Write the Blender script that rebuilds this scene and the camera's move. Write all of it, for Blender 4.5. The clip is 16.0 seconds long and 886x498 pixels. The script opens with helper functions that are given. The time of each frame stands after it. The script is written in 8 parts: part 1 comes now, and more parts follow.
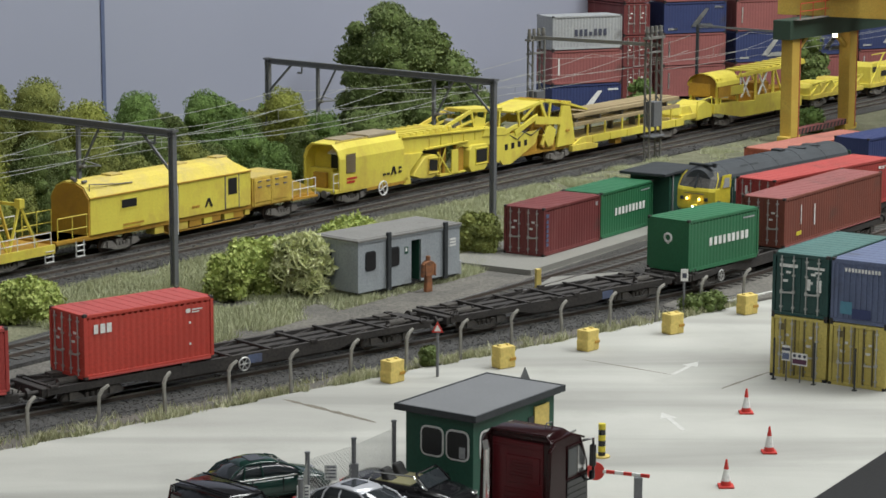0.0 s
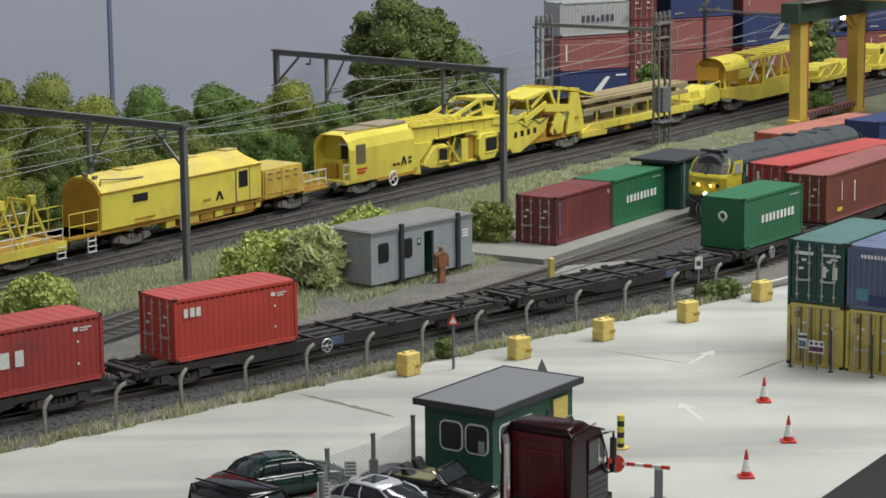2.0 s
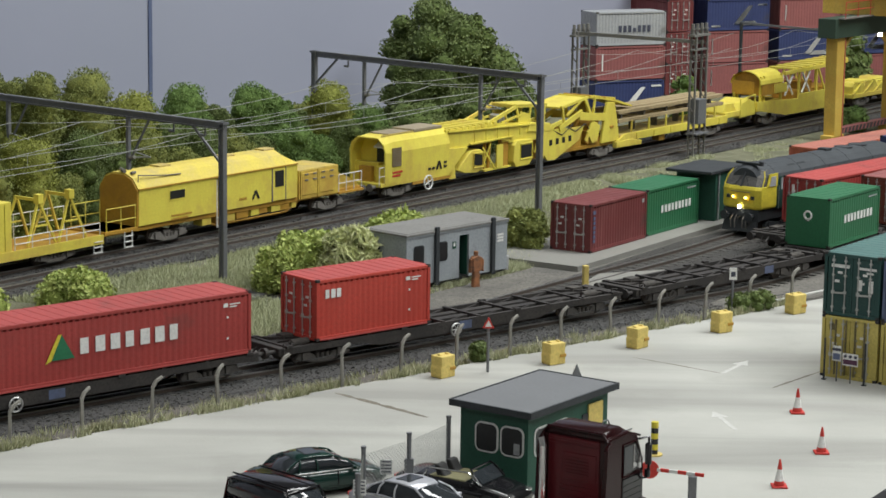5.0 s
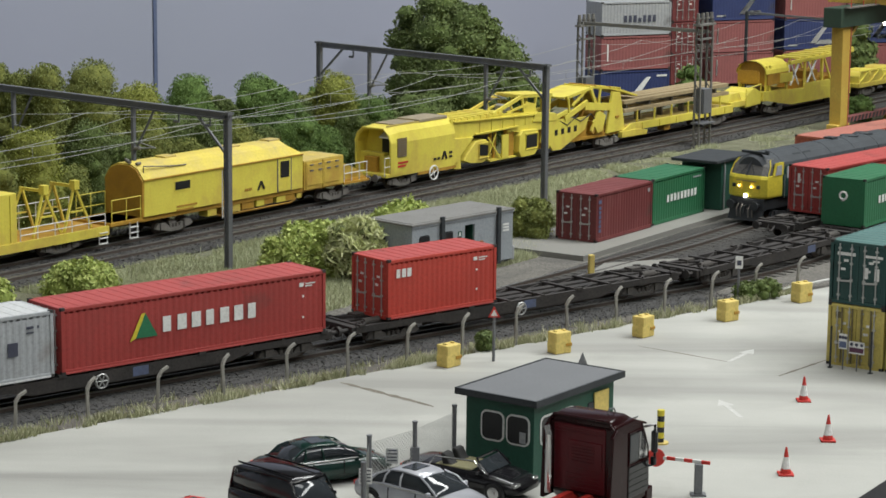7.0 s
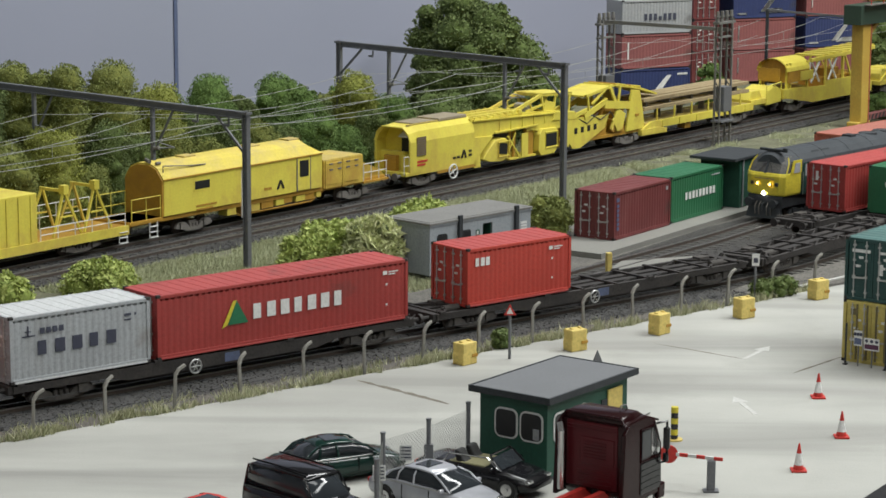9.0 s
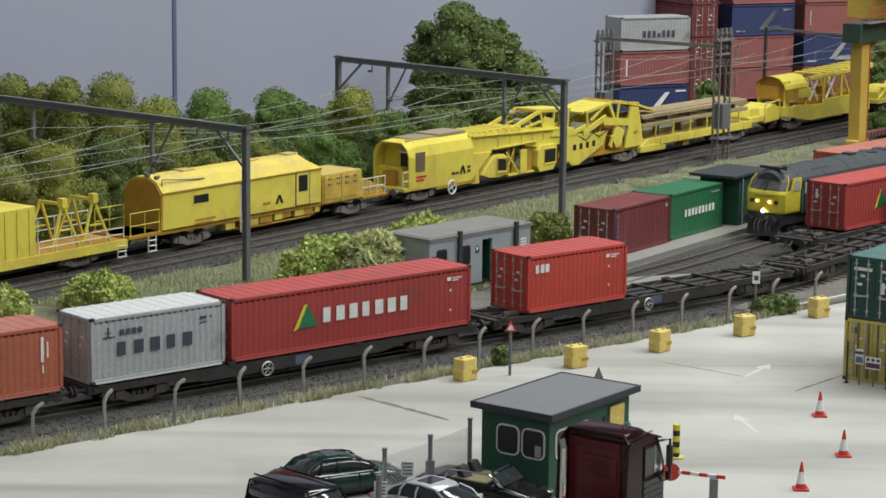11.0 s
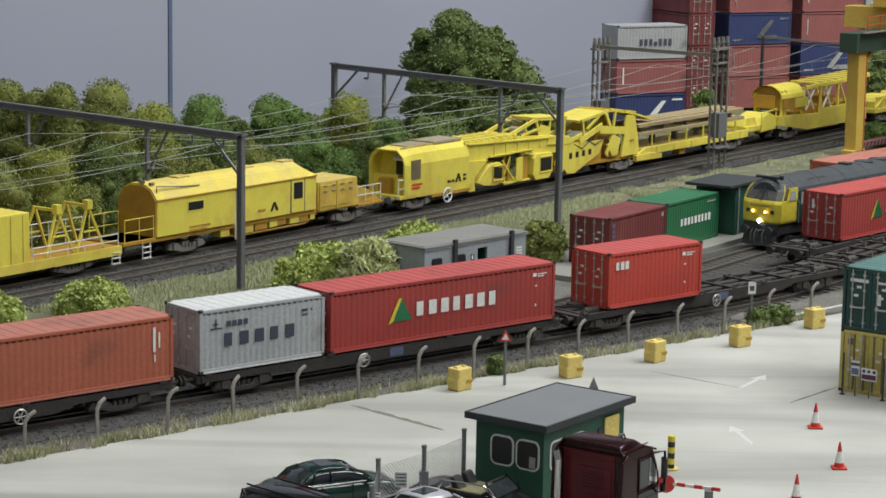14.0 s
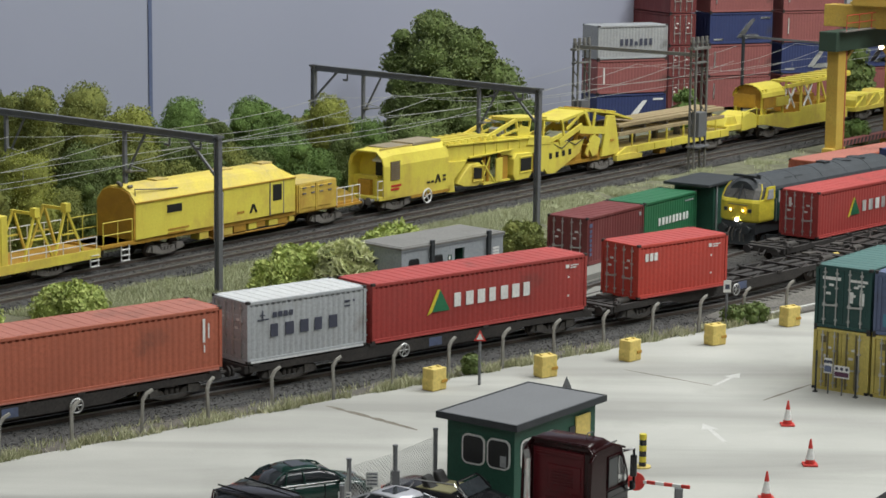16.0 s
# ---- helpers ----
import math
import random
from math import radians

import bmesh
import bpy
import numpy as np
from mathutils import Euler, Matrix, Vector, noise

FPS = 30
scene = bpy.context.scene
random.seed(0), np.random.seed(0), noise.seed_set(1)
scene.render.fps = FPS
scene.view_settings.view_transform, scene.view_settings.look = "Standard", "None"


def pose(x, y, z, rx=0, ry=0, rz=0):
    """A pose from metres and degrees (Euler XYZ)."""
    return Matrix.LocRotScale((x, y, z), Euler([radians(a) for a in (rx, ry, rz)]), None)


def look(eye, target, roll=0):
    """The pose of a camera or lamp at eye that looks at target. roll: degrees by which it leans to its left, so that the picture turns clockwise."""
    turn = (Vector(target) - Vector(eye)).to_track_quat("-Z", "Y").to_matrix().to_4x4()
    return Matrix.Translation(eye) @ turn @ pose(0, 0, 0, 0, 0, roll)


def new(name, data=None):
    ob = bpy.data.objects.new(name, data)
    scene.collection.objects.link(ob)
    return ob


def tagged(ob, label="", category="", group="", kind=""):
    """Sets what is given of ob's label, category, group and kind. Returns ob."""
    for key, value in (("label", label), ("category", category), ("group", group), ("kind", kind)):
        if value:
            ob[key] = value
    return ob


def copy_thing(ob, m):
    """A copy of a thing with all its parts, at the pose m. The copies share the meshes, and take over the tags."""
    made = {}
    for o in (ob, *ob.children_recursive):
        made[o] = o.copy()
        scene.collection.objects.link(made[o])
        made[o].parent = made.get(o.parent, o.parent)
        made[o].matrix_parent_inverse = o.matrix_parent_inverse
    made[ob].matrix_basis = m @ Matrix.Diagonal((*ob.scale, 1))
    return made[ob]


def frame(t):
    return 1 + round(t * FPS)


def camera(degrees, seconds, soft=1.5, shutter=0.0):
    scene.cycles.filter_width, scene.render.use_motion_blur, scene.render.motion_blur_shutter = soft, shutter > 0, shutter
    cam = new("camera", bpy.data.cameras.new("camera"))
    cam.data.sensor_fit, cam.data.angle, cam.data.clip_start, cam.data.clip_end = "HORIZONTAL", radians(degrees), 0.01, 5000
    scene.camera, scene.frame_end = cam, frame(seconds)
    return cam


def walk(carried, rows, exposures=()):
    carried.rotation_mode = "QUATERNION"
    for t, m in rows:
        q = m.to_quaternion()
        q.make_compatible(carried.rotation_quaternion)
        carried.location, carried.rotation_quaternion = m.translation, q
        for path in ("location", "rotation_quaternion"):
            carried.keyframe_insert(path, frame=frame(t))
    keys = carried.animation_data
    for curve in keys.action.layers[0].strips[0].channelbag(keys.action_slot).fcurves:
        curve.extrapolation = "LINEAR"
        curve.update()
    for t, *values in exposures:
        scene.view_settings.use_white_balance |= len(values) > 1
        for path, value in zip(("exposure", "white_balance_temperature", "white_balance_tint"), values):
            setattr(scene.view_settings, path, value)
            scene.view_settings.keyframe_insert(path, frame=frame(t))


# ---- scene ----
# A model railway at 1:76. Sizes below are those of the full-size things; K brings them to the model's size.
K = 1 / 76
cam = camera(21.92, 16.0, soft=1.6)
walk(cam, [
    (0, pose(0.00302, -0.00054, 0.27718, 79.9790, -0.1886, 0.0659)),
    (0.5, pose(0.00286, -0.00211, 0.27605, 79.9954, -0.0748, 0.0411)),
    (1, pose(0.00193, -0.00113, 0.27616, 79.9818, -0.2353, 0.1103)),
    (1.5, pose(0.00000, 0.00000, 0.27590, 79.9404, -0.4336, 0.0769)),
    (2, pose(-0.00197, 0.00289, 0.28090, 79.5813, 0.6185, 0.0466)),
    (2.5, pose(-0.01082, 0.00452, 0.28059, 79.7715, 0.1043, 0.0275)),
    (3, pose(-0.01153, 0.00482, 0.27963, 79.9030, -0.3659, 0.0664)),
    (3.5, pose(-0.00802, 0.00079, 0.27980, 79.7404, -0.5216, 0.4124)),
    (4, pose(-0.00760, -0.00285, 0.28002, 79.7942, -0.5585, 0.7068)),
    (6.5, pose(-0.01200, -0.00197, 0.27728, 79.6739, -0.9322, 0.9653)),
    (7, pose(-0.00871, -0.00180, 0.27722, 79.5944, -0.5743, 1.0279)),
    (7.5, pose(-0.00537, -0.00195, 0.27604, 79.5620, -0.5676, 1.2438)),
    (8, pose(-0.00266, -0.00418, 0.27653, 79.5979, -0.3943, 1.4119)),
    (8.5, pose(-0.00340, -0.00576, 0.27569, 79.6065, -0.4638, 1.5527)),
    (9, pose(-0.00249, -0.00713, 0.27798, 79.5598, -0.2817, 1.6731)),
    (11.5, pose(-0.00748, -0.00129, 0.27670, 80.1005, -0.8597, 1.5930)),
    (12, pose(-0.00789, 0.00205, 0.27633, 80.2090, -1.0838, 1.6760)),
    (12.5, pose(-0.00949, 0.00281, 0.27631, 80.2608, -1.2122, 1.7005)),
    (13, pose(-0.00902, 0.00460, 0.27512, 80.2354, -1.1007, 1.6109)),
    (13.5, pose(-0.00895, 0.00374, 0.27635, 80.0992, -1.0705, 1.5830)),
    (14, pose(-0.00670, 0.00036, 0.27793, 80.1163, -0.9762, 1.5030)),
    (14.5, pose(-0.00474, -0.00127, 0.27785, 80.2078, -1.0902, 1.4439)),
    (15, pose(-0.00213, -0.00182, 0.27735, 80.2211, -0.8693, 1.3314)),
    (15.5, pose(0.00065, -0.00287, 0.27815, 80.1997, -0.7156, 1.2970)),
    (16, pose(0.00291, -0.00423, 0.27877, 80.1401, -0.6366, 1.2414)),
])

# ---- light: a hall with strip lamps under its ceiling ----
world = bpy.data.worlds.new("hall_air")
scene.world = world
world.use_nodes = True
world.node_tree.nodes["Background"].inputs[0].default_value = (0.62, 0.66, 0.72, 1)
world.node_tree.nodes["Background"].inputs[1].default_value = 0.12
scene.view_settings.exposure = 0.0


def ceiling_strip(x, y, z, watts, sx, sy):
    data = bpy.data.lights.new("strip_light", "AREA")
    data.shape, data.size, data.size_y, data.energy = "RECTANGLE", sx, sy, watts
    data.color = (0.975, 1.0, 0.985)
    ob = new("strip_light", data)
    ob.matrix_world = look((x, y, z), (x, y + 0.001, z - 1))
    return ob


ceiling_strip(0.1, 0.55, 1.75, 10.5, 1.8, 0.35)
ceiling_strip(0.95, 1.75, 1.75, 52.0, 2.0, 0.4)
ceiling_strip(1.7, 0.6, 1.75, 34.0, 0.4, 2.0)
ceiling_strip(0.0, -1.2, 1.75, 18.0, 2.2, 0.35)


# ---- mesh tools ----
class Mb:
    def __init__(self):
        self.v, self.f = [], []

    def add(self, vs, fs):
        n = len(self.v)
        self.v += [tuple(p) for p in vs]
        self.f += [tuple(i + n for i in q) for q in fs]
        return self

    def box(self, x0, y0, z0, x1, y1, z1):
        return self.add([(x0, y0, z0), (x1, y0, z0), (x1, y1, z0), (x0, y1, z0), (x0, y0, z1), (x1, y0, z1), (x1, y1, z1), (x0, y1, z1)],
                        [(0, 3, 2, 1), (4, 5, 6, 7), (0, 1, 5, 4), (1, 2, 6, 5), (2, 3, 7, 6), (3, 0, 4, 7)])

    def prism(self, pts, a, b, axis="y"):
        """A polygon drawn in two axes and drawn out along the third, from a to b."""
        def put(p, c):
            return {"y": (p[0], c, p[1]), "x": (c, p[0], p[1]), "z": (p[0], p[1], c)}[axis]
        n = len(pts)
        vs = [put(p, a) for p in pts] + [put(p, b) for p in pts]
        fs = [tuple(range(n)), tuple(range(2 * n - 1, n - 1, -1))] + [(i, i + n, (i + 1) % n + n, (i + 1) % n) for i in range(n)]
        return self.add(vs, fs)

    def rod(self, p, q, r, n=6, r2=None):
        p, q = Vector(p), Vector(q)
        d = (q - p).normalized()
        a = d.orthogonal().normalized()
        b = d.cross(a)
        r2 = r if r2 is None else r2
        vs = []
        for c, rr in ((p, r), (q, r2)):
            vs += [c + rr * (a * math.cos(2 * math.pi * i / n) + b * math.sin(2 * math.pi * i / n)) for i in range(n)]
        fs = [(i, (i + 1) % n, (i + 1) % n + n, i + n) for i in range(n)] + [tuple(range(n - 1, -1, -1)), tuple(range(n, 2 * n))]
        return self.add(vs, fs)

    def path(self, pts, r, n=6):
        """One round tube through all the points."""
        ps = [Vector(p) for p in pts]
        closed = (ps[0] - ps[-1]).length < 1e-9
        if closed:
            ps = ps[:-1]
        m = len(ps)
        vs, a = [], None
        for i, p in enumerate(ps):
            q0 = ps[i - 1] if (i or closed) else p
            q1 = ps[(i + 1) % m] if (i < m - 1 or closed) else p
            d = (q1 - q0).normalized()
            a = d.orthogonal().normalized() if a is None else (a - d * a.dot(d)).normalized()
            b = d.cross(a)
            vs += [p + r * (a * math.cos(2 * math.pi * k / n) + b * math.sin(2 * math.pi * k / n)) for k in range(n)]
        fs = [(i * n + k, i * n + (k + 1) % n, (i + 1) % m * n + (k + 1) % n, (i + 1) % m * n + k) for i in range(m if closed else m - 1) for k in range(n)]
        if not closed:
            fs += [tuple(range(n - 1, -1, -1)), tuple(range((m - 1) * n, m * n))]
        return self.add(vs, fs)

    def beam(self, p, q, w, h):
        """A bar of rectangular section from p to q."""
        p, q = Vector(p), Vector(q)
        d = (q - p).normalized()
        side = d.cross(Vector((0, 0, 1)))
        side = side.normalized() if side.length > 1e-4 else Vector((1, 0, 0))
        up = side.cross(d)
        vs = [c + side * a + up * b for c in (p, q) for a, b in ((-w / 2, -h / 2), (w / 2, -h / 2), (w / 2, h / 2), (-w / 2, h / 2))]
        return self.add(vs, [(0, 1, 2, 3), (7, 6, 5, 4), (0, 4, 5, 1), (1, 5, 6, 2), (2, 6, 7, 3), (3, 7, 4, 0)])

    def ring(self, c, r, w, n=16, axis="y"):
        """A flat hoop round c."""
        pts = []
        for i in range(n):
            a = 2 * math.pi * i / n
            o = {"y": (math.cos(a), 0, math.sin(a)), "x": (0, math.cos(a), math.sin(a)), "z": (math.cos(a), math.sin(a), 0)}[axis]
            pts.append(tuple(c[k] + r * o[k] for k in range(3)))
        return self.path(pts + pts[:1], w, 5)

    def skin(self, rings, closed=True):
        """A skin over outlines of equal length, one after another."""
        n = len(rings[0])
        vs = [q for r in rings for q in r]
        fs = [(k * n + i, k * n + (i + 1) % n, (k + 1) * n + (i + 1) % n, (k + 1) * n + i) for k in range(len(rings) - 1) for i in range(n if closed else n - 1)]
        if closed:
            fs += [tuple(range(n - 1, -1, -1)), tuple(range((len(rings) - 1) * n, len(rings) * n))]
        return self.add(vs, fs)

    def data(self, name, bevel=0.0, smooth=False):
        me = bpy.data.meshes.new(name)
        me.from_pydata([(x * K, y * K, z * K) for x, y, z in self.v], [], self.f)
        bm = bmesh.new()
        bm.from_mesh(me)
        if len(bm.faces) < 20000:
            bmesh.ops.recalc_face_normals(bm, faces=bm.faces)
        if bevel:
            es = [e for e in bm.edges if len(e.link_faces) == 2 and e.calc_face_angle(0) > 0.5]
            bmesh.ops.bevel(bm, geom=es, offset=bevel * K, segments=2, profile=0.5, affect="EDGES", clamp_overlap=True)
        for face in bm.faces:
            face.smooth = smooth
        bm.to_mesh(me)
        bm.free()
        return me


def part(name, mb, material, parent=None, label="", bevel=0.0, smooth=False, at=None, kind=""):
    """One mesh object under a thing or a part."""
    me = mb if isinstance(mb, bpy.types.Mesh) else mb.data(name, bevel, smooth)
    if not me.materials:
        me.materials.append(material)
    ob = new(name, me)
    ob.parent = parent
    if at is not None:
        ob.matrix_basis = at
    return tagged(ob, label, kind=kind)


def place(x, y, z=0.0, yaw=0.0, rx=0.0, ry=0.0):
    return pose(x * K, y * K, z * K, rx, ry, yaw)


def thing(name, m, label, category, group="", kind=""):
    ob = new(name)
    ob.empty_display_size = 0.01
    ob.matrix_basis = m
    return tagged(ob, label, category, group, kind)


def solid(name, mb, material, m, label, category="", group="", kind="", bevel=0.0, smooth=False):
    """A thing of one mesh."""
    ob = part(name, mb, material, None, "", bevel, smooth, m)
    return tagged(ob, label, category, group, kind)


# ---- materials ----
def paint(name, colour, rough=0.55, metal=0.0, second=None, size=1.2, amount=0.5, bump=0.15, grain=0.12, dirt=0.0, dirt_colour=(0.05, 0.042, 0.035), alpha=1.0):
    """A surface with stains of about that size, fine grain and worn-in dirt."""
    mt = bpy.data.materials.new(name)
    mt.use_nodes = True
    nt = mt.node_tree
    b = nt.nodes["Principled BSDF"]
    tc = nt.nodes.new("ShaderNodeTexCoord")

    def noise_node(scale, detail=4.0, rough_=0.6):
        n = nt.nodes.new("ShaderNodeTexNoise")
        n.inputs["Scale"].default_value = scale / K
        n.inputs["Detail"].default_value = detail
        n.inputs["Roughness"].default_value = rough_
        nt.links.new(tc.outputs["Object"], n.inputs["Vector"])
        return n

    def ramp(fac, lo, hi):
        r = nt.nodes.new("ShaderNodeMapRange")
        r.inputs["From Min"].default_value, r.inputs["From Max"].default_value = lo, hi
        nt.links.new(fac, r.inputs["Value"])
        return r.outputs["Result"]

    def mix(fac, a, bcol):
        m = nt.nodes.new("ShaderNodeMix")
        m.data_type = "RGBA"
        if isinstance(fac, float):
            m.inputs["Factor"].default_value = fac
        else:
            nt.links.new(fac, m.inputs["Factor"])
        for sock, val in (("A", a), ("B", bcol)):
            s = [i for i in m.inputs if i.name == sock and i.type == "RGBA"][0]
            if isinstance(val, tuple):
                s.default_value = (*val, 1)
            else:
                nt.links.new(val, s)
        return [o for o in m.outputs if o.type == "RGBA"][0]

    second = second or tuple(c * (1 - amount * 0.5) for c in colour)
    big = noise_node(1 / size)
    col = mix(ramp(big.outputs["Fac"], 0.35, 0.68), colour, second)
    fine = noise_node(9.0, 3.0)
    col = mix(ramp(fine.outputs["Fac"], 0.42, 0.72), col, tuple(c * (1 - 2.2 * grain) for c in colour)) if grain else col
    if dirt:
        d = noise_node(0.55 / size, 8.0, 0.7)
        col = mix(ramp(d.outputs["Fac"], 0.62 - 0.22 * dirt, 0.86 - 0.22 * dirt), col, dirt_colour)
    nt.links.new(col, b.inputs["Base Color"])
    b.inputs["Roughness"].default_value, b.inputs["Metallic"].default_value = rough, metal
    if alpha < 1:
        b.inputs["Alpha"].default_value = alpha
    if bump:
        bp = nt.nodes.new("ShaderNodeBump")
        bp.inputs["Strength"].default_value = bump
        bp.inputs["Distance"].default_value = 0.05 * K
        nt.links.new(fine.outputs["Fac"], bp.inputs["Height"])
        nt.links.new(bp.outputs["Normal"], b.inputs["Normal"])
    return mt


def glow(name, colour, strength):
    mt = bpy.data.materials.new(name)
    mt.use_nodes = True
    b = mt.node_tree.nodes["Principled BSDF"]
    b.inputs["Base Color"].default_value = (*colour, 1)
    b.inputs["Emission Color"].default_value = (*colour, 1)
    b.inputs["Emission Strength"].default_value = strength
    return mt


def leaf_paint(name, a, b_):
    """Foliage: each clump between two greens."""
    mt = bpy.data.materials.new(name)
    mt.use_nodes = True
    nt = mt.node_tree
    b = nt.nodes["Principled BSDF"]
    g = nt.nodes.new("ShaderNodeNewGeometry")
    r = nt.nodes.new("ShaderNodeValToRGB")
    r.color_ramp.elements[0].color, r.color_ramp.elements[1].color = (*a, 1), (*b_, 1)
    nt.links.new(g.outputs["Random Per Island"], r.inputs["Fac"])
    nt.links.new(r.outputs["Color"], b.inputs["Base Color"])
    b.inputs["Roughness"].default_value = 0.8
    return mt




def streaked_concrete():
    """Yard concrete with broad tyre-swept streaks, blotches and fine speckle."""
    mt = paint("concrete", (0.43, 0.428, 0.395), 0.85, size=6.0, second=(0.36, 0.358, 0.33), grain=0.03, bump=0.2, dirt=0.35, dirt_colour=(0.29, 0.285, 0.26))
    nt = mt.node_tree
    b = nt.nodes["Principled BSDF"]
    src = b.inputs["Base Color"].links[0].from_socket
    tc = nt.nodes.new("ShaderNodeTexCoord")
    mp = nt.nodes.new("ShaderNodeMapping")
    mp.inputs["Rotation"].default_value = (0, 0, radians(-47))
    mp.inputs["Scale"].default_value = (0.035 / K, 0.30 / K, 1)
    nz = nt.nodes.new("ShaderNodeTexNoise")
    nz.inputs["Scale"].default_value, nz.inputs["Detail"].default_value, nz.inputs["Distortion"].default_value = 1.0, 6.0, 0.6
    rm = nt.nodes.new("ShaderNodeMapRange")
    rm.inputs["From Min"].default_value, rm.inputs["From Max"].default_value = 0.42, 0.70
    rm.inputs["To Max"].default_value = 0.75
    mx = nt.nodes.new("ShaderNodeMix")
    mx.data_type, mx.blend_type = "RGBA", "MIX"
    cols = [i for i in mx.inputs if i.type == "RGBA"]
    nt.links.new(tc.outputs["Object"], mp.inputs["Vector"])
    nt.links.new(mp.outputs["Vector"], nz.inputs["Vector"])
    nt.links.new(nz.outputs["Fac"], rm.inputs["Value"])
    nt.links.new(rm.outputs["Result"], mx.inputs["Factor"])
    nt.links.new(src, cols[0])
    cols[1].default_value = (0.235, 0.232, 0.215, 1)
    nt.links.new([o for o in mx.outputs if o.type == "RGBA"][0], b.inputs["Base Color"])
    return mt


def streaks(mt, colour, amount=0.5, fine=1.3, lo=0.5, hi=0.78):
    """Rain-washed grime in upright runs over a painted side."""
    nt = mt.node_tree
    b = nt.nodes["Principled BSDF"]
    src = b.inputs["Base Color"].links[0].from_socket
    tc, mp = nt.nodes.new("ShaderNodeTexCoord"), nt.nodes.new("ShaderNodeMapping")
    mp.inputs["Scale"].default_value = (fine / K, fine / K, 0.22 / K)
    nz = nt.nodes.new("ShaderNodeTexNoise")
    nz.inputs["Scale"].default_value, nz.inputs["Detail"].default_value, nz.inputs["Roughness"].default_value = 1.0, 7.0, 0.65
    rm = nt.nodes.new("ShaderNodeMapRange")
    rm.inputs["From Min"].default_value, rm.inputs["From Max"].default_value, rm.inputs["To Max"].default_value = lo, hi, amount
    mx = nt.nodes.new("ShaderNodeMix")
    mx.data_type = "RGBA"
    cols = [i for i in mx.inputs if i.type == "RGBA"]
    nt.links.new(tc.outputs["Object"], mp.inputs["Vector"])
    nt.links.new(mp.outputs["Vector"], nz.inputs["Vector"])
    nt.links.new(nz.outputs["Fac"], rm.inputs["Value"])
    nt.links.new(rm.outputs["Result"], mx.inputs["Factor"])
    nt.links.new(src, cols[0])
    cols[1].default_value = (*colour, 1)
    nt.links.new([o for o in mx.outputs if o.type == "RGBA"][0], b.inputs["Base Color"])
    return mt


CONCRETE = streaked_concrete()
PAD = paint("pad_concrete", (0.235, 0.23, 0.21), 0.9, size=3.0, second=(0.20, 0.195, 0.175), grain=0.08, dirt=0.2, dirt_colour=(0.2, 0.19, 0.17))
EARTH = paint("cinder_earth", (0.125, 0.118, 0.107), 0.95, size=2.5, second=(0.19, 0.178, 0.155), grain=0.25, bump=0.9)
BALLAST = paint("ballast", (0.078, 0.076, 0.075), 0.95, size=2.0, second=(0.052, 0.051, 0.050), grain=0.3, bump=1.0)
GRASS_SOIL = paint("grassy_soil", (0.135, 0.14, 0.085), 0.95, size=1.5, second=(0.22, 0.215, 0.14), grain=0.25, bump=1.0)
SLEEPER = paint("sleeper", (0.08, 0.075, 0.068), 0.9, size=0.8)
RAIL = paint("rusty_rail", (0.12, 0.095, 0.08), 0.6, 0.3, size=2.0)
RAILTOP = paint("rail_head", (0.36, 0.35, 0.34), 0.4, 0.8, size=2.0, grain=0.0)
BACKDROP = paint("backdrop_paint", (0.315, 0.328, 0.415), 0.9, size=40.0, second=(0.295, 0.312, 0.39), grain=0.0, bump=0.05)
RED = paint("bright_red", (0.53, 0.060, 0.042), 0.5, size=3.0, amount=0.35, dirt=0.06)
REDTOP = paint("red_roof", (0.45, 0.075, 0.068), 0.55, size=2.0, amount=0.3, dirt=0.08)
HYRED = paint("deep_red", (0.38, 0.050, 0.044), 0.5, size=3.0, amount=0.3, dirt=0.05)
ORANGE = paint("rust_orange", (0.45, 0.125, 0.072), 0.55, size=3.0, amount=0.3, dirt=0.06)
MAROON = paint("dull_maroon", (0.17, 0.035, 0.035), 0.6, size=2.0, amount=0.4, dirt=0.1)
BROWN = paint("brown_red", (0.185, 0.05, 0.032), 0.6, size=2.0, amount=0.4, dirt=0.1)
GREEN = paint("box_green", (0.025, 0.15, 0.065), 0.5, size=3.0, amount=0.3, dirt=0.05)
TEALTOP = paint("pale_teal_roof", (0.07, 0.16, 0.15), 0.65, size=1.5, amount=0.4, dirt=0.15)
TEAL = paint("dark_teal", (0.014, 0.062, 0.056), 0.55, size=2.0, amount=0.4, dirt=0.15)
NAVY = paint("navy_blue", (0.03, 0.045, 0.14), 0.6, size=2.0, amount=0.4, dirt=0.1)
SLATEBLUE = paint("faded_blue", (0.115, 0.145, 0.25), 0.6, size=2.0, amount=0.4, dirt=0.2)
SILVER = paint("silver_grey", (0.42, 0.44, 0.46), 0.5, size=2.0, amount=0.25, dirt=0.12, dirt_colour=(0.2, 0.17, 0.14))
OLDYELLOW = paint("old_yellow", (0.60, 0.50, 0.14), 0.6, size=1.5, second=(0.50, 0.40, 0.10), dirt=0.2, dirt_colour=(0.20, 0.16, 0.07))
PINKRED = paint("faded_red", (0.285, 0.095, 0.092), 0.6, size=2.0, amount=0.3, dirt=0.1)
GREYBOX = paint("light_grey", (0.36, 0.37, 0.38), 0.6, size=2.0, amount=0.3, dirt=0.12)
BAR = paint("galvanised_bar", (0.55, 0.55, 0.54), 0.4, 0.6, size=1.0)
WHITE = paint("white_marking", (0.78, 0.78, 0.76), 0.6, size=0.6, amount=0.25)
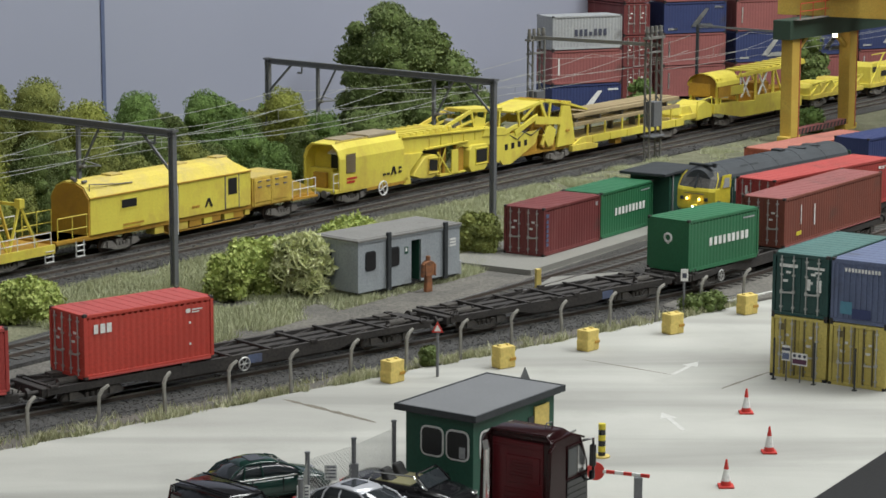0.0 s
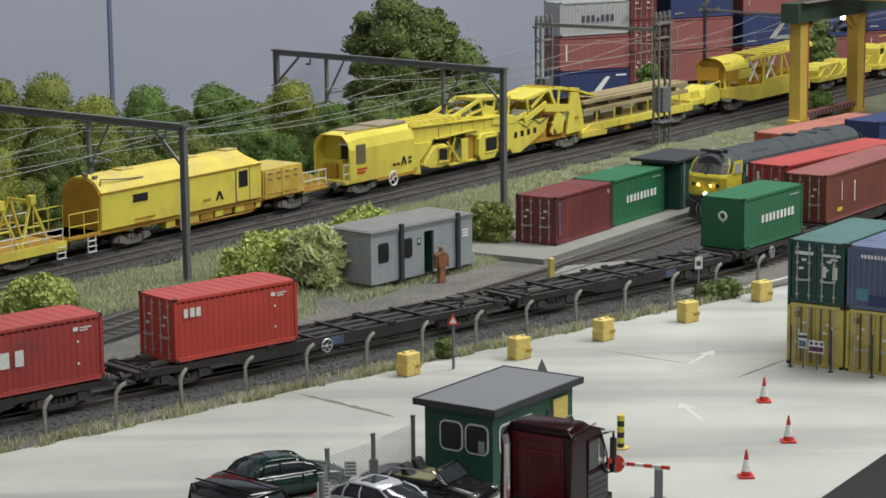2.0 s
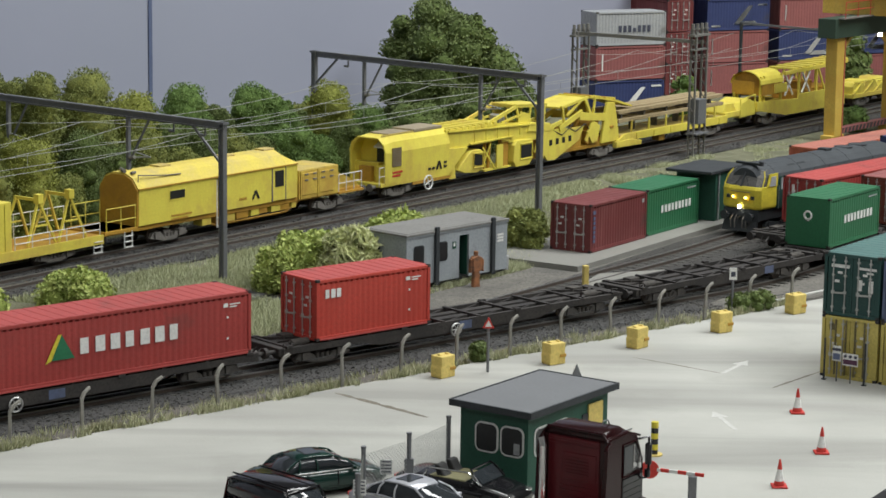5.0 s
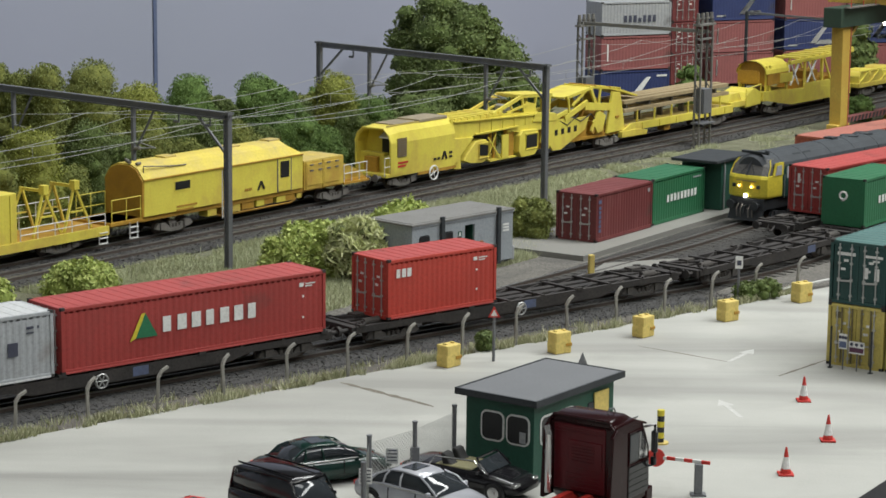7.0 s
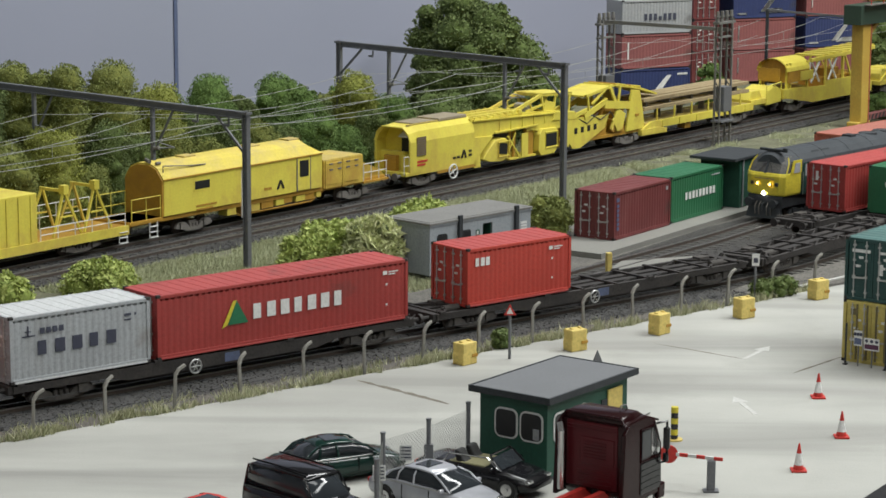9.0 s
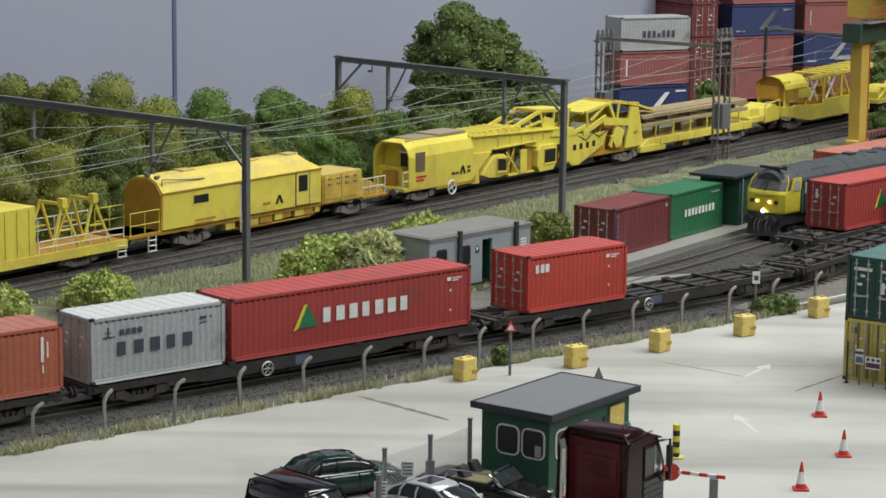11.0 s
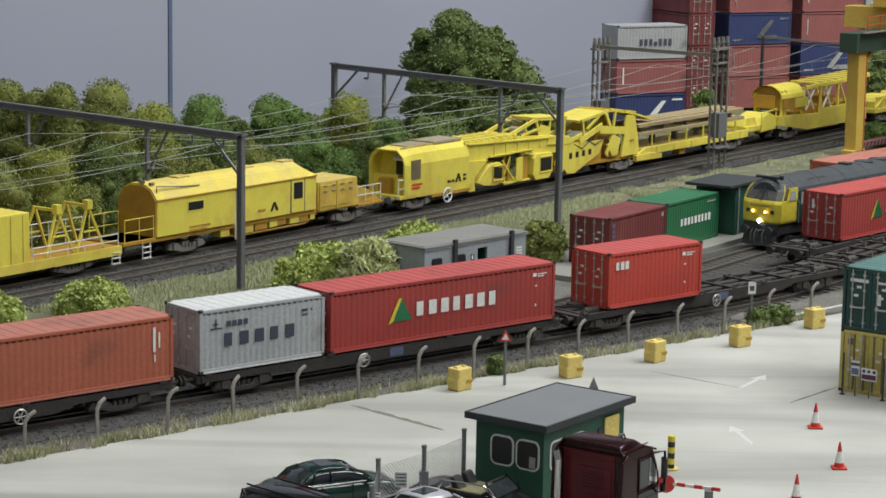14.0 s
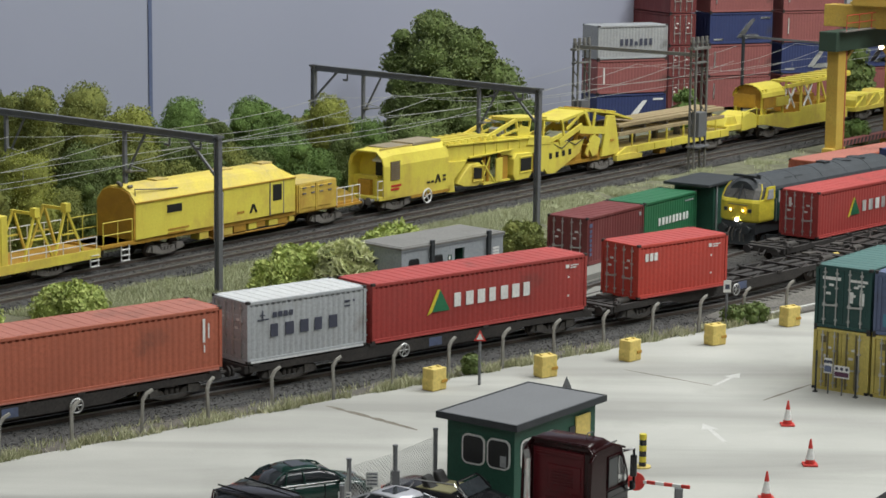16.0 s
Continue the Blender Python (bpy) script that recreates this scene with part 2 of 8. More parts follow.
INK = paint("dark_marking", (0.06, 0.065, 0.10), 0.6, size=0.6)
LOGOGREEN = paint("marking_green", (0.02, 0.18, 0.08), 0.6)
LOGOYELLOW = paint("marking_yellow", (0.72, 0.6, 0.05), 0.6)
WAGON = paint("grimy_frame", (0.028, 0.025, 0.024), 0.75, size=0.8, second=(0.05, 0.043, 0.039), grain=0.2)
YELLOW = paint("works_yellow", (0.74, 0.645, 0.095), 0.5, size=1.6, second=(0.70, 0.58, 0.085), grain=0.05, dirt=0.5, dirt_colour=(0.52, 0.35, 0.09))
YROOF = paint("dusty_roof", (0.62, 0.47, 0.10), 0.7, size=1.0, second=(0.42, 0.33, 0.17), dirt=0.3, dirt_colour=(0.26, 0.21, 0.15))
YEND = paint("weathered_orange", (0.50, 0.28, 0.03), 0.6, size=1.0, second=(0.36, 0.19, 0.03), dirt=0.2, dirt_colour=(0.2, 0.11, 0.03))
DARK = paint("dark_opening", (0.018, 0.018, 0.02), 0.4, size=1.0, bump=0.0)
WBOGIE = paint("wagon_bogie_grime", (0.055, 0.05, 0.046), 0.85, size=0.5, second=(0.09, 0.08, 0.07))
BOGIE = paint("bogie_grey", (0.21, 0.195, 0.175), 0.8, size=0.5, second=(0.10, 0.092, 0.082))
STEEL = paint("mast_grey", (0.17, 0.175, 0.185), 0.6, 0.2, size=1.0, amount=0.3)
WIRE = paint("wire_grey", (0.46, 0.47, 0.45), 0.6, 0.2, size=2.0, bump=0.0)
CABIN = paint("cabin_grey", (0.33, 0.36, 0.385), 0.7, size=1.5, amount=0.25, dirt=0.1)
CABINROOF = paint("cabin_roof", (0.21, 0.205, 0.195), 0.8, size=1.5, amount=0.3, dirt=0.1)
HUTGREEN = paint("hut_green", (0.018, 0.085, 0.055), 0.6, size=1.5, amount=0.3)
HUTROOF = paint("felt_roof", (0.155, 0.16, 0.17), 0.8, size=2.0, amount=0.2, grain=0.05)
HUTEDGE = paint("roof_edge", (0.05, 0.055, 0.06), 0.7, size=1.0)
MASTGREY = paint("mast_dull_grey", (0.19, 0.185, 0.17), 0.8, size=0.6, amount=0.4)
FENCE = paint("fence_concrete", (0.30, 0.29, 0.26), 0.85, size=0.5, amount=0.4)
BLOCK = paint("block_yellow", (0.70, 0.55, 0.16), 0.75, size=0.4, second=(0.62, 0.46, 0.14), dirt=0.2, dirt_colour=(0.3, 0.2, 0.06))
CRANEYEL = paint("crane_yellow", (0.58, 0.40, 0.075), 0.6, size=2.0, second=(0.52, 0.31, 0.05), dirt=0.25, dirt_colour=(0.42, 0.30, 0.12))
CRANEGREEN = paint("crane_green", (0.03, 0.06, 0.04), 0.6, size=2.0)
BLACK = paint("gloss_black", (0.012, 0.012, 0.014), 0.15, size=1.0, bump=0.0, grain=0.0)
CARGREEN = paint("gloss_dark_green", (0.010, 0.035, 0.028), 0.15, size=1.0, bump=0.0, grain=0.0)
CARSILVER = paint("gloss_silver", (0.50, 0.51, 0.55), 0.25, 0.3, size=1.0, bump=0.0, grain=0.0)
TRUCKRED = paint("lorry_maroon", (0.020, 0.003, 0.004), 0.24, size=1.0, bump=0.0, grain=0.0)
GLASS = paint("dark_glass", (0.03, 0.035, 0.04), 0.08, size=1.0, bump=0.0, grain=0.0)
CHROME = paint("chrome", (0.7, 0.7, 0.7), 0.2, 0.9, size=1.0, bump=0.0, grain=0.0)
TYRE = paint("rubber", (0.02, 0.02, 0.02), 0.8, size=0.5)
CONERED = paint("cone_red", (0.62, 0.04, 0.03), 0.6, size=0.4)
LOCOGREEN = paint("loco_green", (0.015, 0.06, 0.05), 0.5, size=1.5)
LOCOROOF = paint("loco_roof", (0.065, 0.072, 0.08), 0.6, size=1.0, amount=0.4)
ROOMWALL = paint("hall_wall", (0.5, 0.5, 0.48), 0.9, size=60.0, grain=0.0, bump=0.0)
ROOMFLOOR = paint("hall_floor", (0.2, 0.18, 0.16), 0.7, size=40.0, grain=0.0, bump=0.0)
FASCIA = paint("board_edge", (0.010, 0.010, 0.011), 0.42, size=4.0)
BUSH = leaf_paint("bush_leaves", (0.24, 0.31, 0.075), (0.49, 0.54, 0.17))
PALEBUSH = leaf_paint("pale_twigs", (0.46, 0.50, 0.22), (0.76, 0.77, 0.48))
TREE = leaf_paint("tree_leaves", (0.095, 0.13, 0.04), (0.145, 0.185, 0.055))
TREEB = leaf_paint("tree_leaves_bright", (0.105, 0.175, 0.045), (0.155, 0.235, 0.062))
TREEC = leaf_paint("tree_leaves_olive", (0.15, 0.18, 0.045), (0.225, 0.25, 0.068))
STONES = leaf_paint("ballast_stones", (0.035, 0.034, 0.033), (0.105, 0.102, 0.10))
TREEY = leaf_paint("tree_leaves_yellow", (0.21, 0.24, 0.04), (0.32, 0.34, 0.07))
GRASS = leaf_paint("dry_grass", (0.29, 0.32, 0.17), (0.56, 0.57, 0.38))
# Crown cores: each leaf green darkened, so inner shade is in the colour.
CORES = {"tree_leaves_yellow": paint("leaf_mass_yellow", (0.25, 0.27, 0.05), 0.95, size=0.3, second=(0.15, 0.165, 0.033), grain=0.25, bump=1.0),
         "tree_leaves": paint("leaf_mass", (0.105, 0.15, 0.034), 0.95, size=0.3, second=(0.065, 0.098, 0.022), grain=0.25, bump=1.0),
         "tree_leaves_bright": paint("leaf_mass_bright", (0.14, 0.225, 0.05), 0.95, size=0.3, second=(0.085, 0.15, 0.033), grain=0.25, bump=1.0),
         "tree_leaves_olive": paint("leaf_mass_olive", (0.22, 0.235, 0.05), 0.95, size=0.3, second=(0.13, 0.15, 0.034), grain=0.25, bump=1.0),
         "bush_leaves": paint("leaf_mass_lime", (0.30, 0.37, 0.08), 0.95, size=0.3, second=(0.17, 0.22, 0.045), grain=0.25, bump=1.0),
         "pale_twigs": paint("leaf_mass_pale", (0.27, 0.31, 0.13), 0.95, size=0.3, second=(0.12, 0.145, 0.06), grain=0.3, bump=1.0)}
VANROOF = paint("dusty_yellow", (0.72, 0.58, 0.09), 0.65, size=1.2, second=(0.58, 0.45, 0.14), grain=0.08, dirt=0.4, dirt_colour=(0.40, 0.32, 0.17))
SILVERTOP = paint("pale_roof", (0.62, 0.63, 0.63), 0.5, size=2.0, amount=0.15)
LORRYBACK = paint("lorry_back", (0.085, 0.009, 0.013), 0.3, size=1.0, bump=0.0, grain=0.0)
BARK = paint("bark", (0.09, 0.07, 0.05), 0.9, size=0.5)
ORANGETOP = paint("faded_orange_roof", (0.44, 0.165, 0.125), 0.65, size=2.5, amount=0.25, dirt=0.1)
DUSTGREY = paint("dusty_grey_roof", (0.36, 0.30, 0.20), 0.8, size=0.9, second=(0.22, 0.19, 0.15), dirt=0.3, dirt_colour=(0.45, 0.36, 0.14))
YBIN = paint("rusty_yellow", (0.60, 0.43, 0.07), 0.6, size=0.9, second=(0.44, 0.25, 0.05), grain=0.1, dirt=0.35, dirt_colour=(0.28, 0.17, 0.06))
SIDINGBED = paint("oily_cinders", (0.045, 0.043, 0.041), 0.9, size=1.6, second=(0.07, 0.066, 0.06), grain=0.25, bump=0.9)
LINESIDE = paint("lineside_dirt", (0.155, 0.142, 0.122), 0.95, size=1.1, second=(0.10, 0.094, 0.083), grain=0.3, bump=1.0, dirt=0.25, dirt_colour=(0.17, 0.16, 0.11))
DARKSTONES = leaf_paint("cinder_bits", (0.025, 0.024, 0.023), (0.10, 0.095, 0.088))
STRAW = leaf_paint("straw_tufts", (0.23, 0.255, 0.12), (0.60, 0.58, 0.40))
for mt, c, k in ((YELLOW, (0.50, 0.30, 0.05), 0.42), (ORANGE, (0.36, 0.11, 0.07), 0.5), (MAROON, (0.26, 0.10, 0.09), 0.5), (BROWN, (0.125, 0.04, 0.03), 0.5), (OLDYELLOW, (0.30, 0.24, 0.09), 0.4),
                 (SILVER, (0.27, 0.26, 0.25), 0.45), (HYRED, (0.27, 0.055, 0.05), 0.4), (RED, (0.42, 0.07, 0.05), 0.35), (PINKRED, (0.22, 0.08, 0.075), 0.5), (TEAL, (0.05, 0.09, 0.085), 0.5), (CABIN, (0.22, 0.23, 0.23), 0.5), (HUTGREEN, (0.012, 0.06, 0.04), 0.5)):
    streaks(mt, c, k)
for mt in (TRUCKRED, LORRYBACK, HUTEDGE, LOCOROOF):
    mt.node_tree.nodes["Principled BSDF"].inputs["Specular IOR Level"].default_value = 0.25

# ---- the lie of the land ----
MAIN = 55.0                      # the main lines' heading
MO = (-14.16, 116.62)
UM = (math.cos(radians(MAIN)), math.sin(radians(MAIN)))


def main_at(s, p):
    """A place s metres along the main lines and p to their far side."""
    return MO[0] + s * UM[0] - p * UM[1], MO[1] + s * UM[1] + p * UM[0]


GO = (-1.78, 95.27)              # the goods line: its containers' near side
GYAW = 41.8
BEND, RATE = 16.0, 1.35           # where it begins to bend, and degrees a metre


def goods_at(s, q=0.0):
    """Place and heading s metres along the goods line's containers, q metres towards the far side."""
    x, y, a = GO[0], GO[1], GYAW
    if s <= BEND:
        x, y = x + s * math.cos(radians(a)), y + s * math.sin(radians(a))
    else:
        x, y = x + BEND * math.cos(radians(a)), y + BEND * math.sin(radians(a))
        r = 1 / radians(RATE)
        turn = min(s - BEND, 10.5)
        a2 = a + turn * RATE
        x += r * (math.sin(radians(a2)) - math.sin(radians(a)))
        y -= r * (math.cos(radians(a2)) - math.cos(radians(a)))
        left = s - BEND - turn
        x, y, a = x + left * math.cos(radians(a2)), y + left * math.sin(radians(a2)), a2
    return x - q * math.sin(radians(a)), y + q * math.cos(radians(a)), a


ROADYAW = 58.0                   # the loading road and the siding beside it
RO = (5.39, 116.87)
UR = (math.cos(radians(ROADYAW)), math.sin(radians(ROADYAW)))


def road_at(s, p):
    return RO[0] + s * UR[0] - p * UR[1], RO[1] + s * UR[1] + p * UR[0]


def track_at(s, p):
    """The loading road and siding: straight, then bending a little towards the yard."""
    if s <= 8.0:
        return road_at(s, p)
    x, y = road_at(8.0, 0)
    r, turn = 1 / radians(1.1), min(s - 8.0, 8.0)
    a, a2 = ROADYAW, ROADYAW - 1.1 * min(s - 8.0, 8.0)
    x -= r * (math.sin(radians(a2)) - math.sin(radians(a)))
    y += r * (math.cos(radians(a2)) - math.cos(radians(a)))
    left = s - 8.0 - turn
    x, y = x + left * math.cos(radians(a2)), y + left * math.sin(radians(a2))
    return x - p * math.sin(radians(a2)), y + p * math.cos(radians(a2))


def on_track(s, length, p, z):
    """The pose of a vehicle on that track whose near end is at s."""
    a, b = track_at(s + 0.15 * length, p), track_at(s + 0.85 * length, p)
    yaw = math.degrees(math.atan2(b[1] - a[1], b[0] - a[0]))
    k = 0.15 * length
    return place(a[0] - k * math.cos(radians(yaw)), a[1] - k * math.sin(radians(yaw)), z, yaw)


# ---- hall ----
def hall():
    lo, hi = -230, 330
    floor = Mb().box(lo, lo, -72, hi, hi, -70)
    solid("floor", floor, ROOMFLOOR, place(0, 0), "dark hall floor under the layout", "floor", kind="structure")
    solid("ceiling", Mb().box(lo, lo, 140, hi, hi, 144), ROOMWALL, place(0, 0), "pale hall ceiling", "ceiling", kind="structure")
    for i, (a, b, c, d) in enumerate(((lo, lo - 4, hi, lo), (lo, hi, hi, hi + 4), (lo - 4, lo, lo, hi), (hi, lo, hi + 4, hi))):
        solid("wall_%d" % (i + 1), Mb().box(a, b, -72, c, d, 144), ROOMWALL, place(0, 0), "plain pale hall wall", "wall", kind="structure")


hall()


# ---- ground ----
def quad_slab(name, corners, z0, z1, material, label, kind="structure", bevel=0.0):
    mb = Mb().prism([(x, y) for x, y in corners], z0, z1, "z")
    return solid(name, mb, material, place(0, 0), label, name, kind=kind, bevel=bevel)


def relief(name, corner, s0, s1, p0, p1, z, bump, step, material, label):
    """A strip of uneven ground between two lines, in the frame that corner() gives."""
    ns, np_ = int((s1 - s0) / step) + 1, max(2, int(abs(p1 - p0) / step) + 1)
    mb = Mb()
    vs, fs = [], []
    for i in range(ns + 1):
        for j in range(np_ + 1):
            s, p = s0 + (s1 - s0) * i / ns, p0 + (p1 - p0) * j / np_
            x, y = corner(s, p)[:2]
            edge = min(1.0, 3.0 * min(j, np_ - j) / np_ + 0.05)
            h = z(p) + bump * edge * (noise.noise((x * 0.6, y * 0.6, 1.7)) + 0.5 * noise.noise((x * 1.9, y * 1.9, 4.1)))
            vs.append((x, y, h))
    w = np_ + 1
    for i in range(ns):
        for j in range(np_):
            a = i * w + j
            fs.append((a, a + 1, a + w + 1, a + w))
    mb.add(vs, fs)
    return solid(name, mb, material, place(0, 0), label, name, kind="structure", smooth=True)


quad_slab("ground", [(-140, 20), (200, 20), (200, 260), (-140, 260)], -1.0, -0.28, EARTH, "dark cinder-covered layout ground")
yard = [goods_at(-62, -3.75)[:2], goods_at(-62, -52)[:2], (goods_at(30, -52)[0], goods_at(30, -52)[1]), (60, 104), (45, 129), (GO[0] + 32 * math.cos(radians(GYAW)) + 3.75 * 0.6665, GO[1] + 32 * math.sin(radians(GYAW)) - 3.75 * 0.7455)]
quad_slab("yard", yard, -0.5, 0.0, CONCRETE, "pale stained concrete yard with faint joints")
quad_slab("ballast", [main_at(-70, -1.6), main_at(150, -1.6), main_at(150, 6.0), main_at(-70, 6.0)], -0.5, 0.03, BALLAST, "dark grey ballast under the main lines")
relief("verge", main_at, -60, 120, -1.5, -9.5, lambda p: -0.02 - 0.02 * (-p), 0.25, 1.0, GRASS_SOIL, "rough verge with dry grass")
relief("bank", main_at, -60, 120, 5.9, 21.0, lambda p: min(0.05 + 0.06 * (p - 5.9), 0.6), 0.2, 1.4, GRASS_SOIL, "scrubby bank below the backdrop")
quad_slab("loading_pad", [road_at(-3.6, -1.3), road_at(24, -1.3), road_at(24, 4.2), road_at(-3.6, 4.2)], -0.5, -0.004, PAD, "worn grey concrete loading pad")
bd = [main_at(-90, 21.0), main_at(190, 21.0), main_at(190, 22.0), main_at(-90, 22.0)]
quad_slab("backdrop", bd, -1.0, 46.0, BACKDROP, "plain lavender-grey painted backdrop board")


def rails(name, at, s0, s1, z, label, gauge=1.254, separate=False):
    """Two rails on sleepers along a line; at(s, q) gives place and heading."""
    t = thing(name, place(0, 0), label, "track", kind="structure")
    step = 2.0
    n = int((s1 - s0) / step)
    for side in (-gauge / 2, gauge / 2):
        mb, head = Mb(), Mb()
        for i in range(n):
            a, b = at(s0 + i * step, side), at(s0 + (i + 1) * step + 0.02, side)
            mb.beam((a[0], a[1], z - 0.12), (b[0], b[1], z - 0.12), 0.09, 0.16)
            head.beam((a[0], a[1], z - 0.02), (b[0], b[1], z - 0.02), 0.085, 0.05)
        rail = part("rail", mb, RAIL, t)
        part("rail_head", head, RAILTOP, rail, "worn bright rail head")
    m = int((s1 - s0) / 0.72)
    sl = Mb().box(-0.13, -1.2, -0.1, 0.13, 1.2, 0.05).data("sleeper")
    joined = Mb()
    for i in range(m):
        s = s0 + i * 0.72
        x, y = at(s, 0)[:2]
        x2, y2 = at(s + 0.1, 0)[:2]
        yaw = math.degrees(math.atan2(y2 - y, x2 - x))
        if separate and separate[0] < s < separate[1]:
            part("sleeper", sl, SLEEPER, t, at=place(x, y, z - 0.21, yaw))
        else:
            c, d = math.cos(radians(yaw)), math.sin(radians(yaw))
            base = [(-0.13, -1.2), (0.13, -1.2), (0.13, 1.2), (-0.13, 1.2)]
            joined.prism([(x + c * a - d * b, y + d * a + c * b) for a, b in base], z - 0.31, z - 0.16, "z")
    part("sleepers", joined, SLEEPER, t, kind="stuff")
    return t


quad_slab("cinder_bed", [goods_at(-62, -1.6)[:2], goods_at(15, -1.6)[:2], goods_at(15, 3.6)[:2], goods_at(-62, 3.6)[:2]], -0.5, -0.255, BALLAST, "dark cinder bed under the goods track")
quad_slab("lineside_strip", [goods_at(-62, -3.72)[:2], goods_at(15, -3.72)[:2], goods_at(15, -1.62)[:2], goods_at(-62, -1.62)[:2]], -0.5, -0.25, LINESIDE, "brown-grey dirt between goods track and fence")
quad_slab("siding_bed", [track_at(-19, -10.2), track_at(8, -10.2), track_at(30, -12.0), track_at(60, -12.0), track_at(60, -1.5), track_at(24, -1.35), track_at(8, -1.35), track_at(-6, -1.7), track_at(-19, -2.4)], -0.5, -0.262, SIDINGBED, "oily dark cinders under the sidings")
rails("far_main_track", lambda s, q: main_at(s, 3.4 + q), -60, 140, 0.2, "main track under the yellow works train")
rails("near_main_track", lambda s, q: main_at(s, 0.63 + q), -60, 140, 0.2, "empty main track with dark sleepers", separate=(-16, 40))
rails("goods_track", lambda s, q: goods_at(s, 1.22 + q), -60, 70, -0.08, "goods track on dark cinders")
rails("loading_road", lambda s, q: track_at(s, -3.5 + min(1.0, 0.06 * max(0.0, 4.0 - s)) + q), -21, 60, -0.08, "curving loading road beside the pad", separate=(-17, 20))
def back_at(s, q=0.0):
    """A siding behind the goods line that draws in towards the main lines."""
    return main_at(s, -9.75 + 0.012 * max(0.0, s + 20.0) ** 2 + q)


quad_slab("back_siding_bed", [back_at(-60, -1.7), back_at(-20, -1.7), back_at(-12, -1.7), back_at(-7, -1.7), back_at(-7, 1.6), back_at(-12, 1.6), back_at(-20, 1.6), back_at(-60, 1.6)], -0.5, -0.1, BALLAST, "dark ballast under the siding behind the goods line")
rails("back_siding", back_at, -58, -7, 0.1, "siding with dark sleepers behind the goods line")
rails("siding", lambda s, q: track_at(s, -7.3 + q), -8, 60, -0.08, "siding under parked container wagons")


# ---- containers ----
def corrugated(mb, x0, x1, z0, z1, y, out, waves, depth=0.013):
    """A folded steel wall in the plane y, its ribs standing out by depth, and deep pockets below the top rail."""
    pitch = (x1 - x0) / waves
    pts = []
    for i in range(waves):
        a = x0 + i * pitch
        pts += [(a, 0), (a + 0.22 * pitch, 0), (a + 0.46 * pitch, 1), (a + 0.78 * pitch, 1)]
    pts.append((x1, 0))
    zp, n = z1 - 0.085, len(pts)
    for z, deep in ((z0, depth), (zp, depth), (zp, 0.11), (z1, 0.11)):
        mb.v += [(x, y - out * deep * (1 - k), z) for x, k in pts]
    mb.f += [(r * n + i, r * n + i + 1, (r + 1) * n + i + 1, (r + 1) * n + i) for r in range(3) for i in range(n - 1)]


CACHE = {}


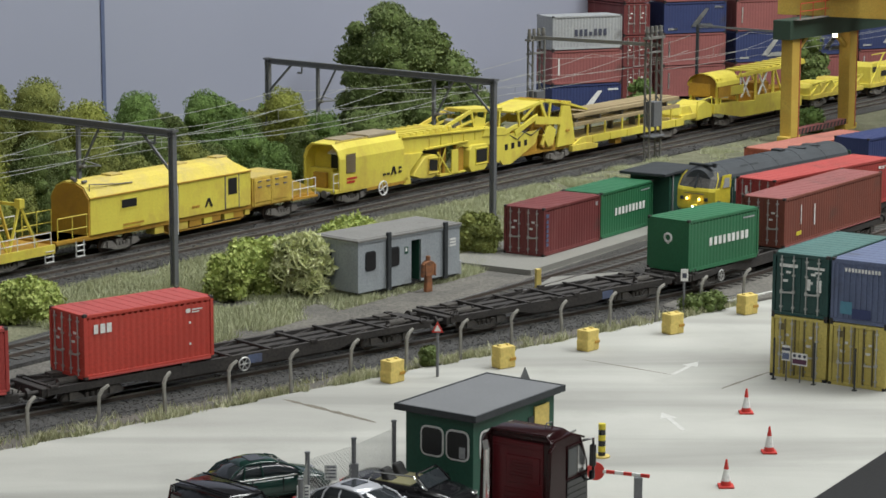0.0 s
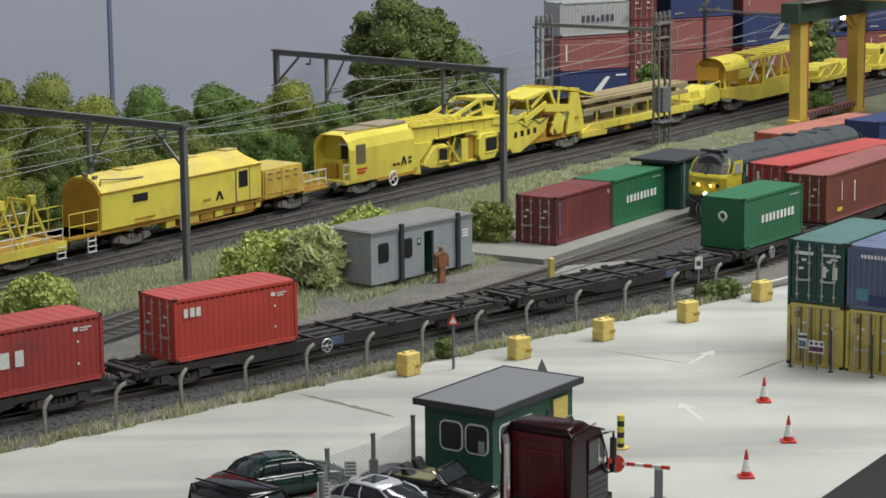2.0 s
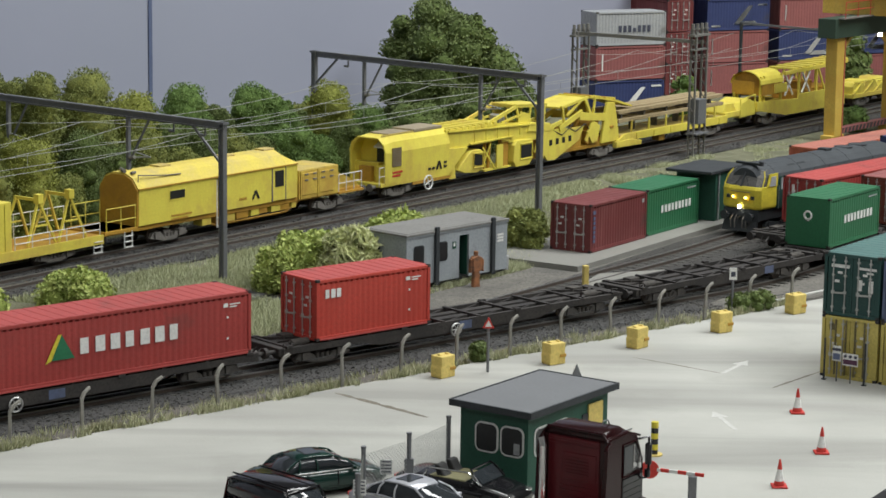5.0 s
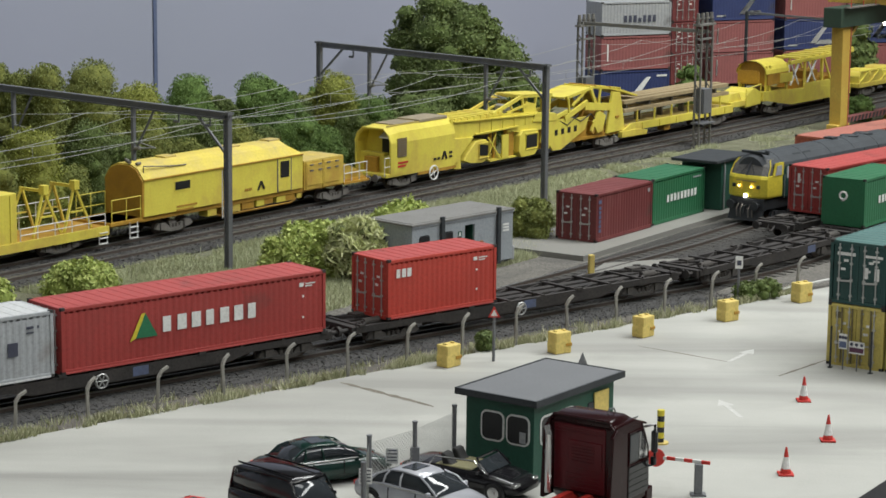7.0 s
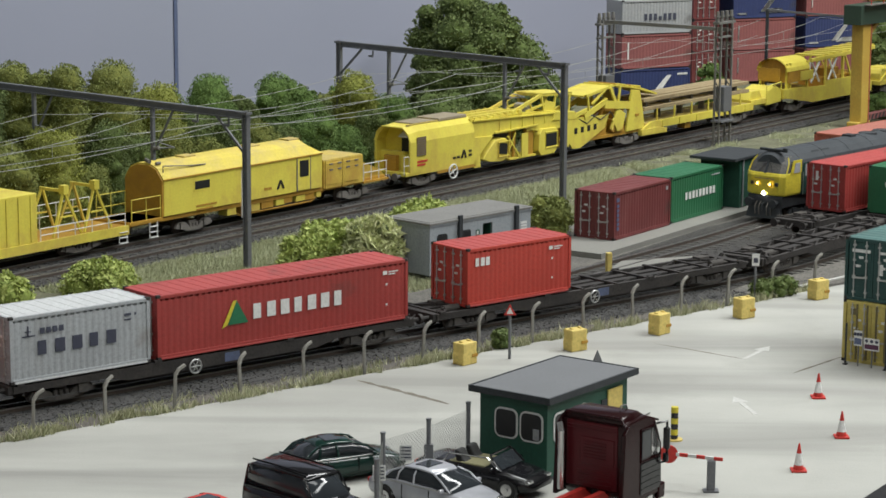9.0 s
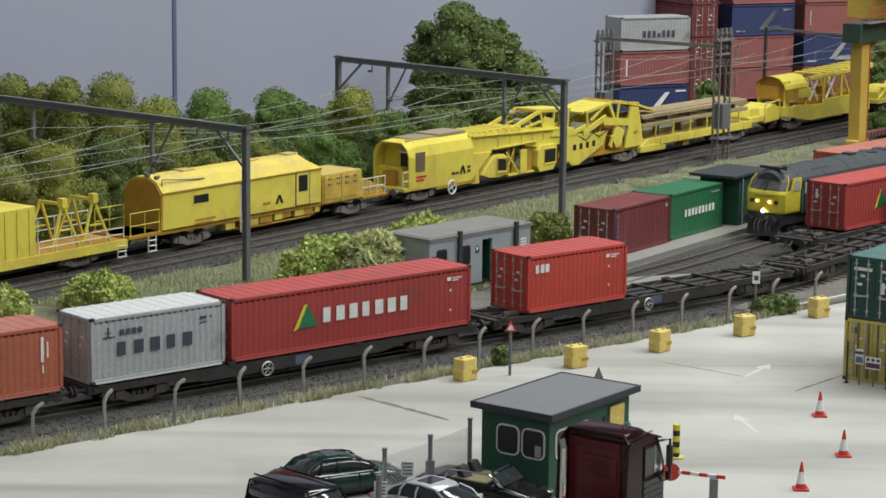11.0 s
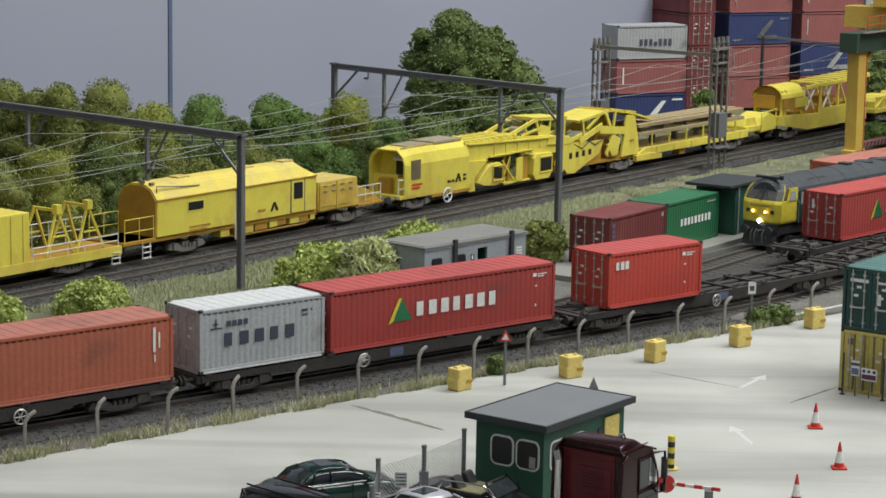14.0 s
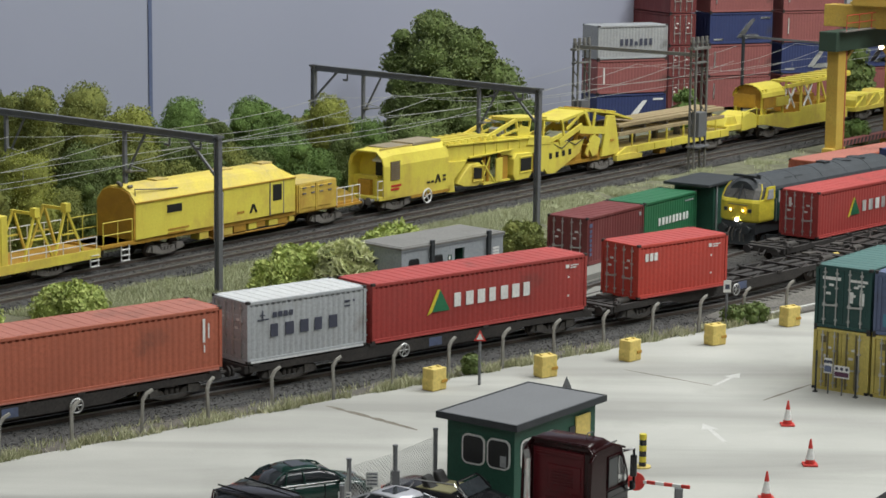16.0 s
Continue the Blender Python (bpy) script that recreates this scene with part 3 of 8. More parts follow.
def container_box(m, length, body, roof, label, group="", height=2.55, name="shipping_container", doors=True):
    """A steel box: origin at the near bottom corner of its door end; x along it, y across."""
    key = (length, body.name, roof.name, height, doors)
    if key in CACHE:
        ob = copy_thing(CACHE[key], m)
        return tagged(ob, label, "container", group)
    W = 2.44
    t = thing(name, m, label, "container", group)
    waves = round(length / 0.29)
    for y, out in ((0.03, -1), (W - 0.03, 1)):
        mb = Mb()
        corrugated(mb, 0.14, length - 0.14, 0.18, height - 0.16, y, out, waves)
        part("side_wall", mb, body, t)
    mb = Mb()
    # far end wall
    vs, fs = [], []
    n = 8
    for i in range(n * 2 + 1):
        y = 0.1 + (W - 0.2) * i / (2 * n)
        xx = length - 0.04 - (0.06 if i % 2 else 0)
        vs += [(xx, y, 0.15), (xx, y, height - 0.15)]
        if i:
            fs.append((2 * i - 2, 2 * i, 2 * i + 1, 2 * i - 1))
    mb.add(vs, fs)
    part("far_end_wall", mb, body, t)
    part("floor_pan", Mb().box(0.06, 0.06, 0.05, length - 0.06, W - 0.06, 0.2), body, t)
    fr = Mb()
    for y0, y1 in ((0, 0.13), (W - 0.13, W)):
        fr.box(0.0, y0, 0.0, length, y1, 0.18)
        fr.box(0.0, y0, height - 0.16, length, y1, height - 0.03)
        for x0, x1 in ((0, 0.15), (length - 0.15, length)):
            fr.box(x0, y0, 0.0, x1, y1, height - 0.02)
    for x0, x1 in ((0, 0.12), (length - 0.12, length)):
        fr.box(x0, 0.1, height - 0.18, x1, W - 0.1, height - 0.03)
        fr.box(x0, 0.1, 0.0, x1, W - 0.1, 0.16)
    part("frame", fr, body, t, bevel=0.015)
    # Lip in the roof colour: the rail's edge highlight is painted in.
    lip = Mb()
    for y0, y1 in ((-0.028, 0.02), (W - 0.02, W + 0.028)):
        lip.box(0.16, y0, 0.015, length - 0.16, y1, 0.085)
    part("bottom_rail", lip, roof, t, "bottom rail lip, its edge highlight painted in the roof colour", bevel=0.01)
    nr = round(length / 0.55)
    top = [(0.05, height - 0.10), (0.05, height - 0.035)]
    for i in range(nr):
        x = 0.2 + (length - 0.4) * (i + 0.2) / nr
        top += [(x, height - 0.035), (x + 0.03, height - 0.018), (x + 0.23, height - 0.018), (x + 0.26, height - 0.035)]
    top += [(length - 0.05, height - 0.035), (length - 0.05, height - 0.10)]
    ro = Mb().prism(top, 0.05, W - 0.05)
    part("roof", ro, roof, t)
    cast = Mb().box(0, 0, 0, 0.18, 0.16, 0.13).data("corner_casting", 0.02)
    for x in (-0.004, length - 0.176):
        for y in (-0.004, W - 0.156):
            for z in (-0.002, height - 0.13):
                part("corner_casting", cast, WAGON if z < 1 else body, t, at=place(x, y, z))
    if doors:
        for k in (0, 1):
            y0 = 0.14 + k * (W - 0.28) / 2
            y1 = y0 + (W - 0.28) / 2 - 0.02
            d = Mb().box(0.035, y0, 0.17, 0.10, y1, height - 0.19)
            for zz in (0.55, 1.1, 1.65):
                d.box(0.015, y0 + 0.08, zz, 0.05, y1 - 0.08, zz + 0.28)
            door = part("door", d, body, t, bevel=0.012)
            for yy in (y0 + 0.28, y0 + 0.8):
                b = Mb().rod((-0.02, yy, 0.12), (-0.02, yy, height - 0.12), 0.028, 6)
                for zz in (0.3, 0.95, 1.6, 2.2):
                    b.box(-0.05, yy - 0.06, zz, 0.04, yy + 0.06, zz + 0.07)
                part("locking_bar", b, BAR, door, "galvanised locking bar")
            h = Mb().beam((-0.05, y0 + 0.2, 0.95), (-0.05, y1 - 0.2, 0.92), 0.03, 0.07)
            part("door_handle", h, BAR, door, "galvanised handle")
            for i in range(2):
                part("notice", Mb().box(0.0, y0 + 0.42 + 0.12 * i, 1.7 - 0.35 * i, 0.02, y0 + 0.62 + 0.12 * i, 1.8 - 0.35 * i), WHITE, door, "small pale stencilled notice")
    else:
        en = Mb()
        vs, fs = [], []
        for i in range(17):
            xx, yy = 0.03 + (0.05 if i % 2 else 0), 0.12 + (W - 0.24) * i / 16
            vs += [(xx, yy, 0.12), (xx, yy, height - 0.12)]
            if i:
                fs.append((2 * i - 2, 2 * i, 2 * i + 1, 2 * i - 1))
        part("end_wall", en.add(vs, fs), body, t)
    CACHE[key] = t
    return t


def marks(t, y, rows, material, name="lettering", label="", out=-1):
    """Plain bars of the size of painted characters on a container's side: rows of x, z, width, height."""
    for x, z, w, h in rows:
        part(name, Mb().box(x, y - 0.012 if out < 0 else y, z, x + w, y if out < 0 else y + 0.012, z + h), material, t, label)


def word(t, x, z, h, w, n, pitch, material, y=0.0, skip=()):
    """A brand's word as plain blocks, one for each character, with gaps so that they do not read."""
    for i in range(n):
        x0 = x + i * pitch
        part("lettering", Mb().box(x0, y - 0.012, z, x0 + w * (1.0 if i % 3 else 0.86), y + 0.01, z + h), material, t, "plain painted block")


# ---- wagons of the moving train ----
def bogie(parent, x, material=BOGIE, wheelr=0.42, base=1.8):
    b = Mb()
    for y in (-1.0, 1.0):
        b.prism([(-base / 2 - 0.5, 0.35), (-base / 2 - 0.35, 0.6), (-0.5, 0.5), (-0.35, 0.3), (0.35, 0.3), (0.5, 0.5), (base / 2 + 0.35, 0.6), (base / 2 + 0.5, 0.35), (base / 2, 0.22), (0.4, 0.12), (-0.4, 0.12), (-base / 2, 0.22)], y - 0.08, y + 0.08)
        for xx in (-base / 2, base / 2):
            b.box(xx - 0.2, y - 0.16, 0.28, xx + 0.2, y + 0.16, 0.62)
        for xx in (-0.25, 0.0, 0.25):
            b.rod((xx, y, 0.2), (xx, y, 0.5), 0.09, 8)
    b.box(-0.25, -0.95, 0.35, 0.25, 0.95, 0.62)
    ob = part("bogie", b, material, parent, at=place(x, 0, 0))
    sets = []
    for xx in (-base / 2, base / 2):
        w = Mb().rod((0, -0.85, 0), (0, 0.85, 0), 0.08, 8)
        for y in (-0.66, 0.66):
            w.rod((0, y - 0.06, 0), (0, y + 0.06, 0), wheelr, 16)
            w.rod((0, y - 0.075, 0), (0, y - 0.06, 0), wheelr * 0.6, 8)
        sets.append(part("wheelset", w, RAIL, ob, "worn steel wheelset", at=place(xx, 0, wheelr + 0.001)))
    return ob, sets


def flat_wagon(m, length, label, wheels_out, handwheel=None, group="container wagons", seed=1):
    """A skeleton container flat: origin on the rails at its middle."""
    rnd = random.Random(seed)
    t = thing("container_flat_wagon", m, label, "wagon", group)
    h = length / 2
    for y in (-1.12, 1.12):
        part("side_sill", Mb().prism([(-h + 0.2, 0.93), (-h + 0.2, 0.66), (-h + 4.2, 0.66), (-h + 5.2, 0.42), (h - 5.2, 0.42), (h - 4.2, 0.66), (h - 0.2, 0.66), (h - 0.2, 0.93)], y - 0.09, y + 0.09), WAGON, t)
    for y in (-0.34, 0.34):
        part("centre_sill", Mb().box(-h + 0.2, y - 0.2, 0.6, h - 0.2, y + 0.2, 0.9), WAGON, t)
    part("headstock", Mb().box(-h, -1.15, 0.6, -h + 0.35, 1.15, 0.95), WAGON, t, bevel=0.03)
    part("headstock", Mb().box(h - 0.35, -1.15, 0.6, h, 1.15, 0.95), WAGON, t, bevel=0.03)
    for y in (-0.75, 0.75):
        part("brake_pipe", Mb().rod((-h + 0.4, y, 0.62), (h - 0.4, y, 0.62), 0.05, 6), WAGON, t)
    n = int(length / 2.1)
    for i in range(n + 1):
        x = -h + 0.5 + (length - 1.0) * i / n
        part("cross_member", Mb().box(x - 0.08, -1.2, 0.7, x + 0.08, 1.2, 0.97 + 0.03 * rnd.random()), WAGON, t)
    for x in (-h + 0.5, -h + 6.5, h - 6.5, h - 0.5):
        for y in (-1.15, 1.15):
            part("container_spigot", Mb().box(x - 0.16, y - 0.1, 0.9, x + 0.16, y + 0.1, 1.02), WAGON, t)
    for k in (-1, 1):
        x = k * (h - 1.5)
        part("end_frame", Mb().beam((x - 0.9, -1.05, 0.94), (x + 0.9, 0.3, 0.94), 0.12, 0.1).beam((x - 0.9, 1.05, 0.94), (x + 0.9, -0.3, 0.94), 0.12, 0.1), WAGON, t)
        part("brake_gear", Mb().rod((x - 0.5, -0.62, 0.95), (x + 0.35, -0.62, 0.95), 0.17, 10).rod((x + 0.35, -0.62, 0.95), (x + 0.8, -0.5, 0.9), 0.06, 6).box(x - 0.15, 0.35, 0.85, x + 0.5, 0.85, 1.08), WBOGIE, t, "grimy brake cylinder and lever", bevel=0.02)
        part("shunter_rail", Mb().path([(k * (h - 0.25), -1.1, 0.6), (k * (h - 0.25), -1.12, 1.12), (k * (h - 0.6), -1.12, 1.16), (k * (h - 0.6), -1.12, 0.9)], 0.03, 5), WAGON, t)
    for i in range(n):
        x = -h + 0.5 + (length - 1.0) * (i + 0.5) / n
        part("deck_brace", Mb().beam((x - 0.75, -1.05, 0.86), (x + 0.75, -0.4, 0.86), 0.07, 0.06).beam((x + 0.75, 1.05, 0.86), (x - 0.75, 0.4, 0.86), 0.07, 0.06), WAGON, t)
    for k in (-1, 1):
        for y in (-0.86, 0.86):
            part("buffer", Mb().rod((k * h, y, 0.78), (k * (h + 0.42), y, 0.78), 0.09, 8).rod((k * (h + 0.42), y, 0.78), (k * (h + 0.5), y, 0.78), 0.22, 12), WAGON, t)
        part("coupling", Mb().path([(k * h, 0, 0.75), (k * (h + 0.3), 0, 0.55), (k * (h + 0.62), 0, 0.6)], 0.06), WAGON, t)
        part("brake_hose", Mb().path([(k * h, 0.35, 0.8), (k * (h + 0.2), 0.4, 0.45), (k * (h + 0.5), 0.4, 0.5)], 0.035), WAGON, t)
    for x in (-2.4, 1.5):
        part("air_tank", Mb().rod((x, -0.45, 0.5), (x + 1.3, -0.45, 0.5), 0.22, 12), WAGON, t)
        part("brake_cylinder", Mb().box(x + 1.6, -1.0, 0.35, x + 2.2, -0.4, 0.68), WBOGIE, t)
    part("side_label", Mb().box(-h + 9.6, -1.22, 0.5, -h + 10.3, -1.19, 0.86), SLATEBLUE, t, "faded blue panel")
    for k in (-1, 1):
        wheels_out += bogie(t, k * (h - 2.3), WBOGIE)[1]
    if handwheel is not None:
        w = Mb().ring((handwheel, -1.3, 0.55), 0.27, 0.04, 16)
        for i in range(3):
            a = math.pi * i / 3
            w.rod((handwheel - 0.27 * math.cos(a), -1.3, 0.55 - 0.27 * math.sin(a)), (handwheel + 0.27 * math.cos(a), -1.3, 0.55 + 0.27 * math.sin(a)), 0.022, 5)
        w.rod((handwheel, -1.3, 0.55), (handwheel, -1.1, 0.55), 0.04, 6)
        part("handwheel", w, BAR, t, "pale spoked brake handwheel")
    return t


SPEED, T0 = 1.727, 1.5
WHEELS, MOVERS = [], []


def move_box(length, s, body, roof, label, z=0.92, doors=True):
    t = container_box(place(0, 0, z), length, body, roof, label, "containers on the moving train", doors=doors)
    MOVERS.append((t, s, length, 0.0, z))
    return t


def move_wagon(s0, s1, label, handwheel=None, seed=1):
    t = flat_wagon(place(0, 0, -0.08), s1 - s0, label, WHEELS, handwheel, seed=seed)
    MOVERS.append((t, s0, s1 - s0, 1.22, -0.08))
    return t


box_cai = move_box(6.06, -13.04, RED, REDTOP, "bright red twenty-foot container with white block marking")
box_hy = move_box(12.4, -28.72, HYRED, REDTOP, "deep red forty-foot container with white lettering blocks and green triangle")
box_co = move_box(6.06, -35.1, SILVER, SILVERTOP, "silver-grey twenty-foot container with dark lettering blocks")
box_or = move_box(12.19, -48.5, ORANGE, ORANGETOP, "rust-orange forty-foot container with plain ribbed sides")
box_ev = move_box(6.06, 20.95, GREEN, GREEN, "green twenty-foot container with white lettering blocks and a round emblem", doors=False)
box_br = move_box(12.19, 29.9, BROWN, PINKRED, "brown-red forty-foot container with faded roof")
move_wagon(-14.9, 4.6, "grimy skeleton flat wagon carrying one red container", 5.3 - 4.6 - 1.2 + 0.1, 1)
move_wagon(5.5, 19.9, "grimy empty skeleton flat wagon with rusty deck", None, 2)
move_wagon(20.7, 42.4, "grimy skeleton flat wagon under green and brown containers", -8.0, 3)
move_wagon(-35.2, -15.9, "grimy skeleton flat wagon under silver and red containers", -1.5, 4)
move_wagon(-55.8, -36.3, "grimy skeleton flat wagon under an orange container", 3.0, 5)


def motions():
    """The goods train rolls to the far end at an even pace."""
    times = [i * 0.5 for i in range(33)]
    for t, s, length, q, z in MOVERS:
        rows = []
        for tt in times:
            c = s + SPEED * (tt - T0)
            a, b = goods_at(c + 0.12 * length, q), goods_at(c + 0.88 * length, q)
            yaw = math.degrees(math.atan2(b[1] - a[1], b[0] - a[0]))
            if q:
                rows.append((tt, place((a[0] + b[0]) / 2, (a[1] + b[1]) / 2, z, yaw)))
            else:
                k = 0.12 * length
                rows.append((tt, place(a[0] - k * math.cos(radians(yaw)), a[1] - k * math.sin(radians(yaw)), z, yaw)))
        walk(t, rows)
    turn = math.degrees(SPEED / 0.42)
    spin = [i * 0.32 for i in range(51)]
    for w in WHEELS:
        base = w.matrix_basis.copy()
        walk(w, [(tt, base @ pose(0, 0, 0, 0, turn * tt, 0)) for tt in spin])


# ---- painted marks on the moving containers ----
def triangle_mark(t, x, z, w, h):
    part("triangle_mark", Mb().prism([(x + 0.14 * w, z), (x + w, z), (x + 0.52 * w, z + h)], -0.012, 0.0), LOGOGREEN, t, "green triangle")
    part("stripe_mark", Mb().prism([(x - 0.1 * w, z - 0.1), (x + 0.12 * w, z), (x + 0.52 * w, z + h), (x + 0.38 * w, z + h)], -0.016, -0.004), LOGOYELLOW, t, "yellow slanting stripe")


def small_notices(t, length, material=WHITE):
    marks(t, -0.002, [(length - 1.35, 2.0, 0.22, 0.16), (length - 1.05, 2.08, 0.5, 0.05), (length - 1.05, 1.98, 0.35, 0.05), (length - 1.2, 1.55, 0.09, 0.09), (length - 1.2, 0.7, 0.09, 0.09)], material, "notice", "small stencilled notice")


word(box_cai, 0.45, 1.74, 0.36, 0.22, 3, 0.29, WHITE)
small_notices(box_cai, 6.06)
triangle_mark(box_hy, 3.1, 0.95, 1.15, 0.95)
word(box_hy, 4.5, 1.05, 0.60, 0.42, 7, 0.67, WHITE)
small_notices(box_hy, 12.4)
word(box_co, 1.15, 1.0, 0.52, 0.42, 5, 0.74, INK)
marks(box_co, -0.002, [(1.25 + 0.27 * i, 1.78, 0.2, 0.22) for i in range(4)] + [(0.5, 1.72, 0.55, 0.05), (0.72, 1.75, 0.06, 0.38), (0.62, 1.9, 0.26, 0.04)], INK, "lettering", "plain dark painted block")
marks(box_co, -0.002, [(4.9, 1.95, 0.3, 0.1), (4.9, 1.78, 0.3, 0.06), (5.35, 1.95, 0.08, 0.1)], INK, "notice", "small dark notice")
marks(box_or, -0.002, [(11.25, 1.2, 0.12, 0.95), (11.5, 1.35, 0.07, 0.6), (11.3, 0.8, 0.06, 0.3)], WHITE, "notice", "upright stencilled notice")
word(box_ev, 1.75, 1.1, 0.40, 0.25, 9, 0.385, WHITE)
marks(box_ev, -0.002, [(4.6, 2.1, 1.0, 0.07)], GREYBOX, "notice", "faint stencilled notice")
part("end_sheet", Mb().box(0.0, 0.13, 0.14, 0.028, 2.31, 2.4), GREEN, box_ev)
part("round_emblem", Mb().ring((-0.02, 1.2, 1.6), 0.2, 0.06, 14, "x").box(-0.03, 1.14, 1.3, 0.0, 1.26, 1.45), WHITE, box_ev, "round white emblem")
marks(box_br, -0.002, [(1.9, 1.0, 0.08, 1.0), (3.5, 0.75, 0.12, 1.1)], WHITE, "notice", "upright stencilled notice")
part("notice", Mb().box(1.4, -0.014, 0.45, 2.0, 0.0, 0.65), LOGOYELLOW, box_br, "yellow notice")


# ---- the parked yellow works train ----
def yellow_base(s, label):
    x, y = main_at(s, 3.4)
    return thing("works_vehicle", place(x, y, 0.2, MAIN), label, "rail vehicle", "yellow works train")


def railing(t, x0, x1, y, z0, z1, n, material=WHITE, name="handrail"):
    mb = Mb()
    for i in range(n + 1):
        x = x0 + (x1 - x0) * i / n
        mb.rod((x, y, z0), (x, y, z1), 0.028, 5)
    mb.rod((x0, y, z1), (x1, y, z1), 0.028, 5)
    mb.rod((x0, y, (z0 + z1) / 2), (x1, y, (z0 + z1) / 2), 0.028, 5)
    part(name, mb, material, t, "pale tubular handrail")


def steps(t, x, y=-1.32, material=WHITE):
    mb = Mb()
    for k in (-0.28, 0.28):
        mb.rod((x + k, y, -0.02 + 0.2), (x + k, y, 1.05), 0.035, 5)
    for z in (0.22, 0.5, 0.78):
        mb.beam((x - 0.28, y - 0.02, z), (x + 0.28, y - 0.02, z), 0.14, 0.04)
    part("footsteps", mb, material, t, "pale ladder footsteps")


def under_gear(t, x0, x1, n, seed):
    rnd = random.Random(seed)
    for i in range(n):
        x = x0 + (x1 - x0) * (i + rnd.random() * 0.5) / n
        w = 0.4 + 0.6 * rnd.random()
        part("equipment_box", Mb().box(x, -1.15, 0.45 + 0.15 * rnd.random(), x + w, -0.5, 0.95), YEND if i % 2 else YELLOW, t, bevel=0.03)
    part("truss_rod", Mb().path([(x0, -1.05, 0.9), (x0 + 1.2, -1.05, 0.42), (x1 - 1.2, -1.05, 0.42), (x1, -1.05, 0.9)], 0.06), YEND, t)


def coupler(t, x, d):
    part("coupler", Mb().box(min(x, x + d * 0.6), -0.15, 0.6, max(x, x + d * 0.6), 0.15, 0.85), BOGIE, t)
    for y in (-0.85, 0.85):
        part("buffer", Mb().rod((x, y, 0.8), (x + d * 0.45, y, 0.8), 0.1, 8).rod((x + d * 0.45, y, 0.8), (x + d * 0.52, y, 0.8), 0.23, 12), BOGIE, t)


def works_flat():
    t = yellow_base(-14.5, "yellow flat works wagon with trestle frames and white rails")
    part("deck", Mb().box(-9, -1.35, 0.85, 8.5, 1.35, 1.05), YEND, t, bevel=0.02)
    for y in (-1.3, 1.3):
        part("sole_bar", Mb().box(-9, y - 0.06, 0.62, 8.5, y + 0.06, 1.08), YELLOW, t)
    part("load_box", Mb().box(-8.5, -1.3, 1.05, 2.3, 1.3, 3.5), YELLOW, t, "tall yellow equipment box", bevel=0.04)
    for i in range(14):
        x = -8.3 + i * 0.78
        part("rib", Mb().box(x, -1.34, 1.15, x + 0.1, -1.29, 3.4), YELLOW, t)
    for x in (4.6, 6.7):
        mb = Mb()
        for y in (-0.95, 0.95):
            mb.beam((x - 0.95, y, 1.05), (x, y * 0.8, 3.3), 0.11, 0.11).beam((x + 0.95, y, 1.05), (x, y * 0.8, 3.3), 0.11, 0.11)
            mb.beam((x - 0.42, y * 0.95, 2.0), (x + 0.42, y * 0.95, 2.0), 0.08, 0.08)
        mb.beam((x, -0.9, 3.25), (x, 0.9, 3.25), 0.12, 0.15)
        mb.box(x - 0.17, -0.95, 3.1, x + 0.17, -0.6, 3.55)
        part("trestle", mb, YELLOW, t)
    railing(t, 2.5, 8.3, 1.25, 1.05, 2.3, 5)
    railing(t, 2.5, 8.3, -1.28, 1.05, 1.7, 5)
    steps(t, 8.1)
    for x in (-6.6, 5.4):
        bogie(t, x)
    coupler(t, 8.5, 1)
    return t


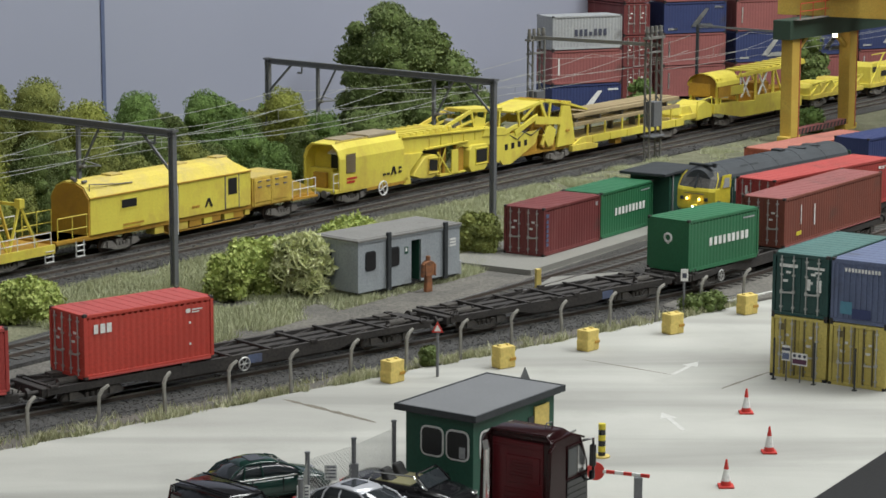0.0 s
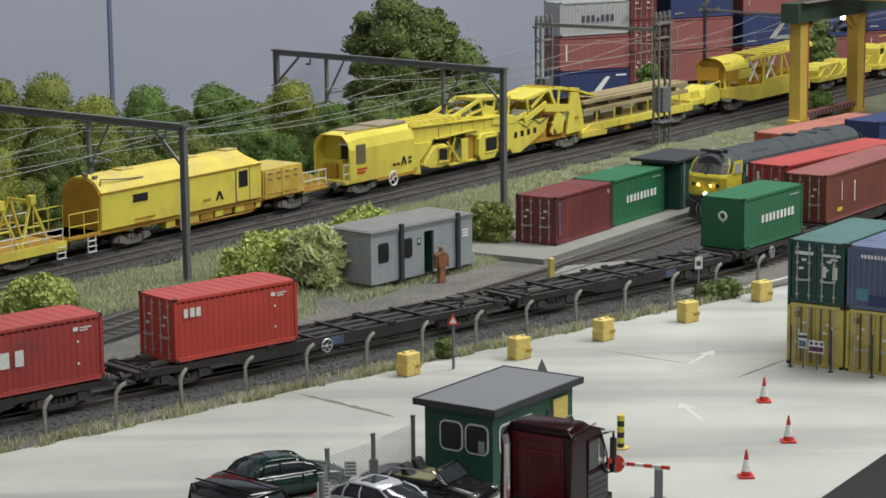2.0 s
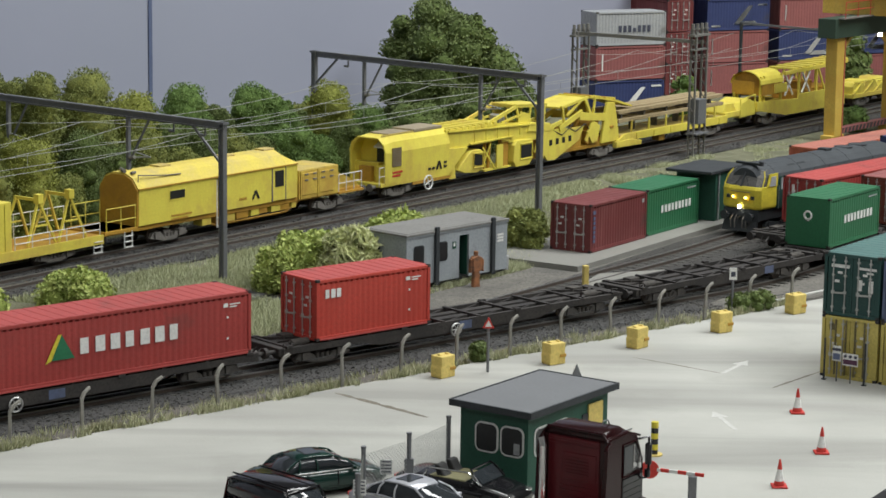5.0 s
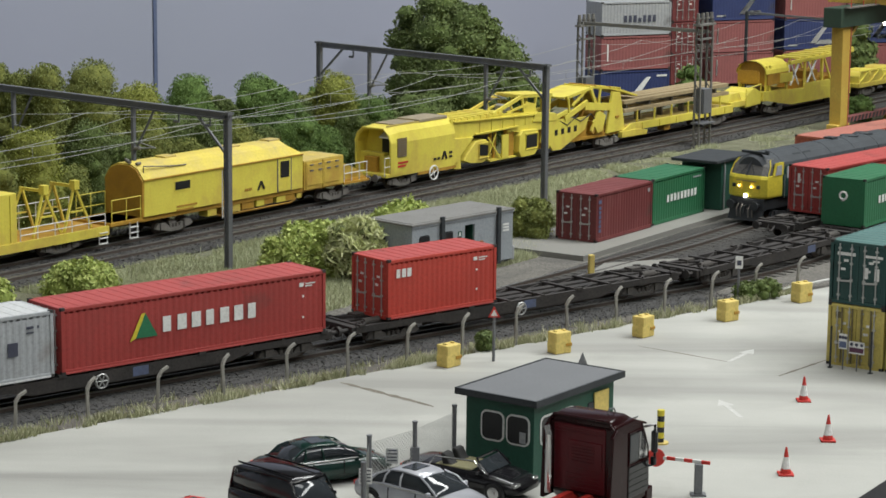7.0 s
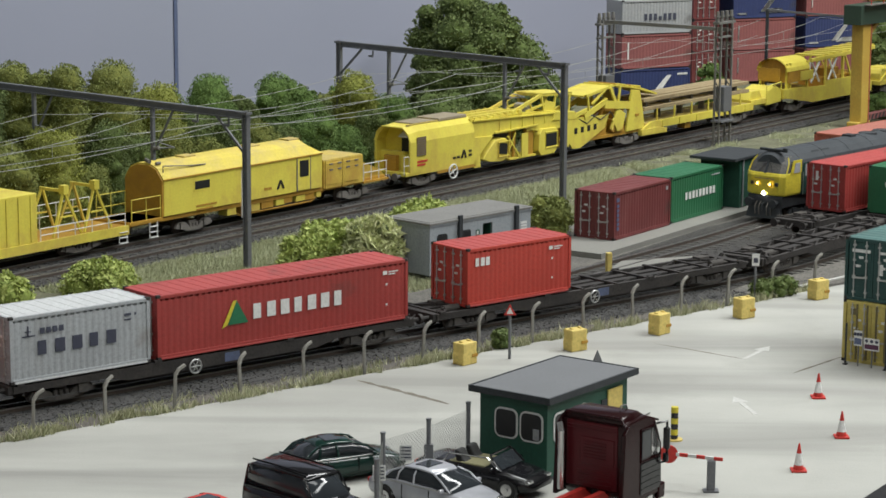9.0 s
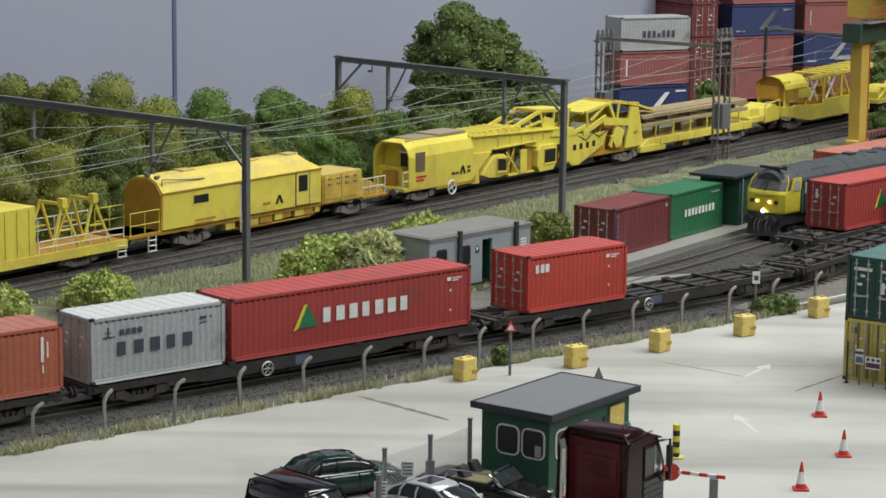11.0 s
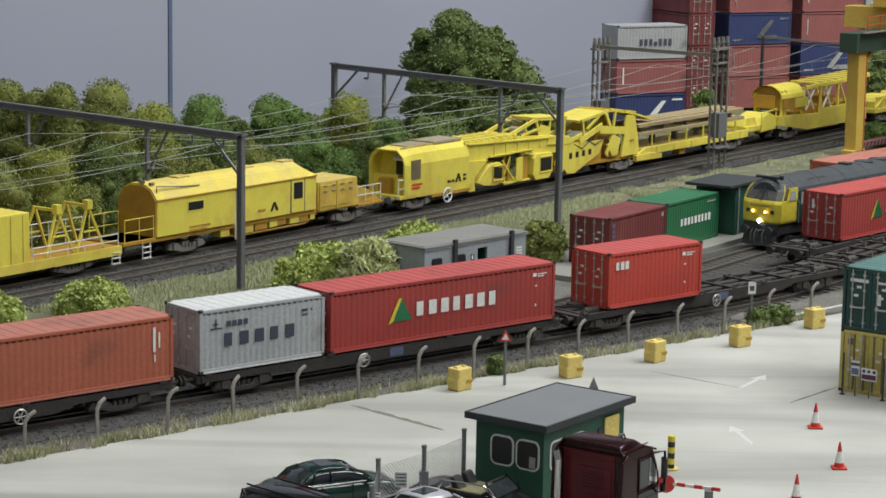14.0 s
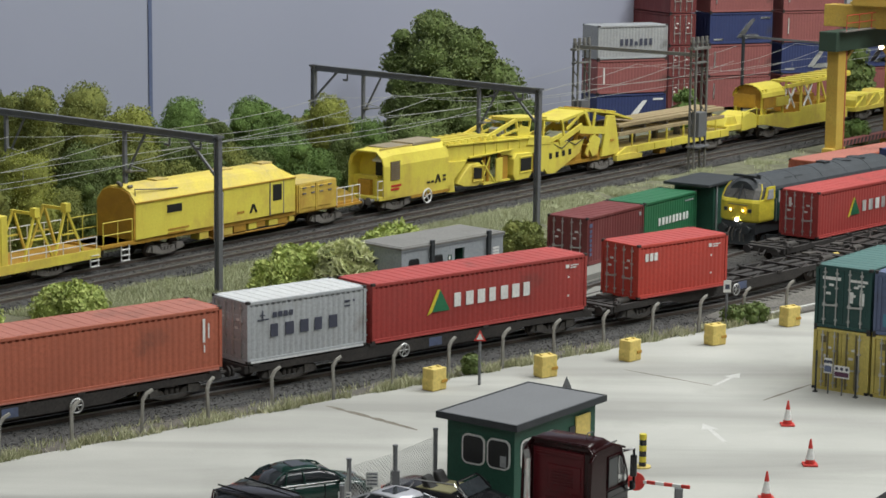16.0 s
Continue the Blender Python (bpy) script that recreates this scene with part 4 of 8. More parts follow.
def works_van():
    t = yellow_base(0.0, "yellow weathered works van with a low bin and end platform")
    part("underframe", Mb().box(-5.8, -1.2, 0.9, 15.2, 1.2, 1.16), YEND, t, bevel=0.02)
    prof = [(-1.32, 0.95), (-1.34, 3.05), (-0.95, 3.62), (-0.4, 3.82), (0.4, 3.82), (0.95, 3.62), (1.34, 3.05), (1.32, 0.95)]
    side = Mb()
    for a, b in ((-3.4, 2.55), (3.35, 9.3)):
        side.prism([(-1.32, 1.17), (-1.34, 3.05), (1.34, 3.05), (1.32, 1.17)], a, b, "x")
    side.prism([(-0.75, 1.17), (-0.75, 3.05), (1.3, 3.05), (1.3, 1.17)], 2.55, 3.35, "x")
    part("body", side, YELLOW, t)
    roof = Mb()
    ring = [(-1.36, 3.05), (-1.34, 3.12), (-0.95, 3.62), (-0.45, 3.84), (0.45, 3.84), (0.95, 3.62), (1.34, 3.12), (1.36, 3.05)]
    vs, n = [], len(ring)
    for x, r in ((-3.45, ring), (8.35, ring), (9.35, [(y, 3.05 + (z - 3.05) * 0.25) for y, z in ring])):
        vs += [(x, y, z) for y, z in r]
    fs = [(k * n + i, k * n + i + 1, (k + 1) * n + i + 1, (k + 1) * n + i) for k in range(2) for i in range(n - 1)] + [tuple(range(n)), tuple(range(3 * n - 1, 2 * n - 1, -1))]
    roof.add(vs, fs)
    part("roof", roof, VANROOF, t, "dusty yellow curved roof")
    part("gutter", Mb().box(-3.45, -1.4, 3.03, 9.3, -1.33, 3.09), YEND, t)
    for x in (-0.8, 4.3, 7.6):
        part("roof_hatch", Mb().box(x, -0.35, 3.82, x + 0.9, 0.35, 3.93), YROOF, t, bevel=0.03)
    endp = [(-1.3, 1.17), (-1.32, 3.0), (-0.92, 3.55), (-0.4, 3.75), (0.4, 3.75), (0.92, 3.55), (1.32, 3.0), (1.3, 1.17)]
    part("end_wall", Mb().prism(endp, -3.52, -3.4, "x"), YEND, t, "orange-brown weathered end wall")
    part("horn", Mb().rod((-3.5, -0.45, 3.95), (-3.1, 0.2, 3.95), 0.1, 8).rod((-3.3, -0.7, 3.85), (-3.0, -0.7, 3.85), 0.08, 8), BOGIE, t)
    part("roof_rail", Mb().path([(-3.2, -1.1, 3.3), (-3.2, -1.1, 3.75), (-1.2, -1.1, 3.55), (0.0, -1.1, 3.5)], 0.035), BOGIE, t)
    win = Mb().box(-1.1, -1.365, 2.28, 0.05, -1.33, 2.72)
    part("window", win, DARK, t, "small dark window", bevel=0.02)
    part("window_frame", Mb().box(-1.16, -1.355, 2.22, 0.11, -1.335, 2.78), YELLOW, t)
    door = part("door", Mb().box(7.15, -1.36, 1.2, 8.25, -1.33, 2.95), YELLOW, t, bevel=0.015)
    part("door_window", Mb().box(7.35, -1.385, 1.95, 8.1, -1.35, 2.85), DARK, door, "dark door window", bevel=0.02)
    part("door_edge", Mb().box(7.1, -1.37, 1.17, 7.17, -1.33, 3.0), BOGIE, door)
    part("door_edge", Mb().box(8.23, -1.37, 1.17, 8.3, -1.33, 3.0), BOGIE, door)
    part("triangle_mark", Mb().prism([(5.42, 1.5), (5.58, 1.5), (5.75, 1.82), (5.92, 1.5), (6.08, 1.5), (5.83, 1.97), (5.67, 1.97)], -1.36, -1.335), DARK, t, "black angular mark")
    marks(t, -1.335, [(4.4, 1.55, 0.28, 0.14), (4.72, 1.55, 0.28, 0.14), (-1.0, 1.35, 1.6, 0.1), (-1.0, 1.16, 1.3, 0.1)], YEND, "lettering", "faded dark lettering bars")
    part("alcove_ladder", Mb().rod((2.62, -1.3, 0.3), (2.62, -1.3, 2.9), 0.04, 5).rod((3.28, -1.3, 0.3), (3.28, -1.3, 2.9), 0.04, 5).beam((2.62, -1.3, 0.4), (3.28, -1.3, 0.4), 0.12, 0.05).beam((2.62, -1.3, 0.85), (3.28, -1.3, 0.85), 0.12, 0.05), WHITE, t, "pale ladder rails")
    b = Mb().box(9.5, -1.25, 1.0, 13.0, 1.25, 1.12)
    b.box(9.5, -1.28, 1.0, 13.0, -1.2, 2.55).box(9.5, 1.2, 1.0, 13.0, 1.28, 2.55).box(9.5, -1.2, 1.0, 9.6, 1.2, 2.55).box(12.9, -1.2, 1.0, 13.0, 1.2, 2.55)
    part("bin", b, YBIN, t, "rusty yellow lidded bin")
    part("bin_load", Mb().box(9.52, -1.24, 2.5, 13.0, 1.24, 2.62), YROOF, t)
    for x in (9.75, 11.25):
        bd_ = part("bin_door", Mb().box(x, -1.32, 1.2, x + 1.35, -1.27, 2.42), YBIN, t, bevel=0.02)
        for xx in (x + 0.2, x + 0.95):
            for zz in (2.0, 2.32):
                part("hinge", Mb().box(xx, -1.36, zz, xx + 0.3, -1.31, zz + 0.08), BOGIE, bd_)
        part("door_post", Mb().box(x - 0.14, -1.34, 1.0, x - 0.04, -1.27, 2.56), YBIN, t)
    part("tail_slope", Mb().prism([(13.0, 1.1), (15.2, 1.1), (14.8, 1.5), (13.0, 2.2)], -1.1, 1.1), YBIN, t)
    railing(t, 13.1, 15.2, -1.25, 1.0, 2.0, 3)
    railing(t, 13.1, 15.2, 1.25, 1.0, 2.0, 3)
    part("end_platform", Mb().box(13.0, -1.35, 0.9, 15.3, 1.35, 1.02), YEND, t)
    part("porch_deck", Mb().box(-5.9, -1.35, 1.0, -3.53, 1.35, 1.16), YEND, t)
    railing(t, -5.7, -3.6, -1.25, 1.0, 2.3, 2, YELLOW)
    railing(t, -5.7, -3.6, 1.25, 1.0, 2.3, 2, YELLOW)
    steps(t, -4.2)
    under_gear(t, 1.5, 9.8, 9, 3)
    for x in (-0.9, 12.4):
        bogie(t, x)
    coupler(t, -5.9, -1)
    coupler(t, 15.3, 1)
    return t


def works_crane_car():
    t = yellow_base(17.2, "yellow track-laying machine with cab, boom and hanging cabins")
    # cab with a rounded hood
    hood = [(-1.3, 0.95), (-1.33, 2.75), (-1.15, 3.35), (-0.75, 3.7), (0.75, 3.7), (1.15, 3.35), (1.33, 2.75), (1.3, 0.95)]
    part("cab", Mb().prism(hood, 1.15, 6.6, "x"), YELLOW, t, "yellow ribless cab body")
    mb = Mb()
    hood = hood[1:-1]
    n = len(hood)
    vs = [(0.2, y, z - (0.1 if z > 3 else 0)) for y, z in hood] + [(1.2, y, z) for y, z in hood] + [(0.25, y * 0.92, z - (0.2 if z > 3 else 0.03)) for y, z in hood] + [(1.2, y * 0.92, z - 0.1) for y, z in hood]
    fs = []
    for i in range(n - 1):
        fs += [(i, i + 1, n + i + 1, n + i), (2 * n + i, 3 * n + i, 3 * n + i + 1, 2 * n + i + 1), (i, 2 * n + i, 2 * n + i + 1, i + 1)]
    mb.add(vs, fs)
    part("hood", mb, YELLOW, t, "rounded overhanging hood", smooth=False)
    part("cab_opening", Mb().box(1.08, -1.0, 1.98, 1.14, 0.0, 3.25), DARK, t, "dark cab front")
    part("front_panel", Mb().box(0.35, -1.28, 0.95, 1.1, -0.5, 1.95).box(0.6, -0.5, 0.95, 1.1, 1.28, 2.1), YELLOW, t, bevel=0.04)
    part("control_desk", Mb().box(0.25, -0.2, 0.95, 0.58, 0.7, 1.9), YEND, t, bevel=0.04)
    part("awning", Mb().prism([(0.5, 3.0), (1.12, 3.3), (1.12, 3.36), (0.5, 3.07)], -1.12, -0.2), WHITE, t, "pale awning over the cab window")
    part("hood_rim", Mb().path([(0.19, y, z - (0.1 if z > 3 else 0)) for y, z in hood], 0.05, 6), YELLOW, t)
    part("corner_post", Mb().box(0.18, -1.33, 0.9, 0.32, -1.22, 2.8), YELLOW, t)
    part("corner_post", Mb().box(0.18, 1.22, 0.9, 0.32, 1.33, 2.8), YELLOW, t)
    part("side_wall", Mb().box(0.3, -1.33, 0.95, 1.2, -1.24, 2.76), YELLOW, t)
    part("side_wall", Mb().box(0.3, 1.24, 0.95, 1.2, 1.33, 2.76), YELLOW, t)
    part("grille", Mb().box(0.8, -1.36, 1.9, 1.7, -1.325, 3.02), paint("grille_brown", (0.22, 0.15, 0.06), 0.7), t, "brown louvred grille")
    for i in range(8):
        part("louvre", Mb().box(0.84, -1.375, 1.95 + i * 0.135, 1.66, -1.35, 1.99 + i * 0.135), BOGIE, t)
    part("roof_panel", Mb().box(1.3, -0.72, 3.68, 3.4, 0.72, 3.78).box(3.6, -0.85, 3.66, 6.4, 0.85, 3.84), DUSTGREY, t, "dusty grey-brown roof panel", bevel=0.03)
    part("roof_ridge", Mb().box(0.5, -0.8, 3.67, 6.5, -0.74, 3.76), YROOF, t)
    part("chassis", Mb().box(-0.2, -1.3, 0.78, 7.0, 1.3, 1.0), YELLOW, t, bevel=0.02)
    part("engine_bay", Mb().prism([(6.6, 0.55), (7.3, 0.52), (7.2, 1.3), (8.6, 2.3), (6.6, 2.4)], -1.3, 1.28), YELLOW, t)
    # sloping boom
    for y in (-1.15, 1.0):
        part("boom_plate", Mb().prism([(6.4, 2.2), (6.4, 3.55), (11.9, 3.45), (16.1, 3.15), (18.2, 2.75), (18.2, 2.2), (15.7, 2.0), (13.6, 2.1), (12.2, 2.42), (10.2, 2.32), (8.8, 2.38), (7.6, 1.6), (6.9, 1.2), (6.4, 1.2)], y, y + 0.16), YELLOW, t)
        part("stiffener", Mb().beam((8.9, y - 0.02, 2.45), (13.6, y - 0.02, 2.5), 0.2, 0.08).beam((6.6, y - 0.02, 3.42), (16.0, y - 0.02, 3.05), 0.22, 0.08), YELLOW, t)
        for i in range(5):
            part("stiffener", Mb().box(9.4 + i * 1.25, y - 0.05, 2.5, 9.48 + i * 1.25, y + 0.02, 3.35 - 0.05 * i), YELLOW, t)
    part("boom_top", Mb().box(6.5, -1.1, 3.3, 12.0, 1.1, 3.38), YEND, t)
    for i in range(8):
        x = 6.7 + i * 0.68
        part("boom_rib", Mb().prism([(x, 3.36), (x + 0.42, 3.36), (x + 0.34, 3.62), (x + 0.08, 3.62)], -1.2, 1.15), YELLOW, t, bevel=0.03)
    for x in (6.3, 7.1, 7.9):
        part("hinge_lug", Mb().rod((x, -1.25, 1.75 + 0.22 * (x - 6.3)), (x, -1.15, 1.75 + 0.22 * (x - 6.3)), 0.16, 10), YEND, t)
    # hanging operators' cabins
    c1 = part("operator_cabin", Mb().prism([(7.6, 0.95), (8.3, 0.72), (9.6, 0.62), (10.2, 0.85), (10.25, 1.85), (9.9, 2.05), (8.9, 2.02), (7.9, 1.3)], -1.3, -0.1), YELLOW, t, "hanging yellow operator's cabin", bevel=0.04)
    part("cabin_window", Mb().prism([(9.2, 1.12), (10.08, 1.02), (10.1, 1.68), (9.3, 1.8)], -1.34, -1.29), DARK, c1, "dark square window", bevel=0.02)
    c2 = part("operator_cabin", Mb().prism([(13.5, 0.9), (13.8, 0.5), (15.3, 0.52), (15.6, 0.8), (15.72, 1.9), (15.5, 2.15), (13.9, 2.2), (13.6, 1.9)], -1.35, -0.1), YELLOW, t, "hanging yellow operator's cabin", bevel=0.04)
    part("cabin_window", Mb().box(14.32, -1.39, 1.04, 15.5, -1.34, 1.84), DARK, c2, "dark square window", bevel=0.03)
    for x0, x1, z0, z1 in ((9.1, 10.2, 0.95, 1.85), (14.22, 15.6, 0.95, 1.93)):
        part("window_frame", Mb().path([(x0, -1.37, z0), (x1, -1.37, z0), (x1, -1.37, z1), (x0, -1.37, z1), (x0, -1.37, z0)], 0.045, 5), YELLOW, t)
    # open bay with panels and stays between the cabins
    # Near-black sheet stands for the shaded depth of the open bay.
    part("bay_shade", Mb().box(10.2, 0.5, 0.7, 13.6, 0.7, 2.3), DARK, t)
    part("bay_panel", Mb().box(11.85, -1.2, 0.62, 12.55, -1.1, 2.1), YELLOW, t, bevel=0.02)
    part("bay_panel", Mb().box(12.75, -1.0, 0.62, 13.4, -0.9, 2.15), YEND, t, bevel=0.02)
    part("bay_floor", Mb().box(10.6, -1.15, 0.55, 13.5, 0.6, 0.66), YELLOW, t)
    part("stay", Mb().beam((10.35, -1.15, 2.1), (11.75, -1.15, 0.62), 0.07, 0.09).beam((10.3, -1.15, 0.75), (11.2, -1.15, 2.25), 0.06, 0.07), YELLOW, t)
    for x in (11.0, 11.5, 12.65):
        part("ram", Mb().rod((x, -0.75, 0.65), (x + 0.15, -0.75, 2.3), 0.11, 8), YEND, t)
    # loose plates and rams where the arm folds
    part("fold_plate", Mb().prism([(16.2, 1.2), (17.1, 0.7), (18.1, 2.4), (17.3, 2.9), (16.6, 2.4)], -1.22, -1.1), YELLOW, t)
    part("fold_ram", Mb().rod((16.3, -0.9, 0.9), (17.7, -0.9, 2.7), 0.12, 8), YEND, t)
    part("fold_ram", Mb().rod((16.0, -0.5, 2.2), (17.9, -0.5, 1.2), 0.1, 8), YEND, t)
    part("winch_casing", Mb().box(15.9, -0.9, 0.7, 17.3, 0.9, 2.0), YEND, t, bevel=0.06)
    # raised arch
    for y in (-0.95, 0.85):
        part("arch_frame", Mb().beam((11.2, y, 3.5), (14.3, y, 4.3), 0.14, 0.22).beam((14.2, y, 4.32), (17.7, y, 4.12), 0.16, 0.2).beam((12.6, y, 3.4), (15.0, y, 3.75), 0.1, 0.14).beam((14.3, y, 4.25), (14.6, y, 3.2), 0.12, 0.16).beam((17.5, y, 4.1), (17.4, y, 2.7), 0.12, 0.18).beam((15.9, y, 4.15), (15.7, y, 3.1), 0.1, 0.14).beam((13.0, y, 3.9), (13.3, y, 3.4), 0.09, 0.1), YELLOW, t)
        part("side_sheet", Mb().prism([(14.6, 3.15), (15.7, 3.05), (15.8, 3.7), (14.7, 3.95)], y - 0.04, y + 0.04), YELLOW, t)
    part("arch_cross", Mb().box(14.1, -1.0, 4.2, 14.5, 1.0, 4.4).box(17.3, -1.0, 4.0, 17.7, 1.0, 4.2).prism([(14.3, 4.36), (17.7, 4.18), (17.7, 4.22), (14.3, 4.42)], -1.05, 1.05), YELLOW, t)
    part("hoist_motor", Mb().rod((13.7, -0.5, 3.5), (13.7, 0.5, 3.5), 0.3, 12).box(13.1, -0.45, 3.3, 13.5, 0.3, 3.75), BAR, t, "pale hoist motor")
    part("cowl", Mb().prism([(15.2, 2.6), (15.5, 3.2), (17.8, 2.95), (18.0, 2.4)], -1.25, -0.95), YELLOW, t, bevel=0.04)
    part("skirt", Mb().box(2.9, -1.3, 0.62, 6.8, -1.24, 0.8), YEND, t)
    marks(t, -1.335, [(4.4, 1.35, 0.3, 0.13), (4.8, 1.35, 0.28, 0.13), (6.0, 1.35, 0.3, 0.13), (6.0, 1.6, 0.3, 0.13)], DARK, "lettering", "dark lettering bars")
    part("triangle_mark", Mb().prism([(5.2, 1.3), (5.35, 1.3), (5.5, 1.65), (5.65, 1.3), (5.8, 1.3), (5.58, 1.8), (5.42, 1.8)], -1.36, -1.33), DARK, t, "black angular mark")
    marks(t, -1.335, [(0.85, 1.5, 1.0, 0.12), (0.85, 1.3, 0.8, 0.12)], CONERED, "lettering", "faded red lettering bars")
    w = Mb().ring((4.35, -1.4, 0.62), 0.42, 0.05, 16)
    for i in range(2):
        a = math.pi * i / 2 + 0.4
        w.rod((4.35 - 0.4 * math.cos(a), -1.4, 0.62 - 0.4 * math.sin(a)), (4.35 + 0.4 * math.cos(a), -1.4, 0.62 + 0.4 * math.sin(a)), 0.03, 5)
    w.rod((4.35, -1.4, 0.62), (4.35, -1.2, 0.62), 0.05, 6)
    part("handwheel", w, WHITE, t, "white spoked handwheel")
    railing(t, -0.3, 0.2, -1.25, 0.9, 1.95, 1)
    for x in (1.7,):
        bogie(t, x)
    coupler(t, -0.2, -1)
    return t


def works_boom_car():
    t = yellow_base(35.9, "yellow boom carriage with lattice arms and timber deck")
    for y in (-1.15, 1.0):
        part("lattice_plate", Mb().prism([(-1.5, 2.55), (-1.8, 1.3), (-1.0, 0.5), (-0.1, 0.46), (2.8, 1.5), (3.3, 2.35), (1.8, 2.35), (0.2, 2.45)], y, y + 0.14), YELLOW, t)
        part("jib_frame", Mb().beam((-1.4, y, 2.5), (0.6, y, 2.9), 0.13, 0.24).beam((0.3, y, 2.45), (3.0, y, 3.3), 0.15, 0.34).beam((2.7, y, 3.05), (5.9, y, 2.72), 0.17, 0.5).beam((0.5, y, 3.8), (3.3, y, 4.16), 0.14, 0.18).beam((0.7, y, 3.75), (0.9, y, 2.6), 0.1, 0.14).beam((2.9, y, 4.1), (1.2, y, 3.2), 0.11, 0.16).beam((3.4, y, 4.1), (4.1, y, 3.0), 0.14, 0.24).beam((4.6, y, 4.05), (4.4, y, 2.9), 0.11, 0.16).beam((4.3, y, 2.5), (3.6, y, 1.3), 0.13, 0.22), YELLOW, t)
        part("hook_frame", Mb().prism([(5.55, 0.95), (7.85, 0.98), (7.5, 2.4), (7.15, 3.6), (6.2, 3.7), (5.85, 2.4)], y, y + 0.2), YELLOW, t, "tall yellow frame plate", bevel=0.03)
    # Dark patches on the solid plate stand for the shade in its holes.
    for i in range(4):
        x = -0.66 + i * 0.76
        part("hole_shade", Mb().box(x - 0.17, -1.175, 1.44 + 0.02 * i, x + 0.17, -1.148, 1.82 + 0.02 * i), DARK, t, "squarish dark patch standing for a shaded hole", bevel=0.05)
    for a, b in (((-0.3, -0.9, 0.7), (0.4, -0.9, 2.6)), ((2.4, -0.7, 1.3), (3.3, -0.7, 2.9)), ((3.9, -1.0, 1.1), (5.2, -1.0, 2.5))):
        part("ram", Mb().rod(a, b, 0.12, 10), YEND, t)
    part("rib", Mb().box(6.55, -1.2, 1.9, 7.0, -1.13, 2.05), YEND, t)
    part("jib_roof", Mb().prism([(0.4, 3.82), (3.3, 4.22), (4.4, 4.26), (6.3, 3.98), (7.6, 3.72), (9.6, 3.2), (9.6, 3.08), (7.5, 3.6), (6.2, 3.84), (4.3, 4.1), (3.3, 4.08), (0.4, 3.7)], -1.0, 1.0), YELLOW, t)
    for i in range(7):
        x = 3.5 + i * 0.62
        part("roof_rib", Mb().box(x, -1.05, 4.2 - 0.085 * max(0, i - 1), x + 0.14, 1.05, 4.32 - 0.085 * max(0, i - 1)), YEND if i % 3 == 1 else YELLOW, t, bevel=0.02)
    part("drum", Mb().rod((4.9, -0.8, 2.1), (4.9, 0.8, 2.1), 0.5, 14), YEND, t)
    part("drum", Mb().rod((3.6, -0.6, 1.5), (3.6, 0.6, 1.5), 0.4, 12), YEND, t)
    part("gearbox", Mb().box(1.9, -0.9, 0.8, 3.4, 0.9, 1.5), YEND, t, bevel=0.05)
    part("gearbox", Mb().box(4.2, -1.1, 1.0, 5.3, 0.9, 1.9), YEND, t, bevel=0.05)
    part("elbow_plate", Mb().prism([(3.7, 1.9), (4.5, 2.6), (5.3, 2.2), (4.9, 1.2), (4.3, 1.1)], -1.22, -1.08), YELLOW, t, bevel=0.03)
    part("hose", Mb().path([(1.0, -1.1, 2.6), (2.2, -1.2, 2.1), (3.4, -1.2, 2.5), (4.4, -1.15, 1.7)], 0.035, 6), HUTEDGE, t)
    part("hose", Mb().path([(-0.6, -1.1, 2.5), (0.6, -1.2, 2.0), (1.9, -1.2, 2.6)], 0.03, 6), HUTEDGE, t)
    part("outrigger", Mb().prism([(7.2, 0.5), (10.4, 0.45), (10.5, 0.75), (9.0, 0.95), (7.2, 0.9)], -1.35, -1.0), YELLOW, t, bevel=0.03)
    part("chassis", Mb().box(-1.0, -1.0, 0.78, 22.5, 1.0, 0.98), YEND, t)
    for y0, y1 in ((-1.3, -1.15), (1.15, 1.3)):
        part("side_girder", Mb().prism([(7.4, 0.95), (9.2, 0.85), (22.6, 0.8), (22.6, 1.34), (8.4, 1.36)], y0, y1), YELLOW, t, bevel=0.02)
    part("deck", Mb().box(7.8, -1.15, 1.2, 22.6, 1.15, 1.3), YROOF, t)
    wood = paint("timber_baulk", (0.42, 0.33, 0.18), 0.8, size=0.5, second=(0.33, 0.25, 0.14), grain=0.2)
    for y, z in ((-0.95, 2.72), (-0.3, 2.76), (0.35, 2.75), (0.95, 2.74), (-1.0, 2.14), (0.0, 2.14), (1.0, 2.14)):
        part("timber_baulk", Mb().box(7.6, y - 0.24, z, 22.0, y + 0.24, z + 0.24), wood, t, "pale timber baulk", bevel=0.02)
    for x in (8.2, 11.2, 14.2, 17.2, 20.4):
        part("bolster", Mb().box(x, -1.0, 2.38, x + 0.2, 1.0, 2.72).box(x, -0.2, 1.3, x + 0.2, 0.2, 2.14), BOGIE, t)
    for x in (9.2, 11.5, 13.8, 16.1, 18.4, 20.7):
        part("stake", Mb().box(x, -1.28, 1.3, x + 0.1, -1.18, 2.2), YELLOW, t)
        part("girder_rib", Mb().box(x + 0.6, -1.36, 0.85, x + 0.74, -1.28, 1.3), YELLOW, t)
    for x in (5.8, 20.6):
        bogie(t, x)
    part("equipment_box", Mb().box(13.2, -1.1, 0.4, 14.0, -0.5, 0.82), YEND, t, bevel=0.03)
    coupler(t, 22.6, 1)
    part("end_frame", Mb().box(22.4, -1.2, 1.1, 24.6, 1.2, 1.5).prism([(22.4, 1.5), (24.4, 1.5), (24.0, 2.1), (22.8, 2.1)], -1.0, 1.0), YELLOW, t, bevel=0.03)
    return t


